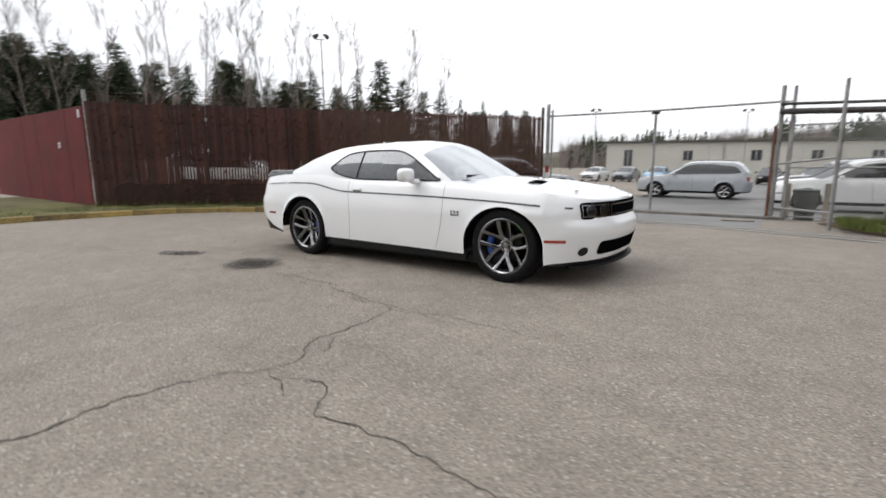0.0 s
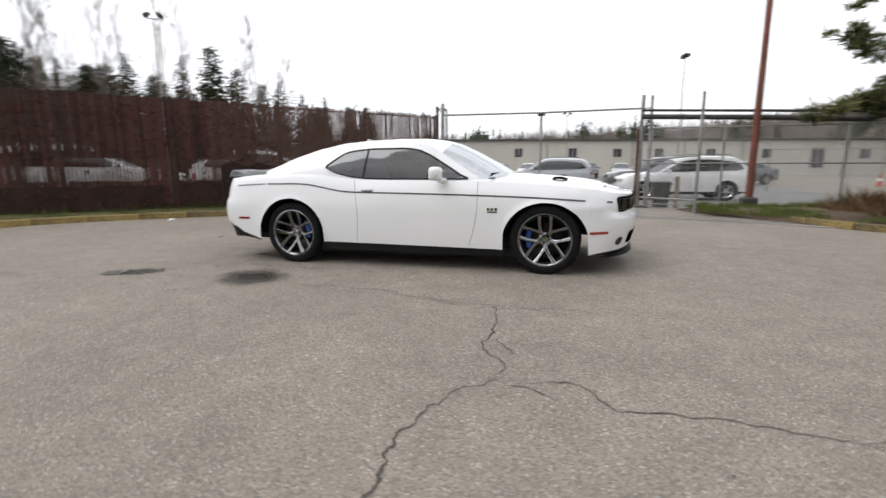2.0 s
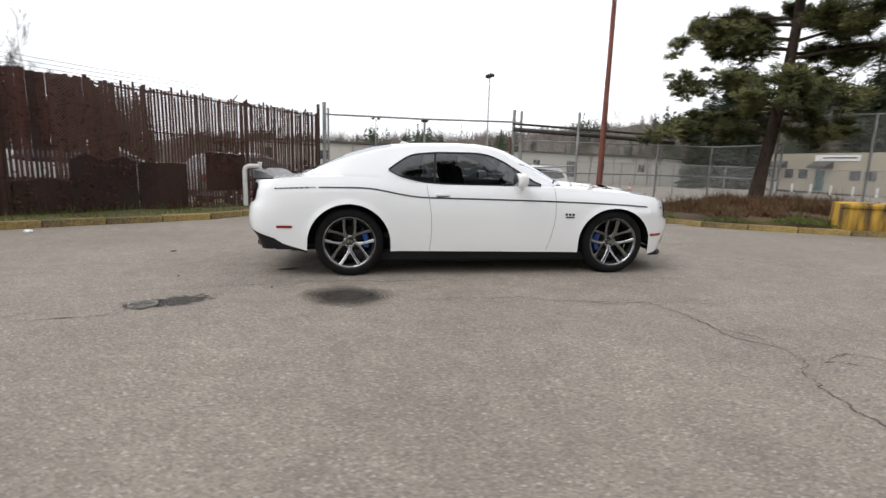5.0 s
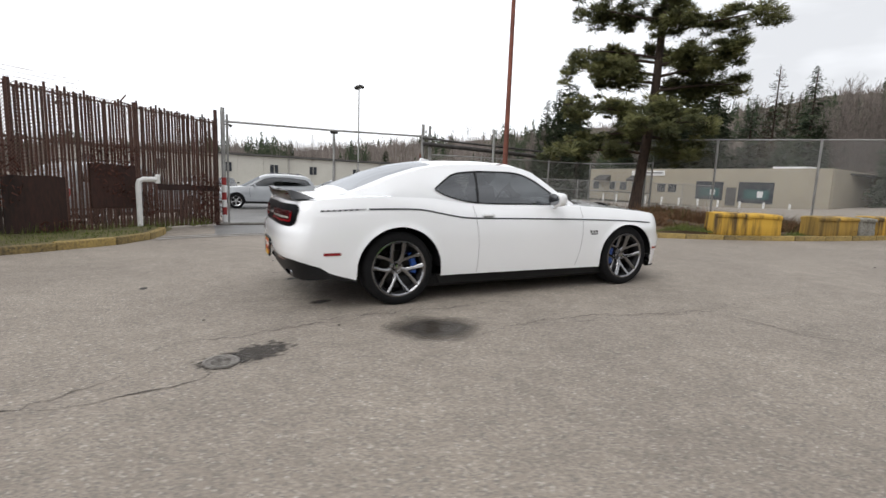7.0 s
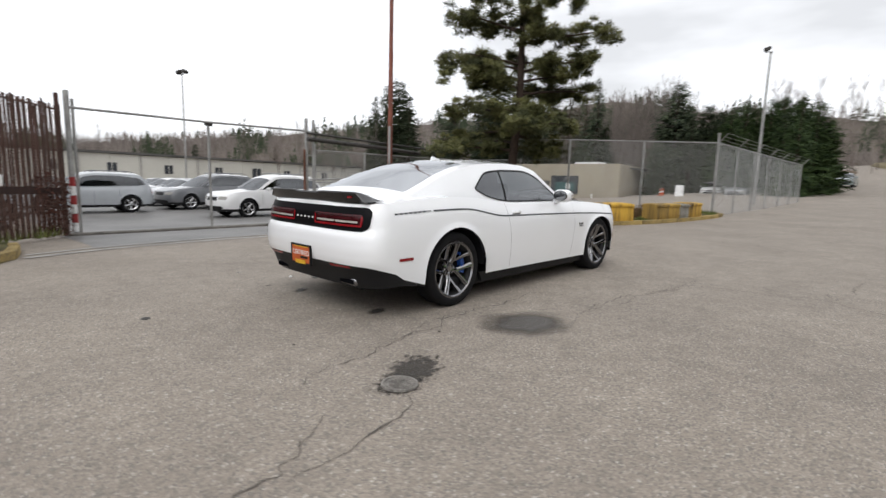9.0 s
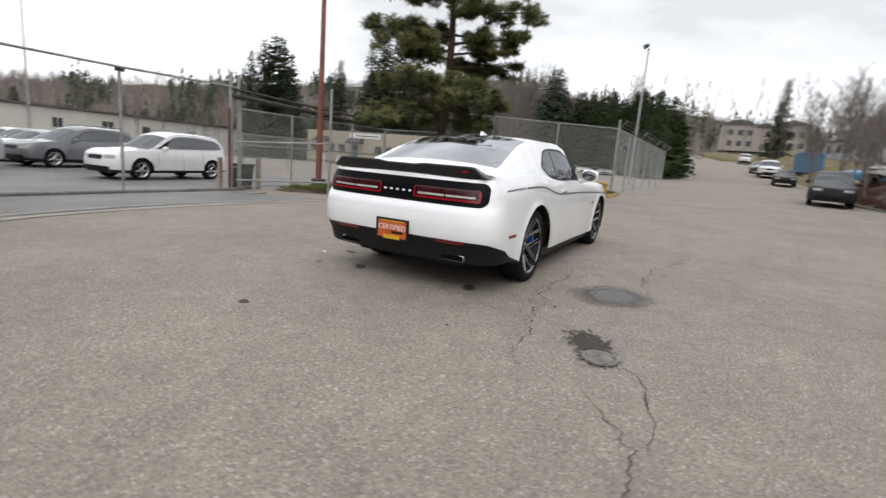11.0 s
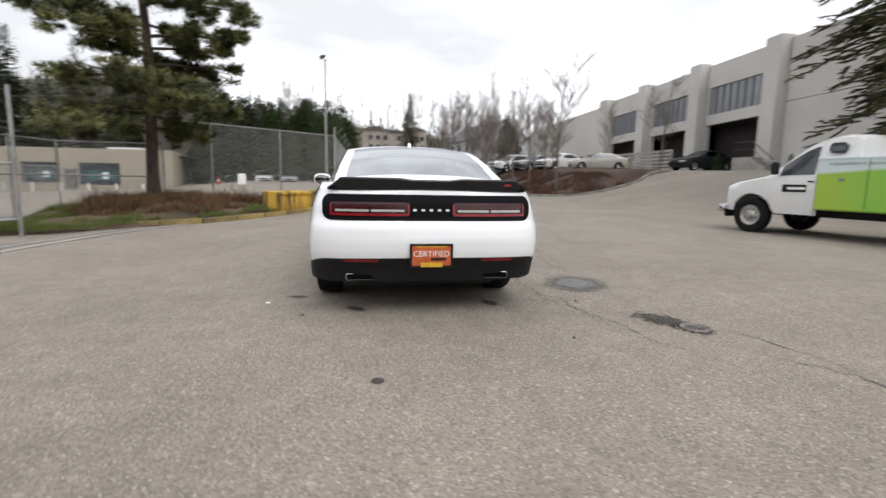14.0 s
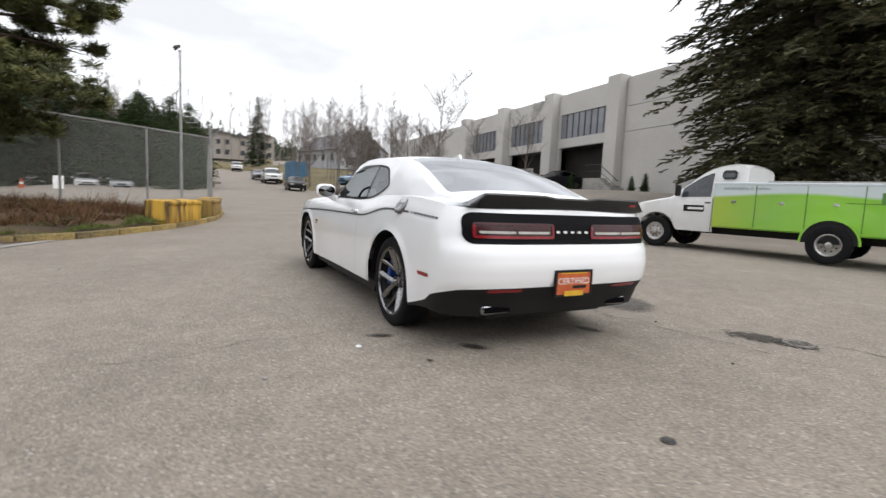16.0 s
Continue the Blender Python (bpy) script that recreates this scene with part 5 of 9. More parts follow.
# sliding gate across the lot entrance
gate = holder("sliding_gate", "steel gate posts and overhead rail of an open sliding gate", "gate")
GZ = ground_height(0, 9.4)
for x, y, top_z, r, m in ((-2.69, 9.28, 2.88, 0.055, M_GALV), (-2.58, 9.33, 2.72, 0.03, M_GALV), (0.34, 9.55, 2.47, 0.035, M_GALV), (3.19, 9.48, 2.93, 0.05, M_GALV), (3.10, 9.44, 2.0, 0.035, M_RUST), (3.42, 9.46, 2.9, 0.04, M_GALV)):
    pipe(gate, "gate_post", [(x, y, GZ - 0.2), (x, y, top_z)], r, m, 12)
pipe(gate, "overhead_rail", [(-2.69, 9.28, 2.53), (0.34, 9.5, 2.53), (3.19, 9.48, 2.56)], 0.028, M_GALV)
part("rail_bracket", boxed((0.22, 0.05, 0.09), (0.34, 9.53, 2.48), 0.02), M_IRON, gate)
pipe(gate, "cantilever_beam", [(3.15, 9.35, 2.32), (6.0, 9.3, 2.22), (8.6, 9.25, 2.1)], 0.07, M_IRON)
pipe(gate, "upper_track", [(3.15, 9.4, 2.50), (8.4, 9.3, 2.31)], 0.035, M_IRON)
for z in (0.25, 1.3):
    pipe(gate, "gate_rail", [(3.25, 9.36, z - 0.2), (4.25, 6.9, z - 0.06)], 0.024, M_GALV)
for k in range(4):
    part("rung", boxed((0.2, 0.03, 0.03), (3.305, 9.47, 0.4 + 0.72 * k)), M_GALV, gate)
for k in range(6):
    bm = bmesh.new()
    lathe(bm, [(0.060, 0), (0.060, 0.2)], 12, "z", (-2.69, 9.28, -0.15 + 0.2 * k))
    part("reflective_band", bm, M_REDTAPE if k % 2 else M_WHITEPAINT, gate, "red reflective tape" if k % 2 else "white reflective tape", smooth=40)

M_WIREFINE = mesh_wire("fine_chain_link", (0.58, 0.59, 0.59), 0.052, 0.21)
link = holder("chain_link_fence", "galvanised chain link fence beside the car lot", "fence", group="chain link fences")
pts = [(3.45, 9.42), (5.3, 9.35), (8.08, 9.25), (9.95, 9.15), (9.98, 6.3)]
for i, (x, y) in enumerate(pts):
    pipe(link, "fence_post", [(x, y, ground_height(x, y) - 0.1), (x, y, 2.05 if i else 2.2)], 0.03, M_GALV)
for (p, q) in zip(pts, pts[1:]):
    g0, g1 = ground_height(*p), ground_height(*q)
    wire_panel(link, p, q, (g0, 2.0, g1, 2.0), M_WIRE)
    for z in (2.0, 1.02):
        pipe(link, "fence_rail", [(*p, z), (*q, z)], 0.02, M_GALV, 8)
    pipe(link, "fence_rail", [(*p, g0 + 0.1), (*q, g1 + 0.1)], 0.015, M_GALV, 6)
post = holder("steel_post", "bare galvanised steel post beside the gate", "post")
pipe(post, "shaft", [(4.25, 6.85, ground_height(4.25, 6.85) - 0.1), (4.25, 6.85, 2.66)], 0.035, M_GALV)

# taller fence round the eastern lot
lot = holder("lot_fence", "tall galvanised chain link fence with barbed wire arms", "fence", group="chain link fences")
line = [(10.3, 6.85, 2.78), (11.8, 5.40, 2.82), (13.85, 3.45, 2.85), (15.88, 1.46, 2.88)] + [(15.88 + 2.65 * k, 1.46 - 0.085 * k, 2.88 - 0.03 * k) for k in range(1, 7)]
for i, (x, y, t) in enumerate(line):
    big = i == 3
    pipe(lot, "fence_post", [(x, y, ground_height(x, y) - 0.1), (x, y, t + (0.36 if big else 0.03))], 0.05 if big else 0.034, M_GALV)
    if i >= 3:
        pipe(lot, "barb_arm", [(x, y, t), (x - 0.06, y - 0.32, t + 0.34)], 0.016, M_GALV, 6)
for i, (p, q) in enumerate(zip(line, line[1:])):
    wire_panel(lot, p, q, (0.25 if i < 3 else 0.1, p[2], 0.25 if i < 3 else 0.12, q[2]), M_WIRE if i < 3 else M_WIREFINE)
    pipe(lot, "fence_rail", [p, q], 0.022, M_GALV, 8)
    if i >= 3:
        for k in (1, 2, 3):
            pipe(lot, "barbed_wire", [(p[0] - 0.02 * k, p[1] - 0.1 * k, p[2] + 0.11 * k), (q[0] - 0.02 * k, q[1] - 0.1 * k, q[2] + 0.11 * k)], 0.006, M_GALV, 4)
# far car-lot fence
far = holder("far_lot_fence", "galvanised chain link fence behind parked cars", "fence", group="chain link fences")
fpts = [(10.0 + 3.2 * k, 21.5 - 0.2 * k) for k in range(8)]
for x, y in fpts:
    pipe(far, "fence_post", [(x, y, -0.8), (x, y, 1.55)], 0.03, M_GALV, 8)
for p, q in zip(fpts, fpts[1:]):
    wire_panel(far, p, q, (-0.75, 1.5, -0.75, 1.5), M_WIRE)
    pipe(far, "fence_rail", [(*p, 1.5), (*q, 1.5)], 0.022, M_GALV, 6)

# ---- marks and small things on the asphalt ----
def crack(line, width=0.02, wander=0.09):
    return ribbon("crack", line, width * 0.78, 0.004, M_CRACK, "dark irregular crack in the asphalt", "crack", wander, 0.022, True)


crack([(1.10, -5.3), (1.13, -4.9), (1.15, -4.53), (1.15, -4.28), (1.19, -4.01), (1.31, -3.76), (1.47, -3.52)])
crack([(1.47, -3.52), (1.48, -3.37), (1.31, -3.07), (1.31, -2.69), (1.18, -2.20)], 0.022, 0.06)
crack([(-0.6, -1.98), (-0.14, -2.02), (0.4, -2.06), (1.17, -2.17), (1.67, -2.15), (2.09, -2.15), (2.71, -2.17)], 0.013)
crack([(1.47, -3.52), (1.56, -3.59), (1.67, -3.63), (1.81, -3.69)], 0.012, 0.06)
crack([(1.56, -3.59), (1.75, -3.50), (1.88, -3.47), (1.97, -3.57), (2.08, -3.72), (2.24, -3.69), (2.42, -3.71), (2.67, -3.67), (2.85, -3.69), (3.01, -3.71), (3.5, -3.74)], 0.019, 0.05)
crack([(1.56, -3.59), (1.50, -3.68), (1.49, -3.74)], 0.008)
crack([(3.01, -3.71), (3.12, -3.62), (3.35, -3.60)], 0.012)
crack([(-5.1, -2.62), (-4.42, -2.34), (-4.12, -2.27), (-3.93, -2.16), (-3.75, -2.05), (-3.62, -1.98)], 0.018)
crack([(-4.0, -2.36), (-3.75, -2.33), (-3.50, -2.27), (-3.25, -2.22), (-3.14, -2.12)], 0.014, 0.05)
crack([(-3.50, -1.56), (-3.12, -1.48), (-2.86, -1.40), (-2.50, -1.33), (-2.12, -1.26), (-1.62, -1.15), (-0.9, -1.18), (-0.3, -1.19)], 0.019)
crack([(-3.15, -1.38), (-2.61, -1.31), (-2.05, -1.14), (-1.5, -1.12)], 0.008)
crack([(-1.18, -1.98), (-0.53, -1.90), (0.05, -1.92), (0.42, -2.09), (0.9, -2.17)], 0.016)
crack([(1.35, -2.80), (1.55, -3.20)], 0.010)
crack([(0.34, -2.06), (0.61, -2.20), (1.3, -2.25), (1.93, -2.25)], 0.009)
crack([(6.8, -5.6), (9.5, -5.9), (14.3, -6.37), (17.5, -6.6)], 0.025, 0.2)
crack([(-1.49, 1.06), (-1.55, 1.53), (-1.54, 2.0), (-1.62, 2.22), (-1.51, 2.35), (-1.35, 2.52)], 0.010, 0.06)
crack([(-1.62, 2.22), (-1.74, 2.42), (-1.71, 2.78), (-1.57, 3.26)], 0.008, 0.06)
crack([(1.31, 2.83), (1.32, 3.2), (0.79, 3.5)], 0.007)


def stain_material(name, colour, rough, wet=0.0, scale=5.0, ragged=0.5, soft=0.45, dense=0.8):
    m = shader(name, colour, rough)
    n, l = m.node_tree.nodes, m.node_tree.links
    b, out = n["Principled BSDF"], n["Material Output"]
    tc, ns = n.new("ShaderNodeTexCoord"), n.new("ShaderNodeTexNoise")
    ns.inputs["Scale"].default_value, ns.inputs["Detail"].default_value = scale, 8
    l.new(tc.outputs["Object"], ns.inputs["Vector"])
    ln = n.new("ShaderNodeVectorMath")
    ln.operation = "LENGTH"
    l.new(tc.outputs["Object"], ln.inputs[0])
    add = n.new("ShaderNodeMath")
    add.operation = "MULTIPLY_ADD"
    add.inputs[1].default_value = ragged
    l.new(ns.outputs["Fac"], add.inputs[0])
    l.new(ln.outputs["Value"], add.inputs[2])
    cr = n.new("ShaderNodeMapRange")
    cr.inputs["From Min"].default_value, cr.inputs["From Max"].default_value = 0.82 + ragged / 2, 0.82 + ragged / 2 - soft
    l.new(add.outputs[0], cr.inputs["Value"])
    mul = n.new("ShaderNodeMath")
    mul.operation = "MULTIPLY"
    mul.inputs[1].default_value = dense
    l.new(cr.outputs["Result"], mul.inputs[0])
    if wet:
        rr = n.new("ShaderNodeMapRange")
        rr.inputs["From Min"].default_value, rr.inputs["From Max"].default_value = 0.55, 0.95
        rr.inputs["To Min"].default_value, rr.inputs["To Max"].default_value = 0.24, 0.5
        l.new(add.outputs[0], rr.inputs["Value"])
        l.new(rr.outputs["Result"], b.inputs["Roughness"])
    tr, mix = n.new("ShaderNodeBsdfTransparent"), n.new("ShaderNodeMixShader")
    l.new(mul.outputs[0], mix.inputs["Fac"])
    l.new(tr.outputs["BSDF"], mix.inputs[1])
    l.new(b.outputs["BSDF"], mix.inputs[2])
    l.new(mix.outputs["Shader"], out.inputs["Surface"])
    return m


M_DAMP = stain_material("damp_asphalt", (0.046, 0.039, 0.033), 0.34, 1.0, 2.2, 0.55, 0.48, 0.83)
M_OIL = stain_material("oil_stain", (0.035, 0.03, 0.027), 0.6, 0, 7.0, 0.9, 0.5, 0.8)
M_BROKEN = stain_material("broken_asphalt", (0.036, 0.032, 0.028), 0.8, 0, 4.6, 1.9, 0.30, 0.70)


def stain(name, x, y, rx, ry, turn, mat, label, category, up=0.006):
    bm = bmesh.new()
    m = pose(x, y, 0, 0, 0, turn) @ Matrix.Diagonal((rx, ry, 1, 1))
    rows = []
    for k in range(7):
        row = []
        for j in range(37):
            a = 2 * math.pi * j / 36
            p = m @ Vector((k / 6 * math.cos(a), k / 6 * math.sin(a), 0))
            row.append((k / 6 * math.cos(a), k / 6 * math.sin(a), ground_height(p.x, p.y) - ground_height(x, y)))
        rows.append(row)
    sheet(bm, rows)
    bmesh.ops.remove_doubles(bm, verts=bm.verts, dist=1e-5)
    bmesh.ops.recalc_face_normals(bm, faces=bm.faces)
    ob = thing(name, bm, mat, label, category, kind="structure")
    ob.matrix_world = pose(x, y, ground_height(x, y) + up) @ m.to_3x3().to_4x4()
    if ob.data.polygons[0].normal.z < 0:
        ob.data.flip_normals()
    return ob


stain("puddle", -1.46, -1.74, 0.57, 0.45, -28, M_DAMP, "shallow damp puddle on the asphalt", "puddle")
for x, y, a, b, t in ((-2.25, 0.58, 0.16, 0.08, 40), (-2.17, -0.60, 0.17, 0.09, 20), (-1.76, 1.10, 0.15, 0.06, 70), (-2.4, 1.0, 0.05, 0.03, 0)):
    stain("oil_stain", x, y, a, b, t, M_OIL, "small dark oil stain on the asphalt", "stain")
bm = bmesh.new()
lathe(bm, [(0.0, 0.0), (0.03, 0.0), (0.05, 0.012), (0.062, 0.02), (0.066, 0.012), (0.07, 0.0)], 20, "z")
ringob = thing("utility_cap", bm, M_IRON, "small round dark metal survey cap", "cap", smooth=40)
ringob.matrix_world = pose(-3.755, 0.465, 0.002) @ Matrix.Diagonal((0.52, 0.52, 0.3, 1))

M_IRONPALE = worn("worn_cast_iron", (0.30, 0.28, 0.255), (0.11, 0.10, 0.09), 0.6, 0.2, 60, 8, 0.3)
# manhole with broken surround
man = holder("manhole_cover", "small round cast iron manhole cover in broken asphalt", "manhole")
man.location = (-3.09, -1.955, 0.004)
man.scale = (0.66, 0.66, 1.0)
bm = bmesh.new()
lathe(bm, [(0.0, 0.006), (0.115, 0.006), (0.12, 0.011), (0.128, 0.011), (0.13, 0.003), (0.139, 0.003), (0.143, 0.013), (0.165, 0.013), (0.17, 0.002)], 40, "z")
part("lid", bm, M_IRONPALE, man, smooth=30)
for k in range(7):
    part("rib", boxed((0.19 * math.sqrt(1 - ((k - 3) / 3.8) ** 2), 0.010, 0.006), (0, (k - 3) * 0.03, 0.009)), M_IRONPALE, man)
stain("broken_patch", -2.86, -1.84, 0.36, 0.20, 22, M_BROKEN, "dark broken asphalt beside the manhole", "patch")
stain("broken_patch", -3.10, -1.95, 0.19, 0.17, 0, M_BROKEN, "dark broken asphalt round the manhole", "patch", 0.0045)

# scattered grit and leaves
rng = random.Random(3)
for k in range(26):
    x, y = rng.uniform(-7, 9), rng.uniform(-8, 5)
    if abs(x) < 2.7 and abs(y) < 1.1:
        continue
    bm = bmesh.new()
    bmesh.ops.create_icosphere(bm, subdivisions=1, radius=rng.uniform(0.008, 0.02))
    for v in bm.verts:
        v.co.z *= 0.5
    thing("pebble", bm, M_CONCRETE if k % 3 else M_CRACK, "small loose stone lying on the asphalt", "pebble", "loose stones").location = on_ground(x, y, 0.008)

# crumpled litter in the gutter and a paint mark on the road
for k, (x, y, r) in enumerate(((-8.40, 0.95, 0.075), (-6.46, 2.14, 0.06), (-1.95, 1.33, 0.022))):
    bm = bmesh.new()
    bmesh.ops.create_icosphere(bm, subdivisions=2, radius=r)
    for v in bm.verts:
        v.co += 0.45 * r * noise.noise_vector(v.co * 1.6 / r + Vector((k, 0, 0)))
        v.co.z *= 0.45
    thing("litter", bm, M_WHITEPAINT, "crumpled scrap of white paper in the gutter" if k < 2 else "small scrap of white paper on the asphalt", "litter", "litter").location = on_ground(x, y, 0.25 * r)
ribbon("paint_mark", [(6.35, -5.42), (6.1, -5.55), (5.75, -5.58), (5.45, -5.68)], 0.06, 0.006, M_FADED, "faint white spray mark on the asphalt", "marking", 0.05, 0.05, True)

# yellow barrier blocks on the eastern kerb
def barrier_block(p, q, h, depth, mat, label, lobes=2, seed=0):
    """A cast block: a slumped cap over lobed, slightly undercut sides."""
    a, b = Vector((*p, 0)), Vector((*q, 0))
    L, ang = (b - a).length, math.degrees(math.atan2(b.y - a.y, b.x - a.x))
    bm = bmesh.new()
    rows = []
    nx = 40
    ring = [(-0.46, 0.0), (-0.50, 0.08), (-0.485, 0.5), (-0.47, 0.80), (-0.53, 0.84), (-0.54, 0.93), (-0.49, 1.0), (-0.2, 1.02), (0.2, 1.02), (0.49, 1.0), (0.54, 0.93), (0.53, 0.84), (0.47, 0.80), (0.485, 0.5), (0.50, 0.08), (0.46, 0.0)]
    for i in range(nx + 1):
        u = i / nx
        lobe = 0.025 * abs(math.sin(math.pi * lobes * u)) ** 0.5
        end = 1 - 0.10 * max(0, 1 - min(u, 1 - u) / 0.04)
        row = []
        for y, z in ring:
            c = Vector(((u - 0.5) * L, y * depth * end, z * h * (1 - 0.06 * (1 - end))))
            c.y += math.copysign(lobe, y)
            drip = 0.05 * h * noise.noise(Vector((u * L * 7, seed, 0))) if 0.78 < z < 0.9 else 0.0
            c.z += drip + (lobe - 0.02) * 0.9 * (z > 0.9)
            c += 0.012 * noise.noise_vector(c * 4.0 + Vector((seed, 0, 0)))
            row.append(c)
        rows.append(row)
    sheet(bm, rows)
    for row in (rows[0], rows[-1]):
        bm.faces.new([bm.verts.new(c) for c in row])
    bmesh.ops.remove_doubles(bm, verts=bm.verts, dist=1e-4)
    bmesh.ops.recalc_face_normals(bm, faces=bm.faces)
    ob = thing("barrier_block", bm, mat, label, "barrier", "barrier blocks", smooth=40)
    mid = (a + b) / 2
    ob.matrix_world = pose(mid.x, mid.y, ground_height(mid.x, mid.y) + 0.10, 0, 0, ang)
    return ob


M_GREYBLOCK = worn("bare_concrete_block", (0.34, 0.33, 0.30), (0.16, 0.15, 0.12), 0.9, 0, 20, 2.5, 0.4)
M_STREAKED = worn("streaked_yellow_paint", (0.60, 0.36, 0.05), (0.085, 0.055, 0.025), 0.85, 0, 5, 1.5, 0.3, 0, (2.2, 2.2, 0.22), 0.1, 0.16)
M_SOOTY = worn("sooty_yellow_paint", (0.50, 0.31, 0.06), (0.055, 0.042, 0.025), 0.88, 0, 4, 1.3, 0.3, 0, (2.0, 2.0, 0.20), 0.1, 0.30)
barrier_block((8.45, 2.98), (9.90, 2.22), 0.56, 0.6, M_STREAKED, "worn yellow concrete barrier block with dark streaks", 2, 3)
barrier_block((10.85, 1.93), (12.15, 1.66), 0.50, 0.55, M_SOOTY, "sooty yellow concrete barrier block by the kerb", 2, 8)
barrier_block((12.20, 1.66), (12.80, 1.60), 0.48, 0.55, M_GREYBLOCK, "chipped grey concrete barrier block by the kerb", 1, 5)
barrier_block((12.84, 1.60), (13.85, 1.5), 0.50, 0.55, M_STREAKED, "chipped yellow concrete barrier block by the kerb", 1, 12)

# bent white pipe post by the gate
elbow = holder("keypad_post", "white bent pipe post with a small box", "post")
pipe(elbow, "pipe", [(-4.42, 6.85, 0.0), (-4.42, 6.85, 0.88), (-4.40, 6.86, 0.95), (-4.33, 6.89, 0.99), (-4.1, 6.97, 0.99)], 0.055, M_WHITEPAINT, 14)
part("keypad_box", boxed((0.10, 0.11, 0.19), (-4.07, 6.985, 1.0), 0.015), M_WHITEPAINT, elbow)
part("keypad", boxed((0.02, 0.08, 0.12), (-4.015, 6.985, 1.0), 0.005), M_BLACK, elbow)

# bin by the gate
binm = holder("waste_bin", "dark green plastic waste bin inside the gate", "bin")
binm.location = on_ground(3.85, 9.85, 0)
bm = bmesh.new()
sheet(bm, [[(sx * w, sy * w, z) for sx, sy in ((-1, -1), (1, -1), (1, 1), (-1, 1), (-1, -1))] for z, w in ((0, 0.19), (0.66, 0.24), (0.66, 0.26), (0.70, 0.26))])
M_BIN = worn("dark_green_plastic", (0.03, 0.042, 0.034), (0.018, 0.026, 0.02), 0.5, 0, 60, 4, 0.1)
part("tub", bm, M_BIN, binm)
part("lid", boxed((0.55, 0.55, 0.05), (0, 0, 0.725), 0.025, seg=2), M_BIN, binm, smooth=40)

# timber bollards and a plank at the gate
M_TIMBER = worn("weathered_timber", (0.40, 0.34, 0.26), (0.20, 0.165, 0.12), 0.85, 0, 30, 4, 0.3, 0, (1, 1, 0.2))
for x, y in ((3.48, 10.34), (4.25, 9.62)):
    bollard = thing("bollard", boxed((0.11, 0.11, 0.95), (0, 0, 0.425), 0.015, seg=2), M_TIMBER, "pale weathered timber bollard beside a bin", "bollard", "bollards")
    bollard.location = on_ground(x, y, 0)
plank = thing("plank", boxed((0.66, 0.09, 0.03), (0, 0, 0.018), 0.006), M_TIMBER, "pale timber plank lying on the asphalt", "plank")
plank.matrix_world = pose(2.65, 7.82, ground_height(2.65, 7.82) + 0.006, 0, 0, 11)

# steel pole with concrete foot
pole = holder("steel_pole", "tall rust-red steel pole on a concrete foot", "pole")
part("shaft", tube(bmesh.new(), [(5.86, 8.72, -0.1), (5.86, 8.72, 4.5), (5.83, 8.70, 12.5)], [0.098, 0.072, 0.05], 16), M_POLE, pole, smooth=40)
part("footing", boxed((0.36, 0.36, 0.30), (5.86, 8.72, 0.0), 0.04), M_IRON, pole)


def flood_lamp(x, y, top, turn, r=0.065, mat=None, base=None, heads=(-1, 1)):
    g = ground_height(x, y) if base is None else base
    lamp = holder("lamp_post", "tall grey lamp post with twin floodlight heads" if len(heads) > 1 else "tall grey lamp post with one floodlight head", "lamp post", group="lamp posts")
    part("pole", tube(bmesh.new(), [(x, y, g - 0.2), (x, y, top - 0.3)], [r, r * 0.6], 10), mat or M_GALV, lamp, smooth=40)
    c, s = math.cos(radians(turn)), math.sin(radians(turn))
    arm = 0.24 if len(heads) > 1 else 0.10
    part("crossarm", tube(bmesh.new(), [(x - c * arm, y - s * arm, top - 0.3), (x + c * arm, y + s * arm, top - 0.3)], 0.035, 6), M_GALV, lamp)
    for k in heads:
        bm = bmesh.new()
        box(bm, (0.36, 0.40, 0.24), (0, 0, 0), 0.06, seg=2)
        for v in bm.verts:
            if v.co.x < 0:
                v.co.y *= 0.6
                v.co.z *= 0.6
        ob = part("lamp_head", bm, M_IRON, lamp, "dark floodlight head", smooth=40)
        ob.matrix_world = pose(x + k * c * (arm + 0.05), y + k * s * (arm + 0.05), top - 0.12, 0, 32, turn + (0 if k > 0 else 180))
    return lamp


flood_lamp(-20.0, 15.43, 8.6, 40, base=-0.4)
flood_lamp(7.47, 31.9, 7.95, 100)
flood_lamp(27.95, 2.5, 9.0, 100, 0.085, M_GALV, None, (1,))
flood_lamp(-13.0, 43.0, 6.1, 10)
flood_lamp(-1.0, 50.0, 5.9, 10)
flood_lamp(62.0, 20.0, 11.5, 10)

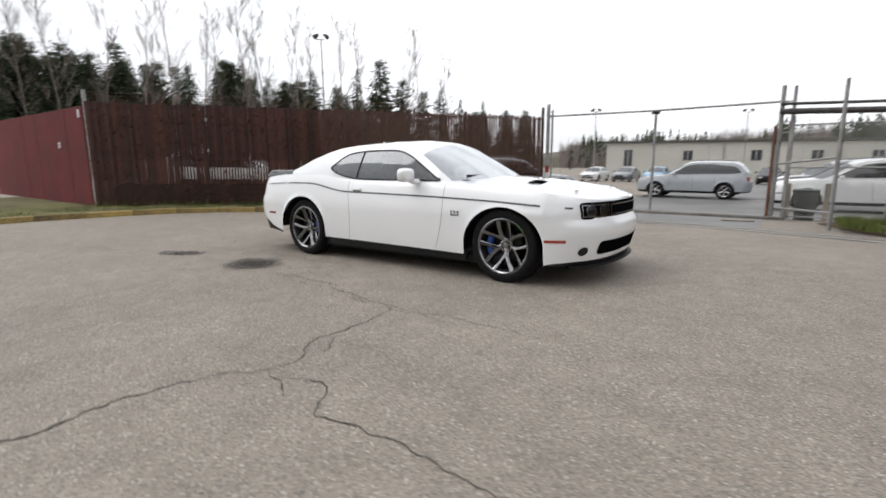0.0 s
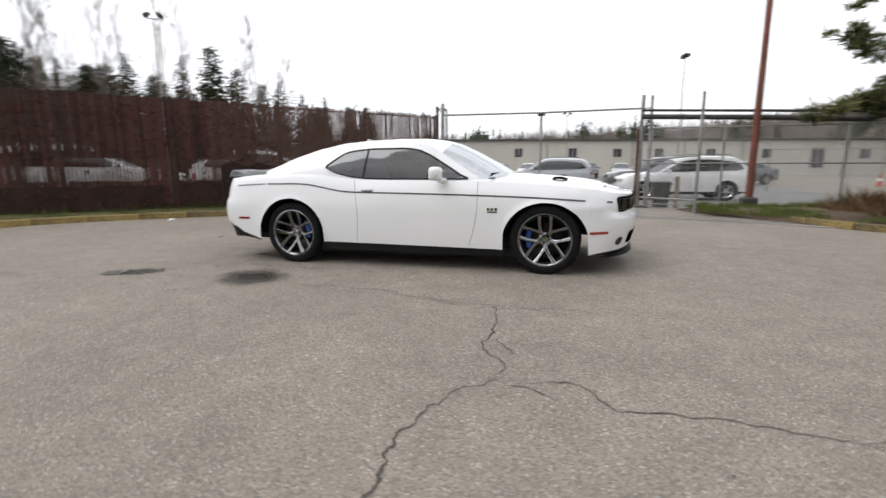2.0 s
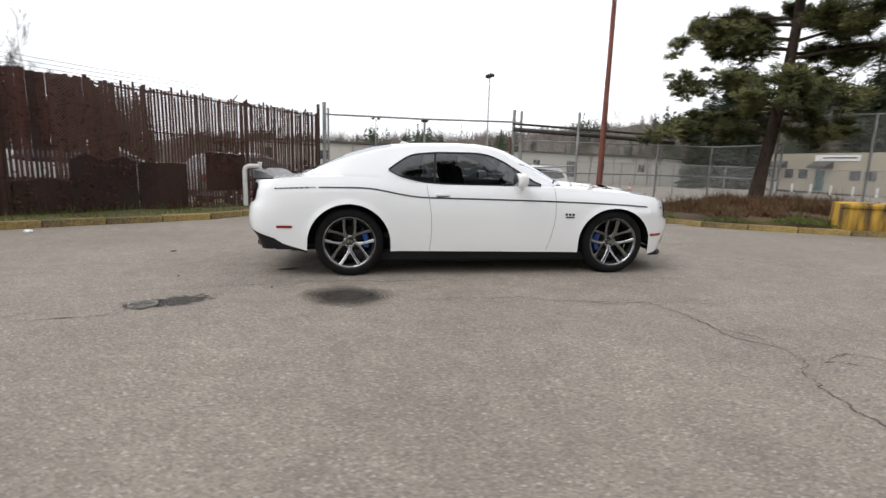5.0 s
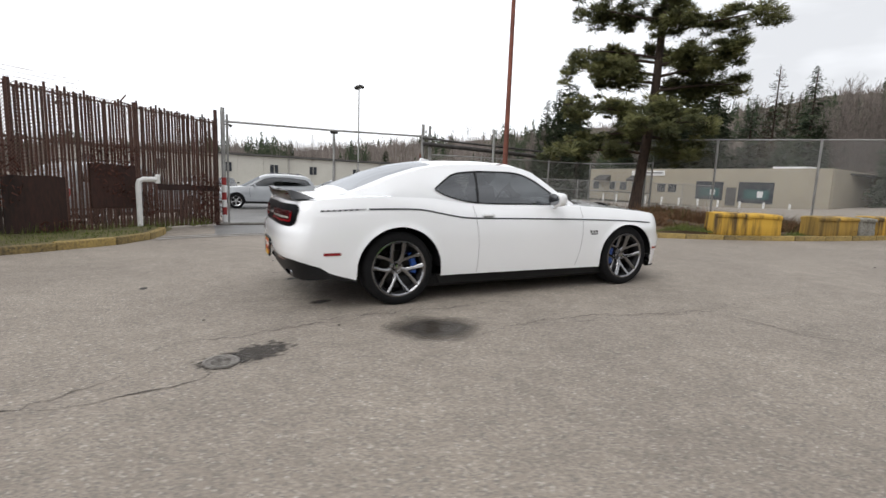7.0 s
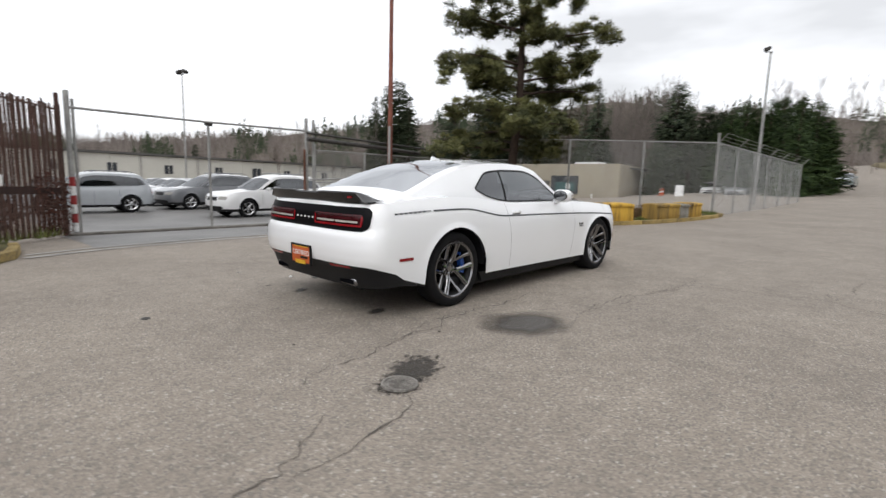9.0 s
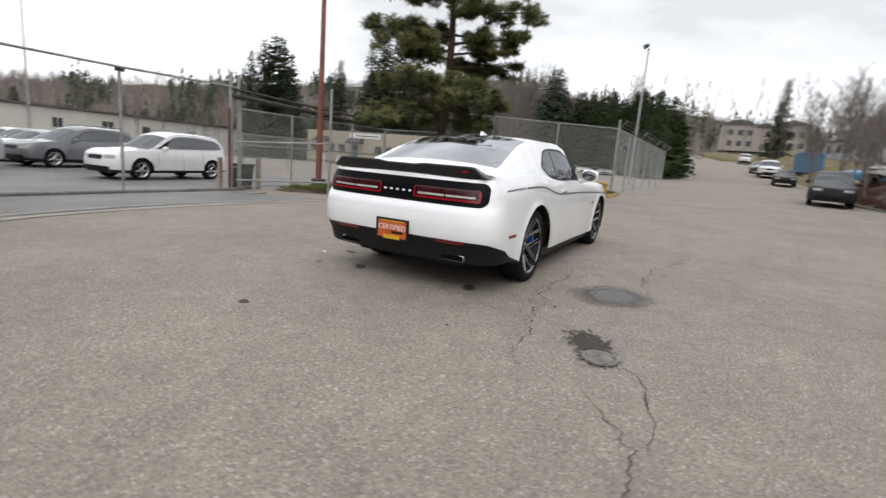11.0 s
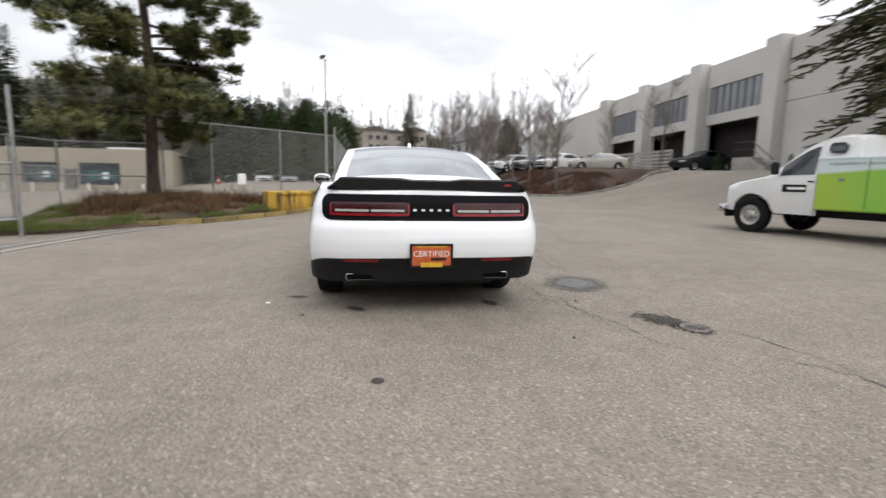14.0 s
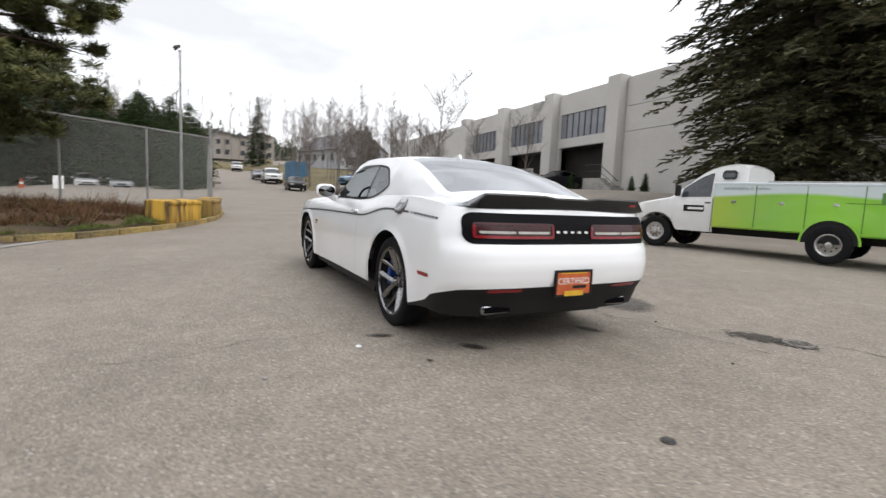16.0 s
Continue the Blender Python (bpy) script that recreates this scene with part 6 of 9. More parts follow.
# folding board and cone standing in the far lot
board = holder("folding_sign", "white folding board standing in the car lot", "sign")
for sg in (-1, 1):
    part("panel", boxed((0.03, 0.75, 1.15), (sg * 0.16, 0, 0.57), 0.01, Matrix.Rotation(radians(sg * -15), 3, "Y")), M_WHITEPAINT, board)
board.matrix_world = pose(40.0, 10.5, ground_height(40, 10.5), 0, 0, 12) @ Matrix.Diagonal((0.85, 0.85, 0.85, 1))
M_CONE = worn("orange_cone_plastic", (0.62, 0.12, 0.03), (0.45, 0.08, 0.02), 0.6, 0, 40, 4, 0.0)
for x, y in ((17.5, 28.0), (44.0, 13.5), (46.0, 14.0)):
    cone = holder("traffic_cone", "orange traffic cone with a white band", "cone", group="traffic cones")
    part("cone_body", lathe_bm([(0.15, 0.03), (0.03, 0.72), (0.0, 0.72)], 16, "z", (0, 0, 0)), M_CONE, cone, smooth=40)
    part("band", lathe_bm([(0.108, 0.30), (0.085, 0.44)], 16, "z", (0, 0, 0)), M_WHITEPAINT, cone, smooth=40)
    part("base", boxed((0.38, 0.38, 0.035), (0, 0, 0.018), 0.008), M_CONE, cone)
    cone.matrix_world = pose(x, y, ground_height(x, y))

# ---- buildings ----
M_TILT = worn("grey_tilt_up_concrete", (0.58, 0.56, 0.53), (0.48, 0.46, 0.435), 0.85, 0, 12, 0.25, 0.08)
M_LOUVRE = worn("louvred_window", (0.24, 0.25, 0.275), (0.17, 0.18, 0.20), 0.25, 0, 10, 0.8, 0.0, 0.4)
M_DARKWIN = worn("dark_window", (0.05, 0.055, 0.065), (0.03, 0.034, 0.04), 0.12, 0, 10, 0.8, 0.0, 0.5)
# near-black stands in for the shade inside the loading bays
M_DOCK = worn("dock_shade", (0.035, 0.028, 0.025), (0.02, 0.016, 0.015), 0.8, 0, 8, 0.6, 0.1)
M_WAREHOUSE = worn("white_metal_cladding", (0.56, 0.55, 0.50), (0.44, 0.43, 0.385), 0.6, 0, 9, 0.15, 0.05)
M_BEIGE = worn("beige_stucco", (0.40, 0.36, 0.28), (0.31, 0.275, 0.215), 0.9, 0, 14, 0.3, 0.1)
M_ROOF = worn("dark_roof", (0.10, 0.095, 0.09), (0.06, 0.058, 0.055), 0.8, 0, 10, 0.5, 0.1)
M_SIDING = worn("pale_grey_siding", (0.46, 0.47, 0.49), (0.38, 0.39, 0.41), 0.8, 0, 10, 0.4, 0.05, 0, (1, 1, 8))
M_TEAL = worn("teal_glass", (0.06, 0.14, 0.14), (0.03, 0.08, 0.08), 0.15, 0, 8, 0.8, 0, 0.5)


def tilt_up_building():
    b = holder("concrete_building", "long two-storey grey tilt-up concrete building", "building")
    y0 = -24.4
    g = 1.5
    cols = [21.2, 28.0, 34.8, 41.6]
    lean = lambda x, z: z - 0.030 * (x - 21.2)
    up = lambda x: lean(x, 9.55)

    def wall(name, x0, x1, z0, z1, y=y0, t=0.3, m=M_TILT):
        bm = bmesh.new()
        v = [bm.verts.new(p) for p in ((x0, y, lean(x0, z0)), (x1, y, lean(x1, z0)), (x1, y, lean(x1, z1)), (x0, y, lean(x0, z1)))]
        w = [bm.verts.new((q.co.x, q.co.y - t, q.co.z)) for q in v]
        bm.faces.new(v), bm.faces.new(w[::-1])
        for k in range(4):
            bm.faces.new((v[k], w[k], w[(k + 1) % 4], v[(k + 1) % 4]))
        bmesh.ops.recalc_face_normals(bm, faces=bm.faces)
        return part(name, bm, m, b)
    # plain stretch with panel joints
    for x0, x1 in ((20.6, 13.0), (12.96, 5.4), (5.36, -2.2), (-2.24, -10.0)):
        for z0, z1 in ((0.2, 5.85), (5.89, 7.55), (7.59, 9.5)):
            wall("wall_panel", x1, x0, z0, z1, y0)
    for x0, x1 in ((42.2, 49.0), (49.04, 56.0), (56.04, 64.0)):
        wall("wall_panel", x0, x1, 0.2, 9.3, y0)
    for x in (44.5, 47.0, 51.5):
        door = wall("door", x, x + 1.0, 2.4, 4.5, y0 + 0.04, 0.06, M_LOUVRE)
        part("door_frame", boxed((1.16, 0.04, 0.08), (x + 0.5, y0 + 0.03, lean(x, 4.56))), M_ROOF, door)
    for x in cols:
        wall("pier", x - 0.55, x + 0.55, 0.2, 9.68, y0 + 0.7, 1.0)
    for x0, x1 in zip(cols, cols[1:]):
        a, c = x0 + 0.62, x1 - 0.62
        wall("parapet", a, c, 7.95, 9.5)
        wall("spandrel", a, c, 5.35, 6.05)
        if x0 > 22:
            wall("plinth", a, c, 0.2, 2.5)
        for s0, s1, z0, z1 in ((a, a + 0.2, 6.05, 7.95), (c - 0.2, c, 6.05, 7.95), (a, a + 0.2, 2.5 if x0 > 22 else 1.9, 5.35), (c - 0.2, c, 2.5 if x0 > 22 else 1.9, 5.35)):
            wall("jamb", s0, s1, z0, z1)
        win = wall("window", a + 0.2, c - 0.2, 6.05, 7.95, y0 - 0.12, 0.05, M_LOUVRE)
        for k in range(1, 8):
            x = a + 0.2 + (c - a - 0.4) * k / 8
            part("mullion", boxed((0.06, 0.06, 1.9), (x, y0 - 0.10, lean(x, 7.0))), M_IRON, win)
        # back sheet and soffit carry the bay's shade in their colour
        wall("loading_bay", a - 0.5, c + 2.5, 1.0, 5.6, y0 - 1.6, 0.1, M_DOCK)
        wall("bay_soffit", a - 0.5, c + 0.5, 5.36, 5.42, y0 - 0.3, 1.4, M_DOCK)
    b.location = (-1.1, 0, 0.15)
    bm = bmesh.new()
    box(bm, (60, 14, 0.2), (19, y0 - 7.3, 9.0), 0.0, Matrix.Rotation(math.atan(0.03), 3, "Y"))
    part("roof", bm, M_ROOF, b)
    # canopy, steps and rail by the plain wall
    stair = holder("dock_stair", "concrete dock steps with a steel handrail", "steps")
    for k in range(6):
        part("step", boxed((0.3, 1.2, 0.2 + 0.18 * k), (18.6 + 0.3 * k, y0 + 0.75, 1.7 + 0.09 * k)), M_CONCRETE, stair)
    part("landing", boxed((1.6, 1.3, 1.25), (20.9, y0 + 0.72, 2.2)), M_CONCRETE, stair)
    pipe(stair, "handrail", [(18.5, y0 + 1.35, 2.6), (20.2, y0 + 1.35, 3.75), (21.6, y0 + 1.35, 3.75)], 0.03, M_IRON, 6)
    pipe(stair, "handrail", [(18.5, y0 + 1.35, 2.2), (20.2, y0 + 1.35, 3.3), (21.6, y0 + 1.35, 3.3)], 0.02, M_IRON, 6)
    # slatted screen wall beside the ramp
    scr = holder("screen_wall", "low pale slatted screen wall beside a ramp", "wall")
    for k in range(6):
        part("board", boxed((7.4, 0.05, 0.19), (29.3, -21.5, 2.15 + 0.26 * k), 0.01), M_CONCRETE, scr)
    for k in range(5):
        part("screen_post", boxed((0.16, 0.10, 2.1), (25.8 + 1.75 * k, -21.58, 2.5)), M_CONCRETE, scr)
    part("footing", boxed((7.4, 0.3, 0.5), (29.3, -21.58, 1.75)), M_CONCRETE, scr)
    return b


tilt_up_building()


def warehouse():
    b = holder("white_warehouse", "long low white metal-clad warehouse", "warehouse")
    y0 = 60.0
    for k in range(21):
        x = -17.2 + 2.95 * k
        part("cladding_panel", boxed((2.93, 0.2, 4.6), (x + 1.47, y0 + random.uniform(0, 0.02), 1.05 - 0.012 * (x + 17)), 0.01), M_WAREHOUSE, b)
    part("roof", boxed((62.6, 16, 0.22), (13.6, y0 + 7.6, 3.15), 0.0, Matrix.Rotation(radians(0.65), 3, "Y")), M_ROOF, b)
    part("gable_wall", boxed((0.2, 16, 4.4), (-17.2, y0 + 8, 1.0)), M_WAREHOUSE, b)
    part("gable_wall", boxed((0.2, 16, 4.0), (44.6, y0 + 8, 0.6)), M_WAREHOUSE, b)
    for x, w, h, z in ((-14.5, 1.0, 2.0, 1.5), (-7.6, 1.0, 1.1, 1.75), (-0.7, 1.0, 1.1, 1.7), (4.7, 0.95, 1.0, 1.65), (9.5, 0.9, 1.0, 1.6), (15.2, 0.9, 1.0, 1.5), (21.0, 0.9, 1.0, 1.45), (26.0, 1.2, 2.2, 0.9), (30.4, 0.9, 1.0, 1.3), (36.5, 0.9, 1.0, 1.25)):
        win = part("window", boxed((w, 0.06, h), (x, y0 - 0.13, z)), M_DARKWIN, b)
        part("window_frame", boxed((0.06, 0.08, h), (x, y0 - 0.14, z)), M_WAREHOUSE, win)
    for x in (-3.9, 6.5, 12.3, 18.5):
        part("downpipe", boxed((0.16, 0.12, 4.2), (x, y0 - 0.15, 0.9)), M_CONCRETE, b)
    return b


warehouse()


def office():
    b = holder("beige_office", "low flat-roofed beige stucco office building", "building")
    x0 = 42.0
    top = lambda y: 3.25 - 0.0 * y
    part("front_wall", boxed((0.3, 27.5, 3.75), (x0, 30.5, 1.35), 0.02), M_BEIGE, b)
    bm = bmesh.new()
    box(bm, (20.5, 0.3, 3.75), (x0 + 10.2, 16.9 + 2.3, 1.35), 0.02, Matrix.Rotation(radians(13), 3, "Z"))
    part("side_wall", bm, M_BEIGE, b)
    part("roof", boxed((20, 27.5, 0.15), (x0 + 10, 31.5, 2.95)), M_ROOF, b)
    for y, w, h, z in ((27.3, 2.9, 1.75, 1.1), (22.7, 3.2, 1.9, 1.05)):
        win = part("shop_window", boxed((0.1, w, h), (x0 - 0.15, y, z)), M_DARKWIN, b)
        part("pane", boxed((0.04, w * 0.72, h * 0.45), (x0 - 0.22, y - 0.1, z - 0.15)), M_TEAL, win)
        part("pane", boxed((0.03, 0.5, h * 0.3), (x0 - 0.25, y - w * 0.15, z - 0.15)), M_WHITEPAINT, win)
    part("door", boxed((0.1, 1.0, 1.7), (x0 - 0.15, 25.0, 0.6)), M_ROOF, b)
    part("door", boxed((0.1, 1.1, 2.1), (x0 - 0.15, 36.5, 0.7)), M_TEAL, b, "teal glazed door")
    for y in (38.5, 40.2, 43.0, 33.0, 31.6):
        part("window", boxed((0.1, 1.0, 0.9), (x0 - 0.15, y, 1.2)), M_DARKWIN, b)
    for y in (36.3, 41.6):
        bm = bmesh.new()
        prism(bm, [(0, 0), (-0.9, -0.5), (-0.9, -0.7), (0, -0.7)], 2.0)
        aw = part("awning", bm, M_ROOF, b, "dark door awning")
        aw.matrix_world = pose(x0 - 0.16, y - 1.0, 2.5)
    for k in range(11):
        post = holder("bollard", "short white bollard before the office", "bollard", group="bollards")
        part("post", tube(bmesh.new(), [(x0 - 2.2, 18.5 + 2.1 * k, -1.2), (x0 - 2.2, 18.5 + 2.1 * k, 0.25)], 0.09, 8), M_WHITEPAINT, post, smooth=40)
        part("cap", tube(bmesh.new(), [(x0 - 2.2, 18.5 + 2.1 * k, 0.25), (x0 - 2.2, 18.5 + 2.1 * k, 0.29)], [0.09, 0.05], 8), M_CONCRETE, post, smooth=40)
    board = part("name_board", boxed((0.08, 4.6, 0.55), (x0 - 0.2, 35.0, 2.75), 0.02), M_WHITEPAINT, b, "white name board")
    part("board_bar", boxed((0.02, 3.4, 0.12), (x0 - 0.25, 34.7, 2.78)), M_STRIPE, board)
    part("roof_unit", boxed((1.5, 3.0, 0.5), (x0 + 4, 22.0, 3.3), 0.05), M_WHITEPAINT, b)
    return b


office()


# tan walls made paler and greyer to paint in the distance haze
M_APART = worn("hazed_tan_stucco", (0.36, 0.325, 0.29), (0.28, 0.25, 0.22), 0.9, 0, 8, 0.2, 0.05)


def apartments():
    b = holder("apartment_block", "distant tan three-storey apartment block on a hill", "building")
    for k, (y, w, h) in enumerate(((-5.5, 8, 6.6), (-11.5, 4, 6.0), (-17.0, 7, 6.8))):
        body = part("wing", boxed((10, w, h), (148, y, 8.6 + h / 2), 0.05), M_APART, b)
        bm = bmesh.new()
        prism(bm, [(-w / 2 - 0.4, 0), (0, 1.3), (w / 2 + 0.4, 0)], 10.6)
        r = part("roof", bm, M_ROOF, b)
        r.matrix_world = pose(153.3, y, 8.6 + h, 0, 0, 90)
        for i in range(2):
            for j in range(int(w / 2.2)):
                part("window", boxed((0.1, 1.1, 1.3), (142.95, y - w / 2 + 1.3 + 2.15 * j, 10.5 + 2.7 * i)), M_DARKWIN, body)
    return b


apartments()


def gable_house(x, y, turn, w, d, h, mat, label):
    b = holder("gabled_building", label, "building")
    g = ground_height(x, y)
    part("wall", boxed((w, d, h), (0, 0, h / 2), 0.03), mat, b)
    for sg in (-1, 1):
        bm = bmesh.new()
        prism(bm, [(-d / 2, h), (0, h + d * 0.32), (d / 2, h)], 0.2)
        ob = part("gable", bm, mat, b)
        ob.matrix_local = pose(sg * (w / 2 - 0.1) + (0.1 if sg > 0 else -0.1) * 0 + 0.1, 0, 0, 0, 0, 90)
        bm = bmesh.new()
        box(bm, (w + 0.6, d * 0.62, 0.15), (0, sg * d * 0.265, h + d * 0.155), 0.0, Matrix.Rotation(-sg * math.atan(0.64), 3, "X"))
        part("roof_slope", bm, M_ROOFGREY, b)
    for k in range(int(w / 3)):
        part("window", boxed((0.9, 0.08, 1.1), (-w / 2 + 1.6 + 3 * k, d / 2 + 0.02, h * 0.6)), M_DARKWIN, b)
    part("window", boxed((0.08, 0.9, 1.1), (-w / 2 - 0.02, 0, h * 0.95)), M_DARKWIN, b)
    part("window", boxed((0.08, 1.6, 1.4), (-w / 2 - 0.02, d * 0.25, h * 0.45)), M_DARKWIN, b)
    b.matrix_world = pose(x, y, g - 0.3, 0, 0, turn)
    return b


M_ROOFGREY = worn("grey_shingle", (0.20, 0.20, 0.21), (0.13, 0.13, 0.14), 0.85, 0, 14, 1, 0.1)
gable_house(84.0, -23.0, 14, 15, 10, 3.3, M_SIDING, "pale grey gabled workshop beyond bare trees")
box_ob = holder("storage_container", "blue storage container beside the road", "container")
part("shell", boxed((5.0, 2.3, 2.3), (66.0, -11.6, ground_height(66, -11.6) + 1.15), 0.04), worn("blue_container", (0.08, 0.20, 0.32), (0.05, 0.13, 0.22), 0.6, 0, 8, 0.6, 0.1), box_ob)

# raised mulch bank below the upper car park
bank = [(27.0, -8.7), (23.5, -9.3), (20.6, -10.6), (19.2, -13.0), (20.4, -17.2), (22.5, -19.0), (30.0, -18.2), (40.0, -16.0), (44.0, -12.0), (38.0, -9.3)]
bed("mulch_bank", bank, M_MULCH, "red-brown mulch bank with leaf litter", 0.16, [], "mulch")
kerb("kerb_bank", bank[8:] + bank[:6], "grey concrete kerb round a mulch bank", "kerbs", M_GREYBLOCK)
M_DRYGRASS = worn("dry_yellow_grass", (0.20, 0.165, 0.075), (0.095, 0.075, 0.042), 0.95, 0, 10, 0.5, 0.8)
bed("grass_bank", [(98, -2.5), (96, -7), (98, -12.5), (128, -16), (130, 2)], M_DRYGRASS, "yellowing grass bank at the head of the road", 0.5, [], "grass")
bed("verge_hill", [(47, -9.4), (46, -20), (50, -34), (96, -34), (96, -10.5)], M_DRYGRASS, "rough yellow grass beside the road", 0.15, [], "grass")
bed("verge_road", [(56, 2.6), (58, 11), (70, 13), (100, 14), (100, 3.0)], M_SOIL, "brown leaf-strewn verge along a fence", 0.12, [], "soil")

# ---- trees and undergrowth ----
M_NEEDLE = leafy("pine_needles", (0.036, 0.042, 0.015), (0.172, 0.170, 0.062))
M_SPRUCE = leafy("spruce_needles", (0.026, 0.030, 0.016), (0.130, 0.122, 0.062))
M_FAR = leafy("conifer_needles", (0.022, 0.034, 0.020), (0.085, 0.105, 0.058))
M_FARPALE = leafy("pale_conifer", (0.06, 0.05, 0.036), (0.13, 0.10, 0.07))
# twig tones lightened so the colour itself holds the distance haze
M_TWIG = leafy("hazed_bare_twigs", (0.15, 0.125, 0.11), (0.33, 0.29, 0.265), 0.9)
M_HEDGE = leafy("hedge_leaves", (0.018, 0.036, 0.012), (0.065, 0.10, 0.030))
M_BRUSH = leafy("dry_brush", (0.055, 0.032, 0.019), (0.24, 0.135, 0.072), 0.9)
M_BRAMBLE = leafy("bramble_leaves", (0.035, 0.040, 0.014), (0.15, 0.145, 0.055), 0.85)
M_REDBRUSH = leafy("red_brush", (0.05, 0.024, 0.016), (0.16, 0.085, 0.055), 0.9)
M_BLADE = leafy("grass_blades", (0.055, 0.085, 0.018), (0.18, 0.20, 0.06), 0.9)


def tuft(bm, rng, c, r, n, size):
    """A shaggy clump of needles springing from one knot, fuller above than below."""
    knot = bm.verts.new(c - Vector((0, 0, 0.10 * r)))
    for _ in range(n):
        a, q = rng.uniform(0, 2 * math.pi), rng.random() ** 0.6
        p = c + Vector((math.cos(a) * r * q, math.sin(a) * r * q, rng.gauss(0.02, 0.30) * r))
        t = Vector((math.cos(a) * 0.8 + rng.gauss(0, 0.5), math.sin(a) * 0.8 + rng.gauss(0, 0.5), rng.gauss(0.35, 0.55))).normalized() * size * rng.uniform(0.6, 1.3)
        w = t.orthogonal().normalized() * size * 0.14
        bm.faces.new([knot, bm.verts.new(p - w), bm.verts.new(p + t), bm.verts.new(p + w)])


def pine_limb(tree, crown, rng, spine, z, deg, L, slope, low, f):
    """One bough that carries flat, ragged pads of needles on its outer part."""
    a = radians(deg)
    way = Vector((math.cos(a), math.sin(a), 0))
    side = Vector((-way.y, way.x, 0))
    bend = rng.uniform(-0.2, 0.2)
    sag = 0.16 if low else 0.10
    place = lambda t: spine(z) + way * (L * t) + side * (bend * L * t * t) + Vector((0, 0, L * (slope * t - sag * t * t)))
    part("limb", tube(bmesh.new(), [place(t) for t in (0, 0.3, 0.65, 1.0)], [0.06 * (1 - 0.5 * f), 0.042 * (1 - 0.5 * f), 0.026, 0.010], 6), M_BARK, tree)
    first = 0.22 if low else 0.34
    count = int((27 if low else 42) * max(0.6, L / 2.4))
    knots = [(first + (1.05 - first) * (j + rng.random()) / 6, rng.uniform(-1, 1)) for j in range(6)]
    for k in range(count):
        t, off = knots[k % 6]
        t = clamp(t + rng.gauss(0, 0.055), first * 0.8, 1.1)
        wide = (0.42 if low else 0.40) * L * math.sin(math.pi * clamp((t - first) / (1.15 - first), 0.12, 1)) ** 0.7
        off += rng.gauss(0, 0.16)
        q = place(t) + side * (off * wide) + Vector((0, 0, rng.gauss(0.03, 0.14) - 0.10 * abs(off)))
        tuft(crown, rng, q, rng.uniform(0.12, 0.30), 95 if low else 105, 0.105)
        if k % 3 == 0:
            tube(crown, [place(t - 0.08), q], [0.012, 0.006], 3, False)


def pine_tree(x, y, h, seed):
    rng = random.Random(seed)
    tree = holder("pine_tree", "tall open-crowned pine with a leaning dark trunk", "tree")
    z0 = 0.35
    spine = lambda z: Vector((x + 0.18 * z - 0.004 * z * z + 0.05 * math.sin(z * 0.7), y + 0.07 * z + 0.06 * math.sin(z * 0.8 + 1), z0 + z))
    part("trunk", tube(bmesh.new(), [spine(h * k / 14) - Vector((0, 0, 0.3 if k == 0 else 0)) for k in range(15)], [0.155 * (1 - 0.8 * k / 14) + 0.02 + (0.05 if k == 0 else 0) for k in range(15)], 12), M_BARK, tree, smooth=60)
    crown = bmesh.new()
    # thick skirt of low boughs
    z, deg = 1.95, 23.0
    while z < 3.75:
        deg += 137 + rng.uniform(-28, 28)
        lean = math.cos(radians(deg - 166))
        L = (2.62 + 0.72 * lean) * rng.uniform(0.72, 1.10) * (1.0 if z < 3.2 else 0.78)
        pine_limb(tree, crown, rng, spine, z, deg, L, rng.uniform(-0.12, 0.24), True, 0.1)
        z += rng.uniform(0.10, 0.17)
    # tiers of single boughs with sky between them
    for z, deg, L, slope in ((3.95, -54, 2.3, 0.16), (4.1, 10, 1.7, 0.10), (4.2, 150, 1.8, 0.12), (4.4, -75, 1.8, 0.12), (4.45, 172, 2.6, 0.10), (4.75, -88, 2.55, 0.14), (4.85, 114, 2.75, 0.26), (5.0, 140, 2.0, 0.20), (5.1, -34, 1.4, 0.05), (5.3, 60, 2.2, 0.15), (5.6, -115, 1.8, 0.22), (5.75, -52, 2.85, 0.20),
                            (6.1, 152, 2.3, 0.28), (6.25, 116, 2.2, 0.26), (6.5, 225, 1.5, 0.22), (6.75, 25, 2.0, 0.2), (6.9, -70, 2.1, 0.28), (7.2, 175, 1.9, 0.34), (7.35, 110, 1.9, 0.32), (7.8, -35, 2.0, 0.28)):
        pine_limb(tree, crown, rng, spine, z, deg, 1.06 * L, slope, False, (z - 1.95) / (h - 1.95))
    z = 8.1
    while z < h:
        deg += 137 + rng.uniform(-28, 28)
        f = (z - 1.95) / (h - 1.95)
        pine_limb(tree, crown, rng, spine, z, deg, 2.6 * (1 - 0.6 * f) * rng.choice((0.7, 1.0, 1.25)), rng.uniform(0.1, 0.42), False, f)
        z += rng.choice((0.14, 0.18, 0.4))
    for k in range(6):
        tuft(crown, rng, spine(h) + Vector((rng.uniform(-0.4, 0.4), rng.uniform(-0.4, 0.4), rng.uniform(-0.5, 0.2))), 0.35, 90, 0.16)
    part("crown", crown, M_NEEDLE, tree, "olive green needle crown")
    return tree


pine_tree(9.38, 6.33, 11.5, 12)


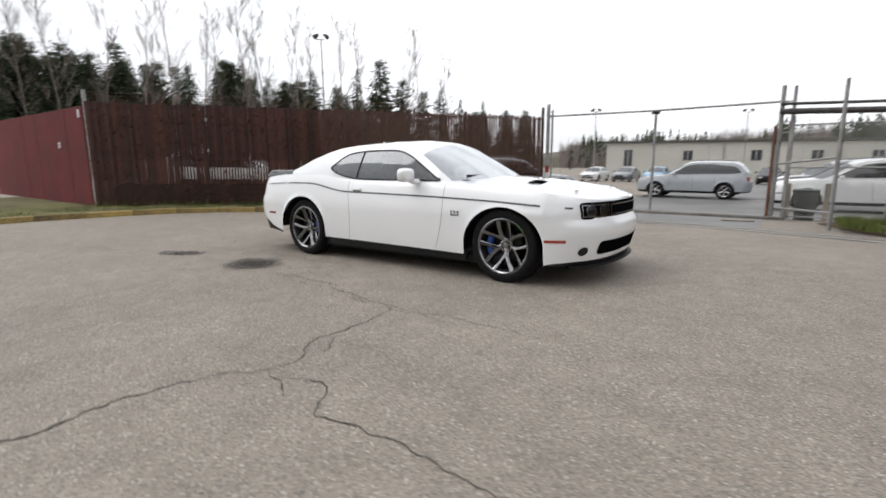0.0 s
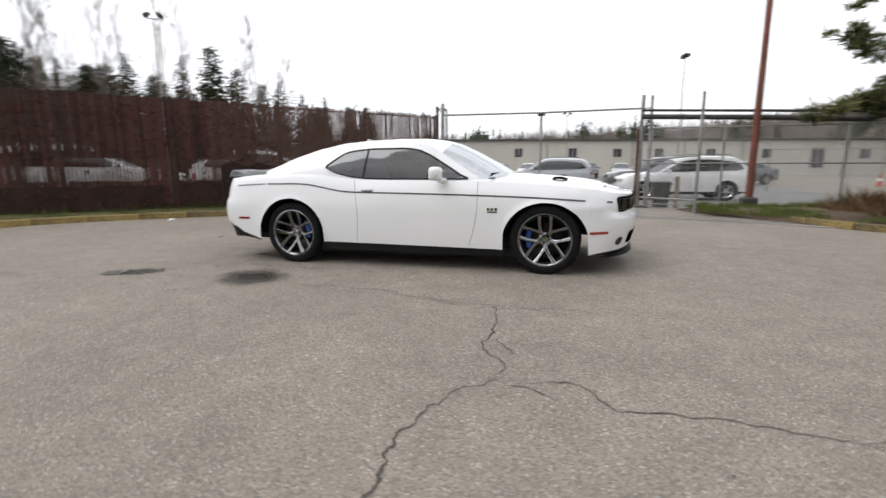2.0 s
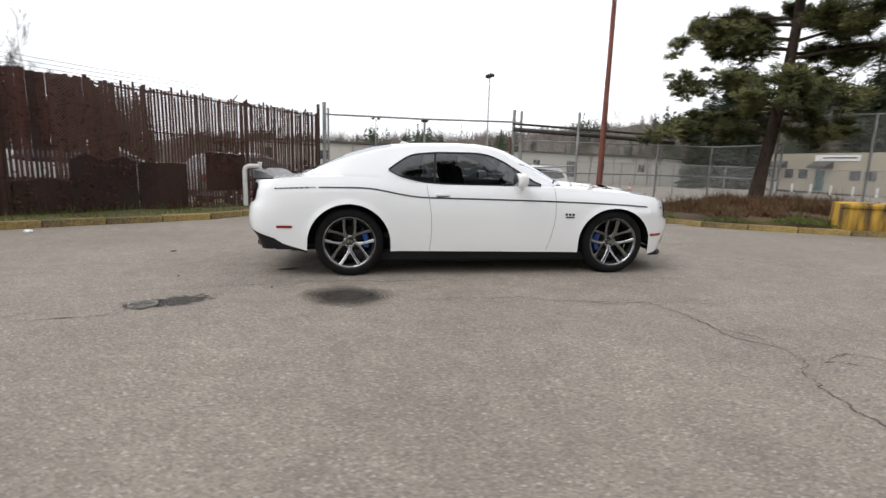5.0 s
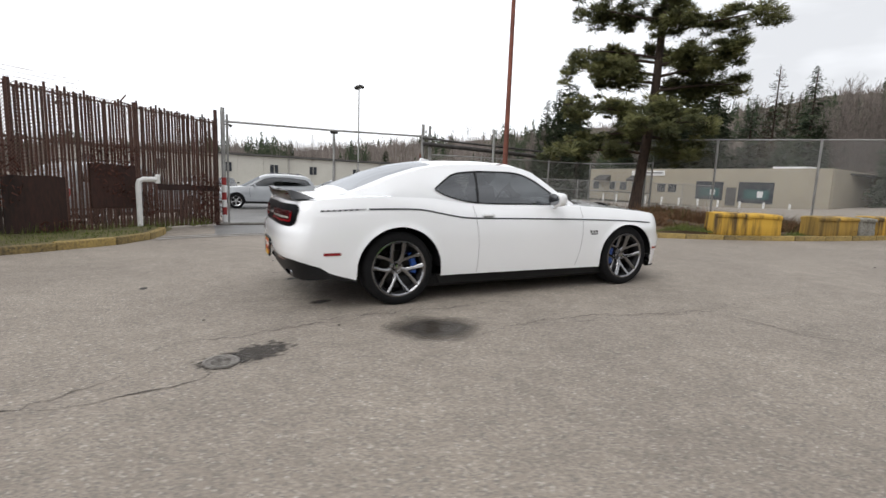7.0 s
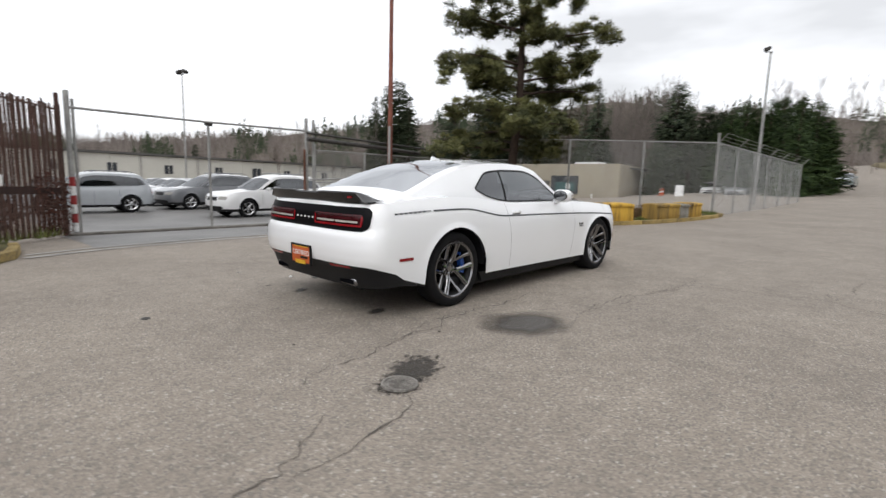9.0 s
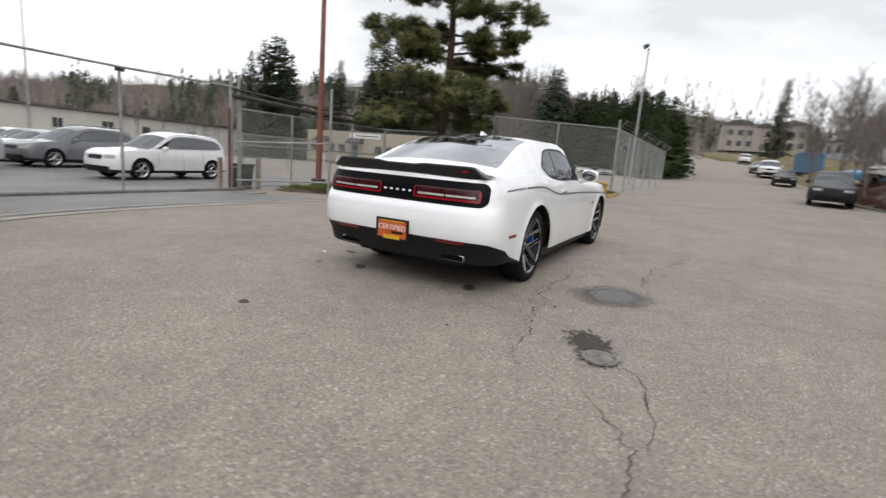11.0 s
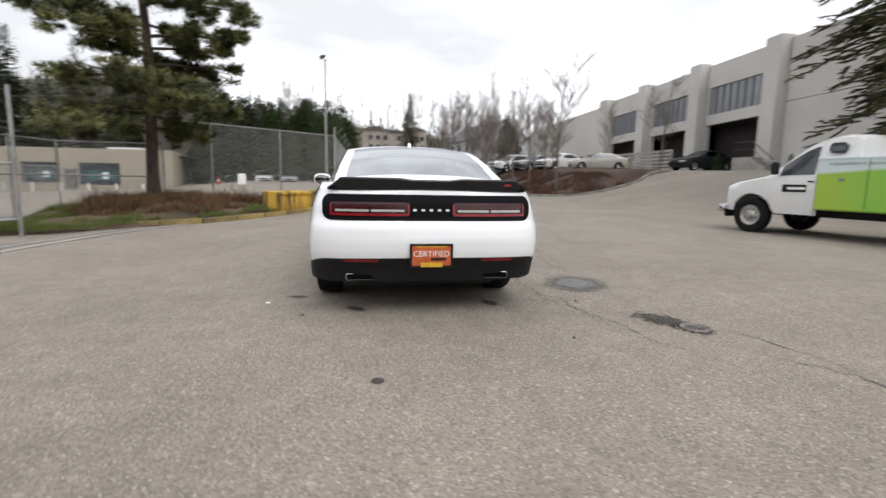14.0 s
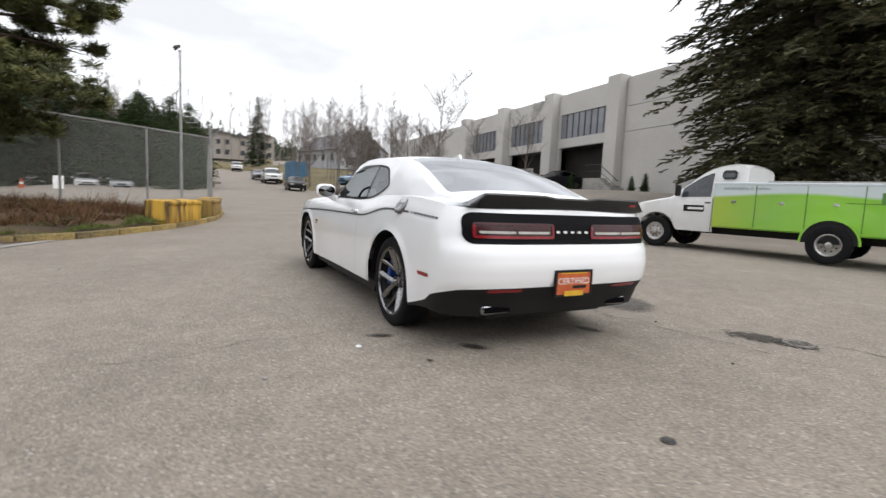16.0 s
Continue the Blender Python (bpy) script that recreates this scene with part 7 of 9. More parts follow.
def conifer_mesh(seed, h, r, levels, per, sprays, subs, taper=1.0, start=0.06, longest=0.9, droop=0.30, reach=None, plump=1.0, base_in=0.0):
    """A fir: tiers of uneven boughs, each feathered with small drooping sprays."""
    rng = random.Random(seed)
    bm = bmesh.new()
    for i in range(levels):
        f = start + (1 - start) * (i + rng.uniform(-0.4, 0.4)) / levels
        f = clamp(f, start, 0.995)
        rad = r * (1 - f) ** taper * (1 - base_in * (1 - ramp(f, start, start + 0.22))) * rng.uniform(0.78, 1.12) + 0.05 * h / 10
        for k in range(per):
            a = rng.uniform(0, 2 * math.pi)
            L = rad * rng.choice((0.55, 0.8, 0.9, 1.0, 1.0, 1.12))
            way = Vector((math.cos(a), math.sin(a), 0))
            if reach:
                L = min(L, reach(way))
            side = Vector((-way.y, way.x, 0))
            lift = 0.14 + 0.45 * f + rng.uniform(-0.14, 0.14)
            n = max(5, int(sprays * (0.35 + 0.65 * L / r)))
            for j in range(n):
                t = 0.10 + 0.90 * (j + rng.random()) / n
                b = way * (L * t) + Vector((0, 0, h * f + L * (lift * t - droop * t * t) + rng.gauss(-0.05, 0.16) * longest))
                hand = 1 if j % 2 else -1
                l = min(longest, (0.12 + 0.30 * (1 - t)) * L + 0.09 * longest) * rng.uniform(0.6, 1.15)
                d = (way * rng.uniform(0.45, 0.9) + side * hand * rng.uniform(0.25, 1.0) + Vector((0, 0, rng.uniform(-0.45, 0.12)))).normalized()
                flat = d.cross(Vector((0, 0, 1))).normalized()
                w = flat * l * 0.09 * plump
                root = bm.verts.new(b - w)
                bm.faces.new([root, bm.verts.new(b + w), bm.verts.new(b + d * l)])
                for m in range(subs):
                    u = rng.random()
                    q = b + d * (l * u)
                    e = (d * 0.5 + flat * rng.choice((-1, 1)) * rng.uniform(0.3, 1.0) + Vector((0, 0, rng.uniform(-0.6, 0.25)))).normalized() * l * rng.uniform(0.18, 0.42) * (0.6 + 0.4 * plump)
                    w = e.orthogonal().normalized() * e.length * 0.13 * plump
                    bm.faces.new([root, bm.verts.new(q - w), bm.verts.new(q + e), bm.verts.new(q + w)])
    return bm


def conifer(name, label, bm, mat, h, trunk_r):
    tree = holder(name, label, "tree", group="conifers")
    part("trunk", tube(bmesh.new(), [(0, 0, -0.5), (0, 0, h * 0.97)], [trunk_r, 0.03], 8), M_BARK, tree, smooth=60)
    part("crown", bm, mat, tree)
    return tree


big = conifer("spruce_tree", "large shaggy dark green fir behind a truck", conifer_mesh(4, 25, 5.1, 92, 9, 66, 8, 0.25, 0.085, 0.60, 0.46, lambda w: 4.5 / max(0.01, -w.y) if w.y < 0 else 99, 1.3, 0.28), M_SPRUCE, 25, 0.42)
big.matrix_world = pose(5.6, -19.4, ground_height(5.6, -19.4) - 0.1)

far_kinds = []
for k in range(4):
    t = conifer("conifer_tree", "distant dark green conifer", conifer_mesh(20 + k, 10, (2.5, 2.0, 2.9, 2.3)[k], (36, 34, 38, 32)[k], (9, 8, 10, 7)[k], 13, 3, (0.58, 0.72, 0.5, 0.62)[k], (0.03, 0.05, 0.03, 0.12)[k], 1.1, 0.34, None, 2.2), M_FAR, 10, 0.16)
    far_kinds.append(t)
bushy = conifer("conifer_tree", "bushy green conifer beside the road", conifer_mesh(31, 6, 1.9, 28, 10, 14, 3, 0.6, 0.02, 0.7, 0.2, None, 2.0), M_HEDGE, 6, 0.14)
rusty = conifer("conifer_tree", "thin brownish conifer on the hillside", conifer_mesh(41, 12, 2.4, 34, 6, 12, 3, 0.8, 0.15, 0.9, 0.3, None, 1.6), M_FARPALE, 12, 0.16)


def bare_tree_mesh(seed, h, spread, trunk, generations, limb_from=0.3, fine=0.012, lift=0.9, reach=(0.32, 0.55), kids=(9, 6, 4, 3), slim=0.42):
    rng = random.Random(seed)
    bm = bmesh.new()

    def grow(p, d, L, r, gen):
        pts, radii = [p], [r]
        q, dd = p.copy(), d.copy()
        n = 5 if gen == 0 else 3
        for k in range(n):
            dd = (dd + Vector((rng.gauss(0, 0.045), rng.gauss(0, 0.045), 0.05))).normalized()
            q = q + dd * L / n
            pts.append(q.copy())
            radii.append(max(fine, r * (1 - 0.8 * (k + 1) / n)))
        tube(bm, pts, radii, 5 if gen == 0 else 3, False)
        if gen >= generations:
            return
        count = kids[min(gen, 3)]
        for k in range(count):
            t = limb_from + (0.97 - limb_from) * (k + rng.random()) / count if gen == 0 else 0.25 + 0.75 * (k + rng.random()) / count
            i = min(n - 1, int(t * n))
            base = pts[i].lerp(pts[i + 1], t * n - i)
            a = rng.uniform(0, 2 * math.pi)
            out = Vector((math.cos(a), math.sin(a), rng.uniform(0.3, 1.0) * lift)).normalized()
            nd = (dd * 0.55 + out * spread).normalized()
            span = reach if gen == 0 else (0.32, 0.55)
            grow(base, nd, L * rng.uniform(*span) * (1 - 0.45 * t if gen == 0 else 1), max(fine, r * slim * (1 - 0.5 * t)), gen + 1)
    grow(Vector((0, 0, -0.3)), Vector((rng.gauss(0, 0.03), rng.gauss(0, 0.03), 1)).normalized(), h, trunk, 0)
    return bm


birch = []
for k in range(5):
    t = holder("birch_tree", "tall slender leafless birch", "tree", group="bare trees")
    part("crown", bare_tree_mesh(50 + k, 16, 0.62, 0.082, 3, 0.30, 0.0095, 1.15, (0.10, 0.21), (20, 6, 4, 2), 0.27), M_PALEBARK if k < 2 else M_GREYBARK, t)
    birch.append(t)
street = []
for k in range(3):
    t = holder("bare_tree", "leafless young street tree with fine twigs", "tree", group="bare trees")
    part("crown", bare_tree_mesh(70 + k, 5.6, 0.85, 0.07, 3, 0.26, 0.006, 0.7, (0.32, 0.55), (12, 8, 6, 3)), M_GREYBARK, t)
    street.append(t)


def plant(kind, x, y, scale, turn, z=None, used=set()):
    zz = ground_height(x, y) if z is None else z
    m = pose(x, y, zz, 0, 0, turn)
    if kind.name not in used:
        used.add(kind.name)
        kind.matrix_world = m
        kind.scale = (scale, scale, scale)
        return kind
    ob = copy_thing(kind, m)
    ob.scale = (scale, scale, scale)
    return ob


rng = random.Random(77)
# woods behind the brown fence
for az, el, dist in ((168, 8, 62), (164, 9.5, 60), (160.5, 10.5, 58), (158.5, 11.0, 64), (155.5, 9.5, 66), (152.5, 10, 60), (149.5, 8.6, 62), (146.5, 8.8, 70), (143.4, 8.4, 60), (140.3, 9.8, 58), (137.8, 8.0, 66), (135.6, 10, 60), (133, 11.2, 58), (130.6, 9.4, 62), (128.2, 8.0, 60), (126.4, 8.0, 66), (124, 7.2, 64), (121.5, 6.6, 70), (119, 6.0, 74), (116.8, 5.4, 80), (171, 9, 66), (174, 9.5, 60)):
    x, y = 3.7 + dist * math.cos(radians(az)), -5 + dist * math.sin(radians(az))
    top = 1.2 + dist * math.tan(radians(el))
    plant(far_kinds[rng.randrange(4)], x, y, (top + 1.0) / 10 * rng.uniform(0.96, 1.03), rng.uniform(0, 360), -1.0)
for az, el, dist in ((167.5, 15, 60), (165.4, 16, 55), (163.1, 17, 52), (160.3, 15, 54), (157, 16, 56), (154.2, 18.5, 50), (152, 16, 58), (148, 13, 60), (146.2, 18, 52), (144.8, 16, 55), (142, 16, 56), (140.5, 14.2, 60), (137.9, 14, 58), (134.2, 14.5, 58), (131.2, 14, 60), (128.7, 13.6, 60), (124.9, 11, 64), (156, 12, 62), (150, 14, 60), (170, 16, 56)):
    x, y = 3.7 + dist * math.cos(radians(az)), -5 + dist * math.sin(radians(az))
    top = 1.2 + dist * math.tan(radians(el))
    plant(birch[rng.randrange(5)], x, y, (top + 1.0) / 16, rng.uniform(0, 360), -1.0)
# deeper rows of the same wood
for k in range(95):
    az = rng.uniform(117, 178)
    dist = rng.uniform(66, 92)
    el = 4.6 + 5.6 * ramp(az, 120, 156) + rng.uniform(-1.6, 0.8)
    x, y = 3.7 + dist * math.cos(radians(az)), -5 + dist * math.sin(radians(az))
    plant(far_kinds[rng.randrange(3)], x, y, (2.2 + dist * math.tan(radians(el))) / 10, rng.uniform(0, 360), -1.0)
# wooded skyline to the north and east
for k in range(120):
    az = rng.uniform(4, 112)
    dist = rng.uniform(88, 150)
    x, y = dist * math.cos(radians(az)), dist * math.sin(radians(az)) - 2
    el = along([(4, 6.0), (25, 7.6), (45, 6.2), (60, 4.8), (80, 3.2), (112, 2.4)], az) + rng.uniform(-1.0, 0.6)
    top = 1.2 + dist * math.tan(radians(el))
    if rng.random() < 0.07:
        plant(far_kinds[rng.randrange(3)], x, y, (top + 1.5) / 10, rng.uniform(0, 360), -1.5)
    else:
        plant(birch[2 + rng.randrange(2)] if rng.random() < 0.7 else rusty, x, y, (top + 1.5) / 16 * rng.uniform(0.9, 1.15), rng.uniform(0, 360), -1.5)
for k in range(70):
    az, dist = rng.uniform(3, 34), rng.uniform(84, 118)
    el = along([(3, 7.6), (12, 8.6), (24, 10.2), (34, 8.4)], az) + rng.uniform(-1.8, 0.6)
    plant(birch[2 + rng.randrange(3)], dist * math.cos(radians(az)), dist * math.sin(radians(az)) - 2, (2.4 + dist * math.tan(radians(el))) / 16, rng.uniform(0, 360), -1.3)
# dark conifer groups standing out above it
for az, el in ((46.4, 10.9), (47.9, 10.6), (45.0, 9.6), (49.2, 9.4), (39.8, 9.6), (36.6, 12.0), (35.2, 12.6), (33.4, 13.2), (31.6, 12.2), (29.0, 9.0)):
    dist = rng.uniform(72, 84)
    x, y = -6.6 + dist * math.cos(radians(az)), -1 + dist * math.sin(radians(az))
    plant(far_kinds[rng.randrange(4)], x, y, (2.4 + dist * math.tan(radians(el))) / 10, rng.uniform(0, 360), -1.3)
for az, el in ((15.8, 10.2), (14.9, 8.1), (13.9, 7.2), (12.9, 8.0), (11.9, 7.2), (11.2, 7.7), (10.2, 8.0), (9.4, 7.4), (8.0, 6.8), (7.0, 6.4), (5.6, 6.0), (24.9, 6.0), (22.8, 6.4), (17.2, 5.6)):
    dist = rng.uniform(58, 70)
    x, y = -6.6 + dist * math.cos(radians(az)), -1 + dist * math.sin(radians(az))
    plant(far_kinds[rng.randrange(3)], x, y, (1.9 + dist * math.tan(radians(el))) / 10, rng.uniform(0, 360), -0.8)
plant(far_kinds[1], -6.6 + 70 * math.cos(radians(23.8)), -1 + 70 * math.sin(radians(23.8)), (2.4 + 70 * math.tan(radians(11.4))) / 10, 40, -1.3)
# tall leafless grove between the conifers
for k in range(44):
    az, dist = rng.uniform(16.2, 22.6), rng.uniform(64, 84)
    el = 8.4 + 1.6 * ramp(22.0 - az, 0.5, 4.5) + rng.uniform(-1.6, 0.4)
    plant(birch[2 + rng.randrange(3)], -6.6 + dist * math.cos(radians(az)), -1 + dist * math.sin(radians(az)), (2.4 + dist * math.tan(radians(el))) / 16, rng.uniform(0, 360), -1.0)
# bushes along the road fence
for x, y, sc in ((44.0, 1.9, 1.25), (41.0, 2.6, 1.0), (46.0, 1.2, 1.0), (47.0, 3.4, 1.38), (46.2, 4.4, 1.0), (50.5, 3.6, 1.2), (53.5, 3.2, 1.05), (57.0, 3.6, 1.1), (61.0, 3.4, 0.95), (65.0, 3.6, 1.0), (44.0, 6.6, 0.9), (46.0, 6.5, 1.25), (50.0, 6.2, 1.45), (54.0, 6.0, 1.5), (58.0, 6.5, 1.6), (63.0, 5.8, 1.6), (48.0, 9.0, 1.3), (52.5, 8.8, 1.5)):
    plant(bushy, x, y, sc, rng.uniform(0, 360))
for az, el in ((27.0, 11.8), (25.2, 9.4), (26.0, 8.6)):
    plant(rusty, -6.6 + 76 * math.cos(radians(az)), -1 + 76 * math.sin(radians(az)), (2.4 + 76 * math.tan(radians(el))) / 12, 60 * az, -1.3)
# leafless trees veiling their feet
for k in range(46):
    az, dist = rng.uniform(20, 60), rng.uniform(60, 71)
    x, y = -6.6 + dist * math.cos(radians(az)), -1 + dist * math.sin(radians(az))
    if x < 64 and 14 < y < 47:
        continue
    plant(birch[2 + rng.randrange(3)], x, y, (2.0 + dist * math.tan(radians(rng.uniform(4.4, 6.8)))) / 16, rng.uniform(0, 360), -1.0)
# dark woods behind the eastern lot and the office
for k in range(80):
    az = rng.uniform(3, 52)
    dist = rng.uniform(56, 86)
    x, y = -6.6 + dist * math.cos(radians(az)), -1 + dist * math.sin(radians(az))
    if x < 64 and 14 < y < 47:
        continue
    green = rng.random() < (0.5 if az < 15.5 else 0.06)
    kind = far_kinds[rng.randrange(4)] if green else birch[2 + rng.randrange(3)]
    plant(kind, x, y, (1.6 + dist * math.tan(radians(rng.uniform(4.0, 6.4)))) / (10 if green else 15), rng.uniform(0, 360), -0.8)
# hill up the road
plant(far_kinds[1], 104.0, -11.3, 1.44, 20, 5.6)
for k in range(105):
    az = rng.uniform(-22, 9)
    dist = rng.uniform(85, 150)
    x, y = -6.6 + dist * math.cos(radians(az)), -1 + dist * math.sin(radians(az))
    if abs(y + 4.0) < 4.5 and x < 110:
        continue
    el = rng.uniform(6.4, 10.2)
    zz = min(ground_height(x, y), 8)
    plant(birch[rng.randrange(5)], x, y, (1.1 + dist * math.tan(radians(el)) - zz) / 16, rng.uniform(0, 360), zz)
for k in range(14):
    az = rng.uniform(-30, -12)
    dist = rng.uniform(70, 110)
    x, y = -6.6 + dist * math.cos(radians(az)), -1 + dist * math.sin(radians(az))
    plant(far_kinds[rng.randrange(3)], x, y, rng.uniform(0.5, 0.75), rng.uniform(0, 360))
# bare trees before the houses up the road
for k in range(20):
    x, y = rng.uniform(36, 62), rng.uniform(-17, -9.5)
    plant(birch[2 + rng.randrange(2)] if k % 2 else street[rng.randrange(3)], x, y, rng.uniform(0.42, 0.6) if k % 2 else rng.uniform(1.0, 1.4), rng.uniform(0, 360))
# street trees on the mulch bank
for x, y, s, t in ((22.2, -11.5, 1.28, 30), (23.4, -12.0, 0.8, 100), (24.6, -10.6, 0.92, 200), (26.0, -9.9, 0.84, 300), (28.0, -10.6, 0.95, 10), (30.0, -10.0, 0.9, 70), (32.5, -10.4, 0.98, 160), (35.5, -10.0, 0.9, 250), (39.0, -10.2, 1.0, 45), (27.0, -12.6, 0.9, 130), (30.5, -19.4, 0.85, 220), (24.0, -19.6, 0.98, 310)):
    plant(street[rng.randrange(3)] if s < 1.05 else street[0], x, y, s, t)

for x, y, sc in ((17.2, -22.9, 0.17), (16.3, -23.1, 0.20), (22.9, -23.0, 0.22)):
    plant(bushy, x, y, sc, rng.uniform(0, 360))
for k in range(16):
    plant(far_kinds[rng.randrange(3)] if k % 3 else bushy, rng.uniform(48, 66), rng.uniform(4.0, 12.0), rng.uniform(0.5, 0.75), rng.uniform(0, 360))
# far wooded hillside
CREST = [(-40, 7), (-30, 9), (-10, 17), (5, 24), (24, 32), (45, 24), (60, 18), (80, 11.5), (100, 8), (125, 6)]
bm = bmesh.new()
rows = []
for k in range(150):
    az = radians(-35 + k * 1.45)
    top = along(CREST, math.degrees(az)) - 2.5 + 2.2 * noise.noise(Vector((k * 0.13, 0, 0))) + 0.9 * noise.noise(Vector((k * 0.9, 4, 0)))
    c, s = math.cos(az), math.sin(az)
    rows.append([(c * 165, s * 165, -3), (c * 172, s * 172, top * 0.55), (c * 180, s * 180, top), (c * 215, s * 215, top * 0.75)])
sheet(bm, rows)
bmesh.ops.recalc_face_normals(bm, faces=bm.faces)
M_HILL = worn("woodland_hill", (0.20, 0.165, 0.135), (0.060, 0.066, 0.042), 0.95, 0, 1.6, 0.10, 0.8, 0, (1, 1, 0.3), spread=0.4)
thing("backdrop", bm, M_HILL, "distant brown and green wooded hillside", "hill", kind="structure")

# leafless crowns and firs over the hillside
rg = random.Random(15)
grey, green = bmesh.new(), bmesh.new()
for k in range(7000):
    deg = rg.uniform(-34, 112)
    az, q = radians(deg), rg.random() ** 0.6
    dist = 162 + 18 * q
    crest = along(CREST, deg) - 3.0
    p = Vector((math.cos(az) * dist, math.sin(az) * dist, -3 + (crest + 2) * q * 0.95))
    side = Vector((-math.sin(az), math.cos(az), 0))
    if noise.noise(Vector((deg * 0.22, q * 2.0, 5))) + rg.uniform(-0.25, 0.25) > 0.26:
        tall = rg.uniform(5.0, 9.5)
        for j in range(26):
            u = rg.random() ** 0.8
            w = side * rg.choice((-1, 1)) * (0.3 + 1.7 * (1 - u)) * rg.uniform(0.5, 1.1)
            o = p + Vector((0, 0, tall * u)) - Vector((math.cos(az), math.sin(az), 0)) * rg.uniform(0, 0.8)
            green.faces.new([green.verts.new(o + Vector((0, 0, 0.35))), green.verts.new(o - Vector((0, 0, 0.35))), green.verts.new(o + w - Vector((0, 0, 0.3)))])
        continue
    tall = rg.uniform(3.5, 8.5)
    for j in range(11):
        t = (Vector((0, 0, 1)) + side * rg.uniform(-0.4, 0.4)).normalized() * tall * rg.uniform(0.4, 1.0)
        w = side * rg.uniform(0.08, 0.26)
        o = side * rg.uniform(-1.2, 1.2)
        grey.faces.new([grey.verts.new(p + o - w), grey.verts.new(p + o + w), grey.verts.new(p + o + t)])
thing("far_woods", grey, M_TWIG, "far leafless woodland on a hillside", "woods", kind="stuff")
thing("far_firs", green, M_FAR, "far dark firs among leafless woodland", "woods", kind="stuff")


def undergrowth(name, label, area, count, mat, low, high, width, lift=0.0, lean=0.5, mask=None, category="undergrowth", lifted=None, clump=None):
    rg = random.Random(len(name) * 7 + count)
    bm = bmesh.new()
    made = 0
    while made < count:
        x, y = rg.uniform(area[0], area[1]), rg.uniform(area[2], area[3])
        if mask and not mask(x, y, rg):
            made += 0.2
            continue
        made += 1
        z = ground_height(x, y) + lift + (lifted(x, y) if lifted else 0)
        p = Vector((x, y, z))
        t = Vector((rg.gauss(0, lean), rg.gauss(0, lean), 1)).normalized() * rg.uniform(low, high)
        if clump:
            s = clamp(0.55 + 0.9 * noise.noise(Vector((x, y, 1)) * clump) + 0.6 * noise.noise(Vector((x, y, 6)) * clump * 2.6), 0.12, 1.6)
            t *= s
            p.z -= 0.05 * (1 - min(1, s))
        w = Vector((rg.gauss(0, 1), rg.gauss(0, 1), 0)).normalized() * width
        bm.faces.new([bm.verts.new(p - w), bm.verts.new(p + w), bm.verts.new(p + t)])
    return thing(name, bm, mat, label, category, kind="stuff")


def fence_side(x, y):
    return (x + 10.9) * (-0.754) + (y + 0.1) * 0.657


def kerb_west_x(y):
    return along([(-9, -9.9), (-4, -9.5), (-1.2, -9.15), (0.8, -8.35), (2.55, -6.9), (3.9, -5.2), (4.6, -4.45), (5.5, -4.1), (8.0, -4.0)], y)


undergrowth("grass_tufts", "thin grass tufts and weeds on the verge", (-13, -3.4, -6, 8.8), 15000, M_BLADE, 0.03, 0.13, 0.006, 0.08, 0.5, lambda x, y, g: x < kerb_west_x(y) - 0.15 and fence_side(x, y) < 0.1 and noise.noise(Vector((x, y, 0)) * 0.9) > -0.25, "grass")
undergrowth("grass_tufts", "tall grass tufts along the foot of a fence", (-13, -3.0, -1, 9.2), 5000, M_BLADE, 0.10, 0.30, 0.006, 0.06, 0.4, lambda x, y, g: -0.35 < fence_side(x, y) < 0.15 and y > -0.4, "grass")
def kerb_east_y(x):
    return along([(6.1, 4.6), (6.9, 3.72), (8.4, 2.65), (10.2, 1.85), (12.2, 1.42), (16.0, 1.2)], x)


def bramble(x, y, g):
    ragged = 0.9 * noise.noise(Vector((x, y, 2)) * 0.9) + 0.5 * noise.noise(Vector((x, y, 8)) * 2.3)
    return y > kerb_east_y(x) + 0.45 + 0.6 * ragged and (x - 10.6) ** 2 + (y - 4.7) ** 2 < 17 + 7 * ragged and y > 5.2 - 1.3 * (x - 6.4) + ragged


bed_bump = lambda x, y: 0.42 * math.exp(-((x - 10.2) ** 2 + (y - 6.6) ** 2) / 5.76) + 0.16 * math.exp(-((x - 8.6) ** 2 + (y - 4.6) ** 2) / 3.24)
undergrowth("dry_brush", "low brown bramble and leaf litter under a pine", (6.8, 16.0, 1.5, 8.2), 105000, M_BRUSH, 0.10, 0.62, 0.010, 0.06, 1.1, bramble, "brush", bed_bump, 1.1)
undergrowth("bramble_leaves", "dull green bramble leaves among dry brush", (6.8, 16.0, 1.5, 8.2), 9000, M_BRAMBLE, 0.10, 0.66, 0.016, 0.08, 1.3, lambda x, y, g: bramble(x, y, g) and noise.noise(Vector((x, y, 4)) * 0.9) > -0.05, "brush", bed_bump, 1.1)
undergrowth("grass_tufts", "dry grass along the edge of a planting bed", (6.0, 16.0, 1.3, 6.2), 34000, M_BLADE, 0.04, 0.18, 0.006, 0.10, 0.6, lambda x, y, g: kerb_east_y(x) + 0.08 < y < kerb_east_y(x) + 0.35 + 1.5 * g.random() * (0.35 + noise.noise(Vector((x, y, 7)) * 0.9)) and not bramble(x, y, g), "grass", bed_bump, 1.3)
undergrowth("grass_tufts", "short green grass along the gate apron", (4.4, 9.8, 4.3, 9.0), 42000, M_BLADE, 0.05, 0.24, 0.006, 0.10, 0.5, lambda x, y, g: y > 10.3 - 0.95 * x + 0.2 and y > 5.2 - 0.75 * (x - 6) and not (bramble(x, y, g) and y < 7.6) and noise.noise(Vector((x, y, 5)) * 1.1) > -0.35 + 0.3 * g.random(), "grass", bed_bump, 1.4)
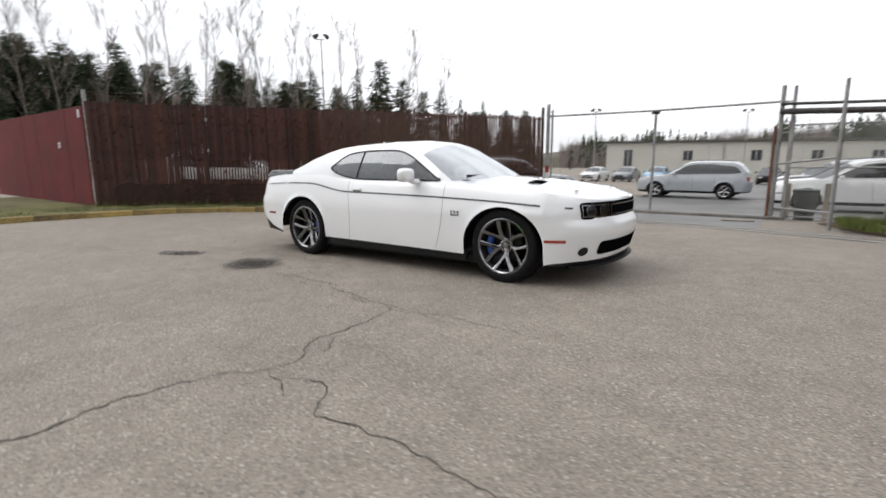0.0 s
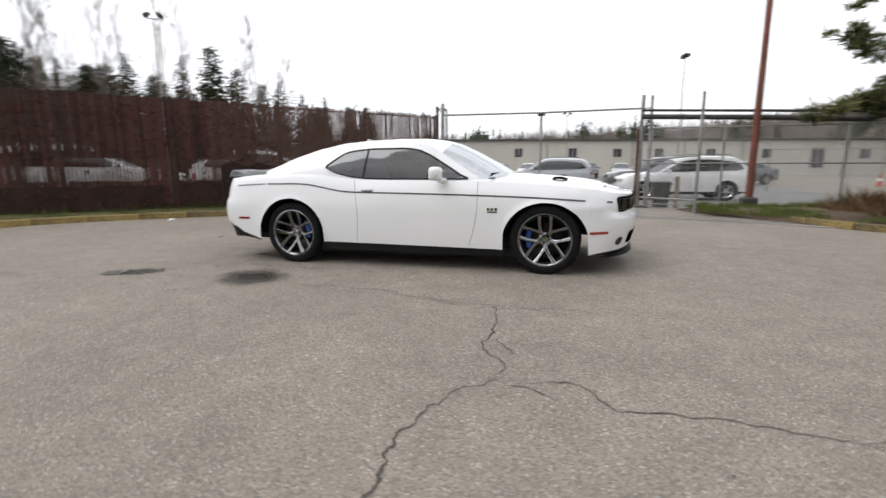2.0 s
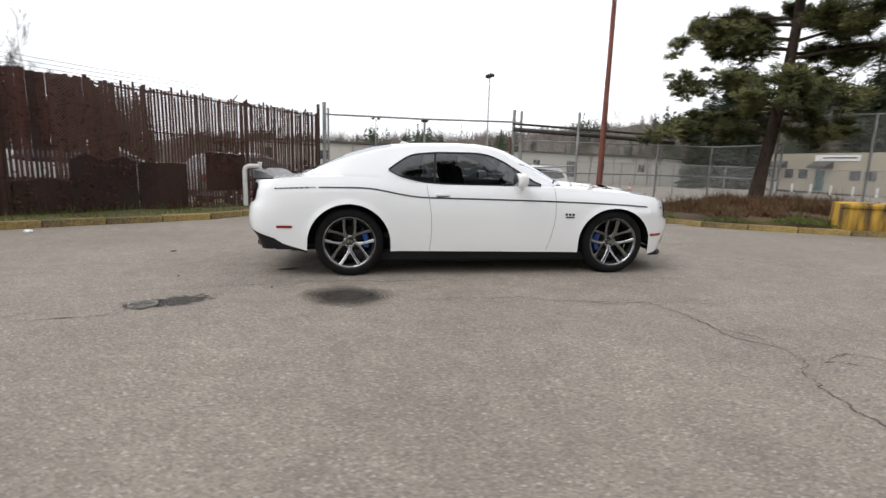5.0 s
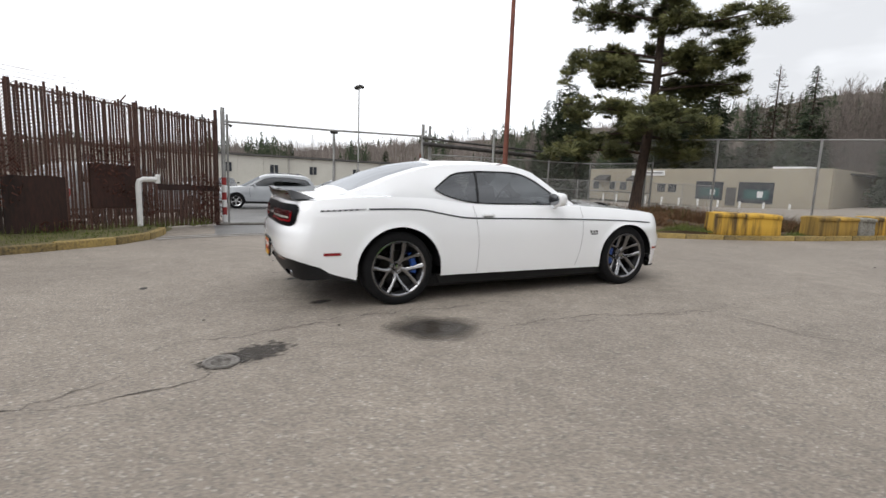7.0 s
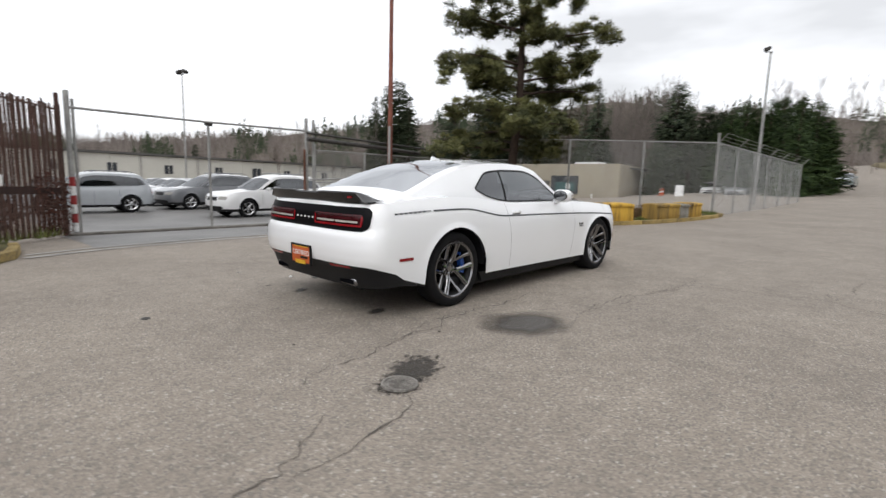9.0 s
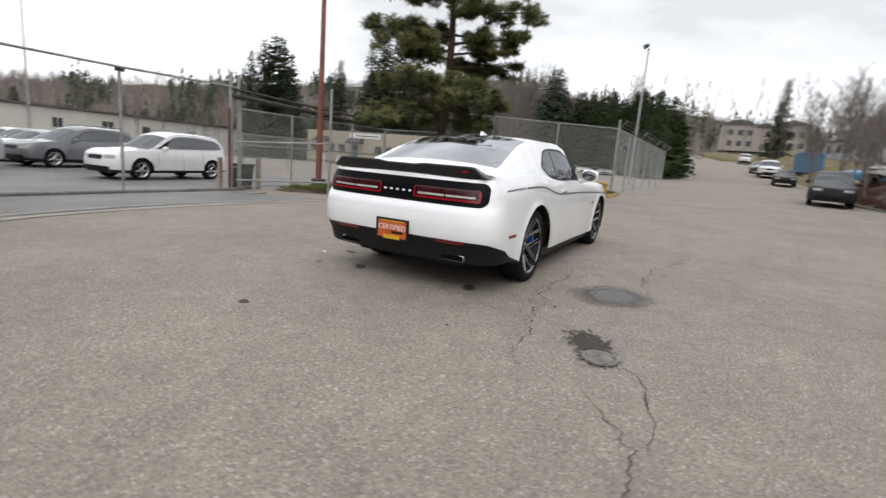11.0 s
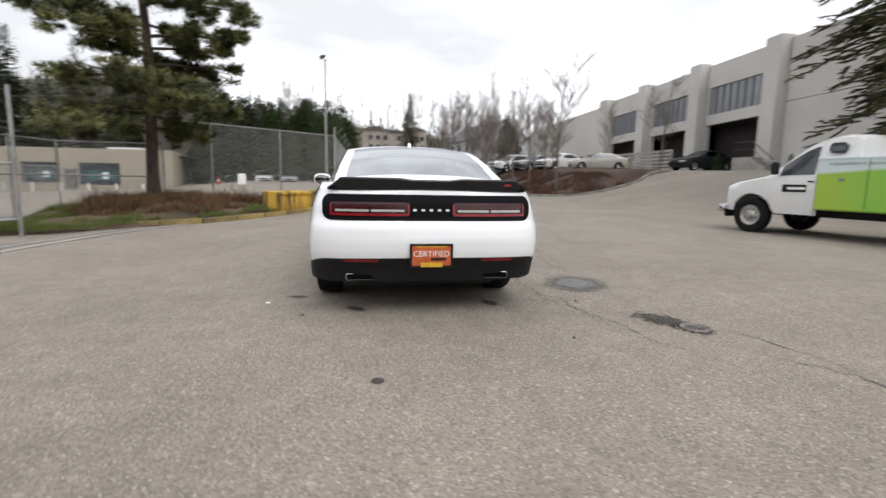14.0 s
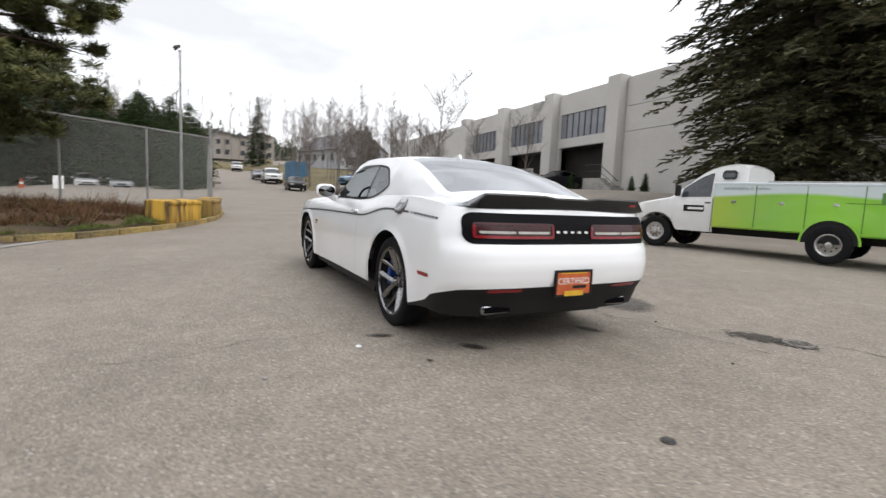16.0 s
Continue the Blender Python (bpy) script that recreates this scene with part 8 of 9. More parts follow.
undergrowth("mulch_brush", "reddish brown brush on a mulch bank", (19.5, 40, -18.5, -9.2), 52000, M_REDBRUSH, 0.08, 0.40, 0.012, 0.12, 0.9, lambda x, y, g: y > -14.5 - 0.0 * x and noise.noise(Vector((x, y, 9)) * 0.7) > -0.2 and y < -8.8 - 1.3 * max(0, (23.5 - x)) * 0.5, "brush")

# ---- parked vehicles ----
WAGON = {
    "half": [(-2.5, 0.84), (-2.0, 0.91), (-1.0, 0.935), (1.0, 0.935), (1.8, 0.91), (2.5, 0.84)],
    "rear": [(0.2, -2.36), (0.45, -2.44), (0.7, -2.44), (0.95, -2.40), (1.2, -2.36)],
    "front": [(0.2, 2.36), (0.45, 2.45), (0.65, 2.45), (0.85, 2.40), (1.05, 2.28)],
    "belt": [(-2.5, 1.10), (-1.5, 1.10), (0.0, 1.06), (0.9, 1.06), (1.3, 1.04), (2.0, 0.98), (2.3, 0.90), (2.5, 0.84)],
    "sill": [(-2.5, 0.32), (-1.0, 0.28), (1.0, 0.28), (2.5, 0.26)],
    "axles": (-1.47, 1.45), "arch": 0.42, "hub": 0.37, "wide": 0.62, "lean": 0.07, "crease": 0.02,
    "corner_r": 0.35, "corner_f": 0.5, "square": 2.7,
    "dark_below": [(-2.5, 0.36), (2.5, 0.36)],
    "crown": [(-2.5, 0.0), (1.0, 0.04), (2.2, 0.03), (2.5, 0.0)], "power": [(-3, 0), (3, 0)],
    "cowl": 1.0, "deck": -2.9, "cab": (-2.36, 1.36),
    "cab_base": [(-2.36, 0.0), (-2.35, 0.5), (-2.30, 0.74), (-2.1, 0.82), (-1.0, 0.85), (0.6, 0.84), (1.0, 0.78), (1.2, 0.6), (1.3, 0.35), (1.36, 0.0)],
    "rail_y": [(-2.36, 0.0), (-2.35, 0.5), (-2.30, 0.72), (-2.1, 0.68), (-1.0, 0.68), (0.0, 0.68), (0.5, 0.71), (1.0, 0.77), (1.2, 0.6), (1.3, 0.35), (1.36, 0.0)],
    "rail_z": [(-2.36, 1.11), (-2.25, 1.22), (-2.0, 1.52), (-1.8, 1.60), (-1.0, 1.64), (-0.2, 1.64), (0.15, 1.58), (0.5, 1.40), (1.0, 1.07), (1.36, 1.05)],
    "roof_z": [(-2.36, 1.12), (-2.25, 1.27), (-2.02, 1.58), (-1.8, 1.67), (-1.0, 1.71), (-0.2, 1.71), (0.15, 1.66), (0.5, 1.49), (1.0, 1.2), (1.25, 1.08), (1.36, 1.06)],
    "win_lo": [(-2.02, 1.20), (-1.8, 1.15), (0.0, 1.11), (0.8, 1.10), (0.9, 1.10)],
    "win_hi": [(-2.02, 1.20), (-1.9, 1.46), (-1.0, 1.56), (-0.2, 1.56), (0.12, 1.50), (0.8, 1.11), (0.9, 1.10)],
    "split": -3, "pillar": 0, "screen": (0.3, 1.28), "backlight": (-2.28, -2.02),
}
SALOON = {
    "half": [(-2.35, 0.80), (-1.8, 0.87), (0.0, 0.895), (1.7, 0.87), (2.3, 0.80)],
    "rear": [(0.2, -2.26), (0.5, -2.32), (0.8, -2.31), (1.0, -2.26)],
    "front": [(0.2, 2.22), (0.45, 2.32), (0.6, 2.32), (0.75, 2.26), (0.95, 2.1)],
    "belt": [(-2.4, 0.96), (-1.7, 1.0), (-1.0, 0.97), (0.5, 0.93), (1.0, 0.92), (1.7, 0.84), (2.2, 0.74), (2.4, 0.70)],
    "sill": [(-2.4, 0.27), (-1.0, 0.23), (1.0, 0.23), (2.4, 0.22)],
    "axles": (-1.38, 1.38), "arch": 0.37, "hub": 0.325, "wide": 0.56, "lean": 0.06, "crease": 0.02,
    "corner_r": 0.42, "corner_f": 0.55, "square": 2.5,
    "dark_below": [(-2.5, 0.2), (2.5, 0.2)],
    "crown": [(-2.4, 0.0), (-1.6, 0.03), (1.0, 0.05), (2.1, 0.04), (2.4, 0.0)], "power": [(-3, 0), (3, 0)],
    "cowl": 0.85, "deck": -1.65, "cab": (-1.95, 1.14),
    "cab_base": [(-1.95, 0.0), (-1.9, 0.5), (-1.8, 0.68), (-1.2, 0.77), (0.5, 0.78), (0.85, 0.70), (1.0, 0.55), (1.1, 0.3), (1.14, 0.0)],
    "rail_y": [(-1.95, 0.0), (-1.9, 0.5), (-1.8, 0.66), (-1.0, 0.58), (-0.2, 0.57), (0.3, 0.62), (0.85, 0.69), (1.0, 0.55), (1.1, 0.3), (1.14, 0.0)],
    "rail_z": [(-1.95, 0.99), (-1.8, 1.02), (-1.2, 1.27), (-0.8, 1.345), (-0.3, 1.37), (0.0, 1.34), (0.3, 1.22), (0.85, 0.93), (1.14, 0.91)],
    "roof_z": [(-1.95, 1.0), (-1.8, 1.07), (-1.2, 1.33), (-0.8, 1.40), (-0.3, 1.43), (0.05, 1.40), (0.3, 1.30), (0.9, 1.0), (1.14, 0.93)],
    "win_lo": [(-1.42, 1.08), (-1.2, 1.03), (-0.5, 1.0), (0.7, 0.965), (0.76, 0.96)],
    "win_hi": [(-1.42, 1.08), (-1.2, 1.19), (-0.8, 1.275), (-0.2, 1.29), (0.05, 1.26), (0.7, 0.97), (0.76, 0.96)],
    "split": -3, "pillar": 0, "screen": (0.22, 1.06), "backlight": (-1.82, -0.95),
}


def plain_car(spec, name, label, paint, lamps_red=0.9, cladding=False):
    sh = Shape(spec)
    car = holder(name, label, "car", group="parked cars")
    car_body(sh, False, paint, car, M_GLASS, M_GLASS)
    r = spec["hub"]
    for xa in spec["axles"]:
        for sg in (1, -1):
            wheel(car, (xa, sg * (along(spec["half"], xa) - 0.125), r), sg, r, 0.22, r * 0.66, M_CHROME if not cladding else M_DARKCHROME, False)
    for xa in spec["axles"]:
        for sg in (1, -1):
            bm = bmesh.new()
            wheel_well(bm, spec, xa, sg)
            part("wheel_arch_liner", bm, M_BLACK, car)
    part("underbody", boxed((4.1, 1.35, 0.12), (0, 0, 0.30), 0.03), M_BLACK, car)
    back = lambda y, z, off: Vector((sh.back(y, z, off), y, z))
    nose = lambda y, z, off: Vector((sh.nose(y, z, off), y, z))
    zt = 0.92 if spec is WAGON else 0.80
    zf = 0.76 if spec is WAGON else 0.60
    for sg in (1, -1):
        part("tail_lamp", patch(back, rounded_grid(sg * 0.62 - 0.15, sg * 0.62 + 0.15, zt - 0.09, zt + 0.09, 0.04, 8, 4), 0.006), M_RED, car, "red tail lamp")
        part("headlamp", patch(nose, rounded_grid(sg * 0.58 - 0.18, sg * 0.58 + 0.18, zf - 0.05, zf + 0.07, 0.04, 8, 4), 0.006), M_LENS, car, "pale headlamp")
        mb = boxed((0.12, 0.2, 0.14), (0.62, sg * (along(spec["half"], 0.6) + 0.07), spec["belt"][3][1] + 0.06), 0.04, seg=2)
        part("wing_mirror", mb, paint, car)
        f = (lambda x, z, off, sg=sg: Vector((x, sg * (sh.side(x, z) + off), z)))
        for x in ((0.78, -0.18, -1.1) if spec is not WAGON else (0.85, -0.15, -1.05)):
            part("door_seam", ribbon_on(f, [(x, spec["belt"][2][1] - 0.05), (x - 0.02, 0.62), (x - 0.03, 0.36)], 0.012, 0.002, 0.12), M_STRIPE, car)
    part("grille", patch(nose, rounded_grid(-0.34, 0.34, zf - 0.09, zf + 0.05, 0.03, 10, 3), 0.005), M_BLACK, car)
    part("lower_intake", patch(nose, rounded_grid(-0.6, 0.6, 0.34, 0.46, 0.04, 12, 3), 0.005), M_BLACK, car)
    part("number_plate", boxed((0.02, 0.3, 0.15), (sh.back(0, 0.7) - 0.012, 0, 0.7)), M_PALESTRIPE, car)
    if spec is WAGON:
        for sg in (1, -1):
            part("roof_rail", tube(bmesh.new(), [(-1.7, sg * 0.62, 1.69), (-1.5, sg * 0.62, 1.74), (-0.4, sg * 0.62, 1.75), (-0.1, sg * 0.62, 1.70)], 0.018, 6), M_DARKCHROME, car)
    return car


def body_paint(name, colour):
    d = tuple(c * 0.85 for c in colour)
    return worn(name, colour, d, 0.3, 0.0, 60, 1.5, 0.0, 0.9)


P_SILVER = body_paint("silver_paint", (0.36, 0.38, 0.40))
P_WHITE = body_paint("white_paint", (0.74, 0.74, 0.74))
P_BLACK = body_paint("black_paint", (0.02, 0.021, 0.024))
P_BLACK.node_tree.nodes["Principled BSDF"].inputs["Coat Weight"].default_value = 0.15
P_BLACK.node_tree.nodes["Principled BSDF"].inputs["Specular IOR Level"].default_value = 0.2
P_GREY = body_paint("grey_paint", (0.13, 0.135, 0.145))
P_BLUE = body_paint("blue_paint", (0.10, 0.30, 0.50))
P_RED = body_paint("dark_red_paint", (0.22, 0.03, 0.03))
P_GREEN = body_paint("grey_green_paint", (0.20, 0.25, 0.25))
P_TAN = body_paint("champagne_paint", (0.40, 0.37, 0.33))

WAGONS = {}
def park(spec, paint, label, x, y, turn, s=1.0, z=None):
    key = ("wagon" if spec is WAGON else "saloon", paint.name)
    zz = ground_height(x, y) if z is None else z
    m = pose(x, y, zz, 0, 0, turn)
    if key not in WAGONS:
        car = plain_car(spec, "suv_car" if spec is WAGON else "saloon_car", label, paint)
        WAGONS[key] = car
        car.matrix_world = m
        car.scale = (s, s, s)
        return car
    car = copy_thing(WAGONS[key], m)
    car.scale = (s, s, s)
    return tagged(car, label)


# car lot behind the gate
park(WAGON, P_SILVER, "silver seven-seat wagon parked in the lot", -0.42, 20.5, 179, 0.98)
park(WAGON, P_WHITE, "white sports utility vehicle parked in the lot", 5.25, 16.05, 187, 1.02)
park(WAGON, P_GREY, "dark grey sports utility vehicle parked in the lot", 4.95, 21.6, 190)
park(SALOON, P_SILVER, "silver saloon parked in a row", 4.8, 24.6, 192)
park(SALOON, P_GREY, "dark grey saloon parked in the lot", 5.3, 27.4, 192)
park(SALOON, P_WHITE, "white saloon parked in a row", 5.6, 30.2, 192)
park(SALOON, P_BLACK, "black saloon parked further back in a row", 6.0, 33.0, 192)
park(SALOON, P_SILVER, "silver saloon parked further back in a row", 6.4, 35.8, 192)
park(SALOON, P_GREY, "dark grey saloon parked in a row", 10.6, 29.5, 192)
for k, (pt, lb) in enumerate(((P_WHITE, "white saloon in the far row"), (P_GREY, "grey saloon in the far row"), (P_BLUE, "light blue saloon in the far row"), (P_WHITE, "white saloon in the far row"), (P_BLACK, "black saloon in the far row"), (P_BLACK, "black saloon in the far row"), (P_SILVER, "silver saloon in the far row"))):
    park(SALOON, pt, lb, -13.0 + 2.9 * k, 43.5 + 0.5 * (k % 2), 270)
for k, (pt, lb) in enumerate(((P_WHITE, "white wagon behind the slatted fence"), (P_WHITE, "white wagon close behind the slatted fence"), (P_SILVER, "silver wagon behind the slatted fence"))):
    along_it = 3.0 + 4.9 * k
    park(WAGON, pt, lb, -10.9 + 0.655 * along_it - 0.756 * 3.6, -0.1 + 0.756 * along_it + 0.655 * 3.6, 49)
for k, (pt, lb) in enumerate(((P_WHITE, "white saloon in the office car park"), (P_RED, "dark red saloon in the office car park"), (P_WHITE, "white saloon in the office car park"), (P_SILVER, "silver saloon in the office car park"))):
    park(SALOON, pt, lb, 57.0 + 4.6 * k, 15.0 + 0.8 * k, 180, z=0.35)

park(SALOON, P_WHITE, "white saloon parked inside the lot fence", 47.5, 9.9, 190, z=0.3)
park(SALOON, P_SILVER, "silver saloon parked inside the lot fence", 44.5, 7.0, 185, z=0.3)

# upper car park and road
for sp, pt, lb, x, y, turn in ((WAGON, P_WHITE, "white wagon above the mulch bank", 38.6, -13.8, 118), (SALOON, P_GREY, "grey saloon above the mulch bank", 36.2, -15.2, 118), (SALOON, P_WHITE, "white saloon above the mulch bank", 33.8, -16.6, 112), (SALOON, P_BLUE, "light blue saloon above the mulch bank", 41.0, -12.6, 118)):
    park(sp, pt, lb, x, y, turn)
park(SALOON, P_TAN, "champagne saloon parked above the mulch bank", 30.2, -18.3, 72)
park(SALOON, P_BLACK, "black saloon parked at the loading bays", 24.4, -22.9, 98)
park(WAGON, P_BLACK, "black sports utility vehicle parked at the kerb", 24.6, -7.5, 172)
park(SALOON, P_GREEN, "grey-green saloon parked up the road", 58.0, 0.9, 178)
park(SALOON, P_BLACK, "dark saloon parked up the road", 46.0, -7.6, 176)
park(WAGON, P_WHITE, "white van parked up the road", 60.0, -7.4, 178, 1.15)
park(SALOON, P_GREY, "grey saloon parked up the road", 67.5, -6.8, 176)
park(WAGON, P_WHITE, "white wagon parked at the head of the road", 92.0, -6.2, 176)


# ---- service truck ----
def green_wave():
    """Printed wrap: a sweep of greens under a pale band."""
    m = shader("green_wrap", (0.2, 0.5, 0.03), 0.35, 0, 0.6)
    n, l = m.node_tree.nodes, m.node_tree.links
    b = n["Principled BSDF"]
    tc, sx = n.new("ShaderNodeTexCoord"), n.new("ShaderNodeSeparateXYZ")
    l.new(tc.outputs["Object"], sx.inputs[0])
    hue, ns = n.new("ShaderNodeValToRGB"), n.new("ShaderNodeTexNoise")
    ns.inputs["Scale"].default_value = 0.9
    l.new(tc.outputs["Object"], ns.inputs["Vector"])
    mr = n.new("ShaderNodeMapRange")
    mr.inputs["From Min"].default_value, mr.inputs["From Max"].default_value = 2.9, -2.6
    l.new(sx.outputs[0], mr.inputs["Value"])
    add = n.new("ShaderNodeMath")
    add.operation = "MULTIPLY_ADD"
    add.inputs[1].default_value = 0.22
    l.new(ns.outputs["Fac"], add.inputs[0])
    l.new(mr.outputs["Result"], add.inputs[2])
    e = hue.color_ramp.elements
    e[0].position, e[0].color = 0.08, (0.40, 0.47, 0.04, 1)
    e[1].position, e[1].color = 1.05, (0.17, 0.46, 0.05, 1)
    mid = e.new(0.32)
    mid.color = (0.22, 0.47, 0.05, 1)
    mid = e.new(0.55)
    mid.color = (0.25, 0.56, 0.03, 1)
    l.new(add.outputs[0], hue.inputs["Fac"])
    wave = n.new("ShaderNodeMath")
    wave.operation = "SINE"
    k = n.new("ShaderNodeMath")
    k.operation = "MULTIPLY"
    k.inputs[1].default_value = 1.5
    l.new(sx.outputs[0], k.inputs[0])
    l.new(k.outputs[0], wave.inputs[0])
    edge = n.new("ShaderNodeMath")
    edge.operation = "MULTIPLY_ADD"
    edge.inputs[1].default_value = -0.055
    l.new(wave.outputs[0], edge.inputs[0])
    l.new(sx.outputs[2], edge.inputs[2])
    cut = n.new("ShaderNodeMapRange")
    cut.inputs["From Min"].default_value, cut.inputs["From Max"].default_value = 1.28, 1.34
    l.new(edge.outputs[0], cut.inputs["Value"])
    mix = n.new("ShaderNodeMix")
    mix.data_type = "RGBA"
    mix.inputs[7].default_value = (0.58, 0.66, 0.66, 1)
    l.new(cut.outputs["Result"], mix.inputs[0])
    l.new(hue.outputs["Color"], mix.inputs[6])
    l.new(mix.outputs[2], b.inputs["Base Color"])
    return m


def truck():
    M_WRAP, M_CAB = green_wave(), body_paint("white_cab_paint", (0.76, 0.76, 0.75))
    t = holder("service_truck", "white cab service truck with a green-wrapped utility body", "truck")
    # cab sections along its length: x, half width low, sill, belt, top, half width top
    secs = [(4.74, 0.66, 0.55, 0.90, 0.94, 0.60), (4.66, 0.84, 0.47, 0.98, 1.03, 0.78), (4.40, 0.96, 0.45, 1.06, 1.11, 0.86), (3.95, 1.0, 0.45, 1.15, 1.20, 0.88), (3.74, 1.0, 0.45, 1.19, 1.24, 0.89), (3.5, 1.0, 0.45, 1.22, 1.45, 0.87), (3.22, 1.0, 0.45, 1.22, 1.69, 0.84), (3.02, 1.0, 0.45, 1.22, 1.84, 0.82), (2.86, 1.0, 0.45, 1.22, 1.92, 0.82), (2.69, 1.0, 0.45, 1.22, 1.97, 0.82)]
    rear = [(2.685, 1.0, 1.40, 1.45, 1.97, 0.82), (2.5, 1.0, 1.40, 1.45, 2.00, 0.86), (2.34, 1.0, 1.40, 1.45, 2.01, 0.89), (2.14, 1.0, 1.40, 1.45, 1.99, 0.90), (2.06, 0.985, 1.40, 1.45, 1.93, 0.89)]

    def section(x, w, z0, zb, zt, wt):
        half = [(w - 0.04, z0), (w, z0 + (zb - z0) * 0.35), (w, z0 + (zb - z0) * 0.75), (w - 0.02, zb), (wt + (w - wt) * 0.45, zb + (zt - zb) * 0.5), (wt, zt - 0.05), (wt * 0.85, zt), (wt * 0.4, zt + 0.02), (0, zt + 0.025)]
        return [Vector((x, y, z)) for y, z in half] + [Vector((x, -y, z)) for y, z in half[-2::-1]]

    def lofted(table):
        rows = []
        for a, b in zip(table, table[1:]):
            for k in range(4):
                rows.append(section(*(p + (q - p) * k / 4 for p, q in zip(a, b))))
        rows.append(section(*table[-1]))
        for row in rows:
            d = abs(row[0].x - 4.0)
            if d < 0.46:
                z0 = 0.38 + math.sqrt(0.46 ** 2 - d * d)
                for i in (0, 1, 2):
                    row[i].z, row[-1 - i].z = max(row[i].z, z0 + 0.02 * i), max(row[-1 - i].z, z0 + 0.02 * i)
        return rows

    def shell(table, name, label, ends):
        rows, bm = lofted(table), bmesh.new()
        sheet(bm, rows)
        for e in ends:
            bm.faces.new([bm.verts.new(p) for p in rows[e]])
        bmesh.ops.remove_doubles(bm, verts=bm.verts, dist=0.001)
        bmesh.ops.recalc_face_normals(bm, faces=bm.faces)
        part(name, bm, M_CAB, t, label, smooth=40)
        return rows
    rows = shell(secs, "cab", "white truck cab", (0,))
    shell(rear, "cab_extension", "white raised cab extension", (0, -1))
    bm = bmesh.new()
    sheet(bm, [[p + Vector((0.006, 0, 0.008)) for p in row[6:11]] for row in rows if 3.04 < row[0].x < 3.70])
    bmesh.ops.recalc_face_normals(bm, faces=bm.faces)
    part("windscreen", bm, M_DARKWIN, t, smooth=60)
    for sg in (1, -1):
        bm = bmesh.new()
        glass = []
        for row in rows:
            if 2.76 < row[0].x < 3.50:
                low, mid, high = row[3], row[4], row[5]
                pts = [low.lerp(mid, 0.10), mid, mid.lerp(high, 0.72)]
                glass.append([Vector((p.x, sg * (p.y + 0.008), p.z)) for p in pts])
        sheet(bm, glass)
        bmesh.ops.recalc_face_normals(bm, faces=bm.faces)
        part("side_window", bm, M_DARKWIN, t, "dark cab window", smooth=60)
        part("door_seam", boxed((0.012, 0.006, 0.78), (2.72, sg * 1.001, 0.86)), M_STRIPE, t)
        part("wing_mirror", boxed((0.1, 0.18, 0.26), (3.46, sg * 1.12, 1.38), 0.04, seg=2), M_BLACK, t, "black wing mirror")
        sign = part("door_sign", boxed((0.46, 0.006, 0.15), (3.12, sg * 1.004, 0.98)), M_BLACK, t, "dark door sign")
        part("sign_bar", boxed((0.34, 0.004, 0.05), (3.08, sg * 1.009, 0.98)), M_WHITEPAINT, sign)
        part("door_handle", boxed((0.12, 0.02, 0.03), (2.82, sg * 1.01, 1.12), 0.008), M_BLACK, t)
        part("extension_window", boxed((0.30, 0.02, 0.20), (2.42, sg * 0.945, 1.75), 0.05, Matrix.Rotation(radians(sg * 10), 3, "X")), M_DARKWIN, t, "small dark window")
    # utility body
    body = part("utility_body", boxed((5.30, 2.2, 0.98), (0.03, 0, 1.06), 0.03), M_WRAP, t, "green printed utility body")
    part("top_band", boxed((5.31, 2.21, 0.08), (0.03, 0, 1.545), 0.02), worn("pale_blue_band", (0.55, 0.60, 0.62), (0.46, 0.52, 0.55), 0.4, 0, 20, 2, 0), t, "pale band along the top")
    part("deck_rail", boxed((4.3, 2.0, 0.04), (-0.5, 0, 1.60), 0.01), M_CONCRETE, t)
    for sg in (1, -1):
        for x in (2.25, 1.35, 0.45):
            part("compartment_seam", boxed((0.014, 0.008, 0.9), (x - 0.42, sg * 1.101, 1.08)), M_GREENSEAM, body)
            latch = part("latch", boxed((0.09, 0.016, 0.06), (x, sg * 1.106, 1.16), 0.008), M_CHROME, body, "chrome paddle latch")
        part("compartment_seam", boxed((2.6, 0.008, 0.012), (-1.0, sg * 1.101, 1.2)), M_GREENSEAM, body)
        part("fuel_door", boxed((0.18, 0.02, 0.18), (-0.55, sg * 1.105, 0.92), 0.02), M_BLACK, body)
        part("rear_sign", boxed((0.5, 0.008, 0.2), (-0.45, sg * 1.103, 1.31)), worn("green_sign", (0.10, 0.28, 0.05), (0.07, 0.2, 0.03), 0.5, 0, 20, 3, 0), body)
        lettering("sustainability in motion", 0.098, M_GREYTEXT, body, pose(2.02, sg * 1.103, 1.455, 90, 0, 180 if sg > 0 else 0), "grey printed lettering")
        bm = bmesh.new()
        rows = []
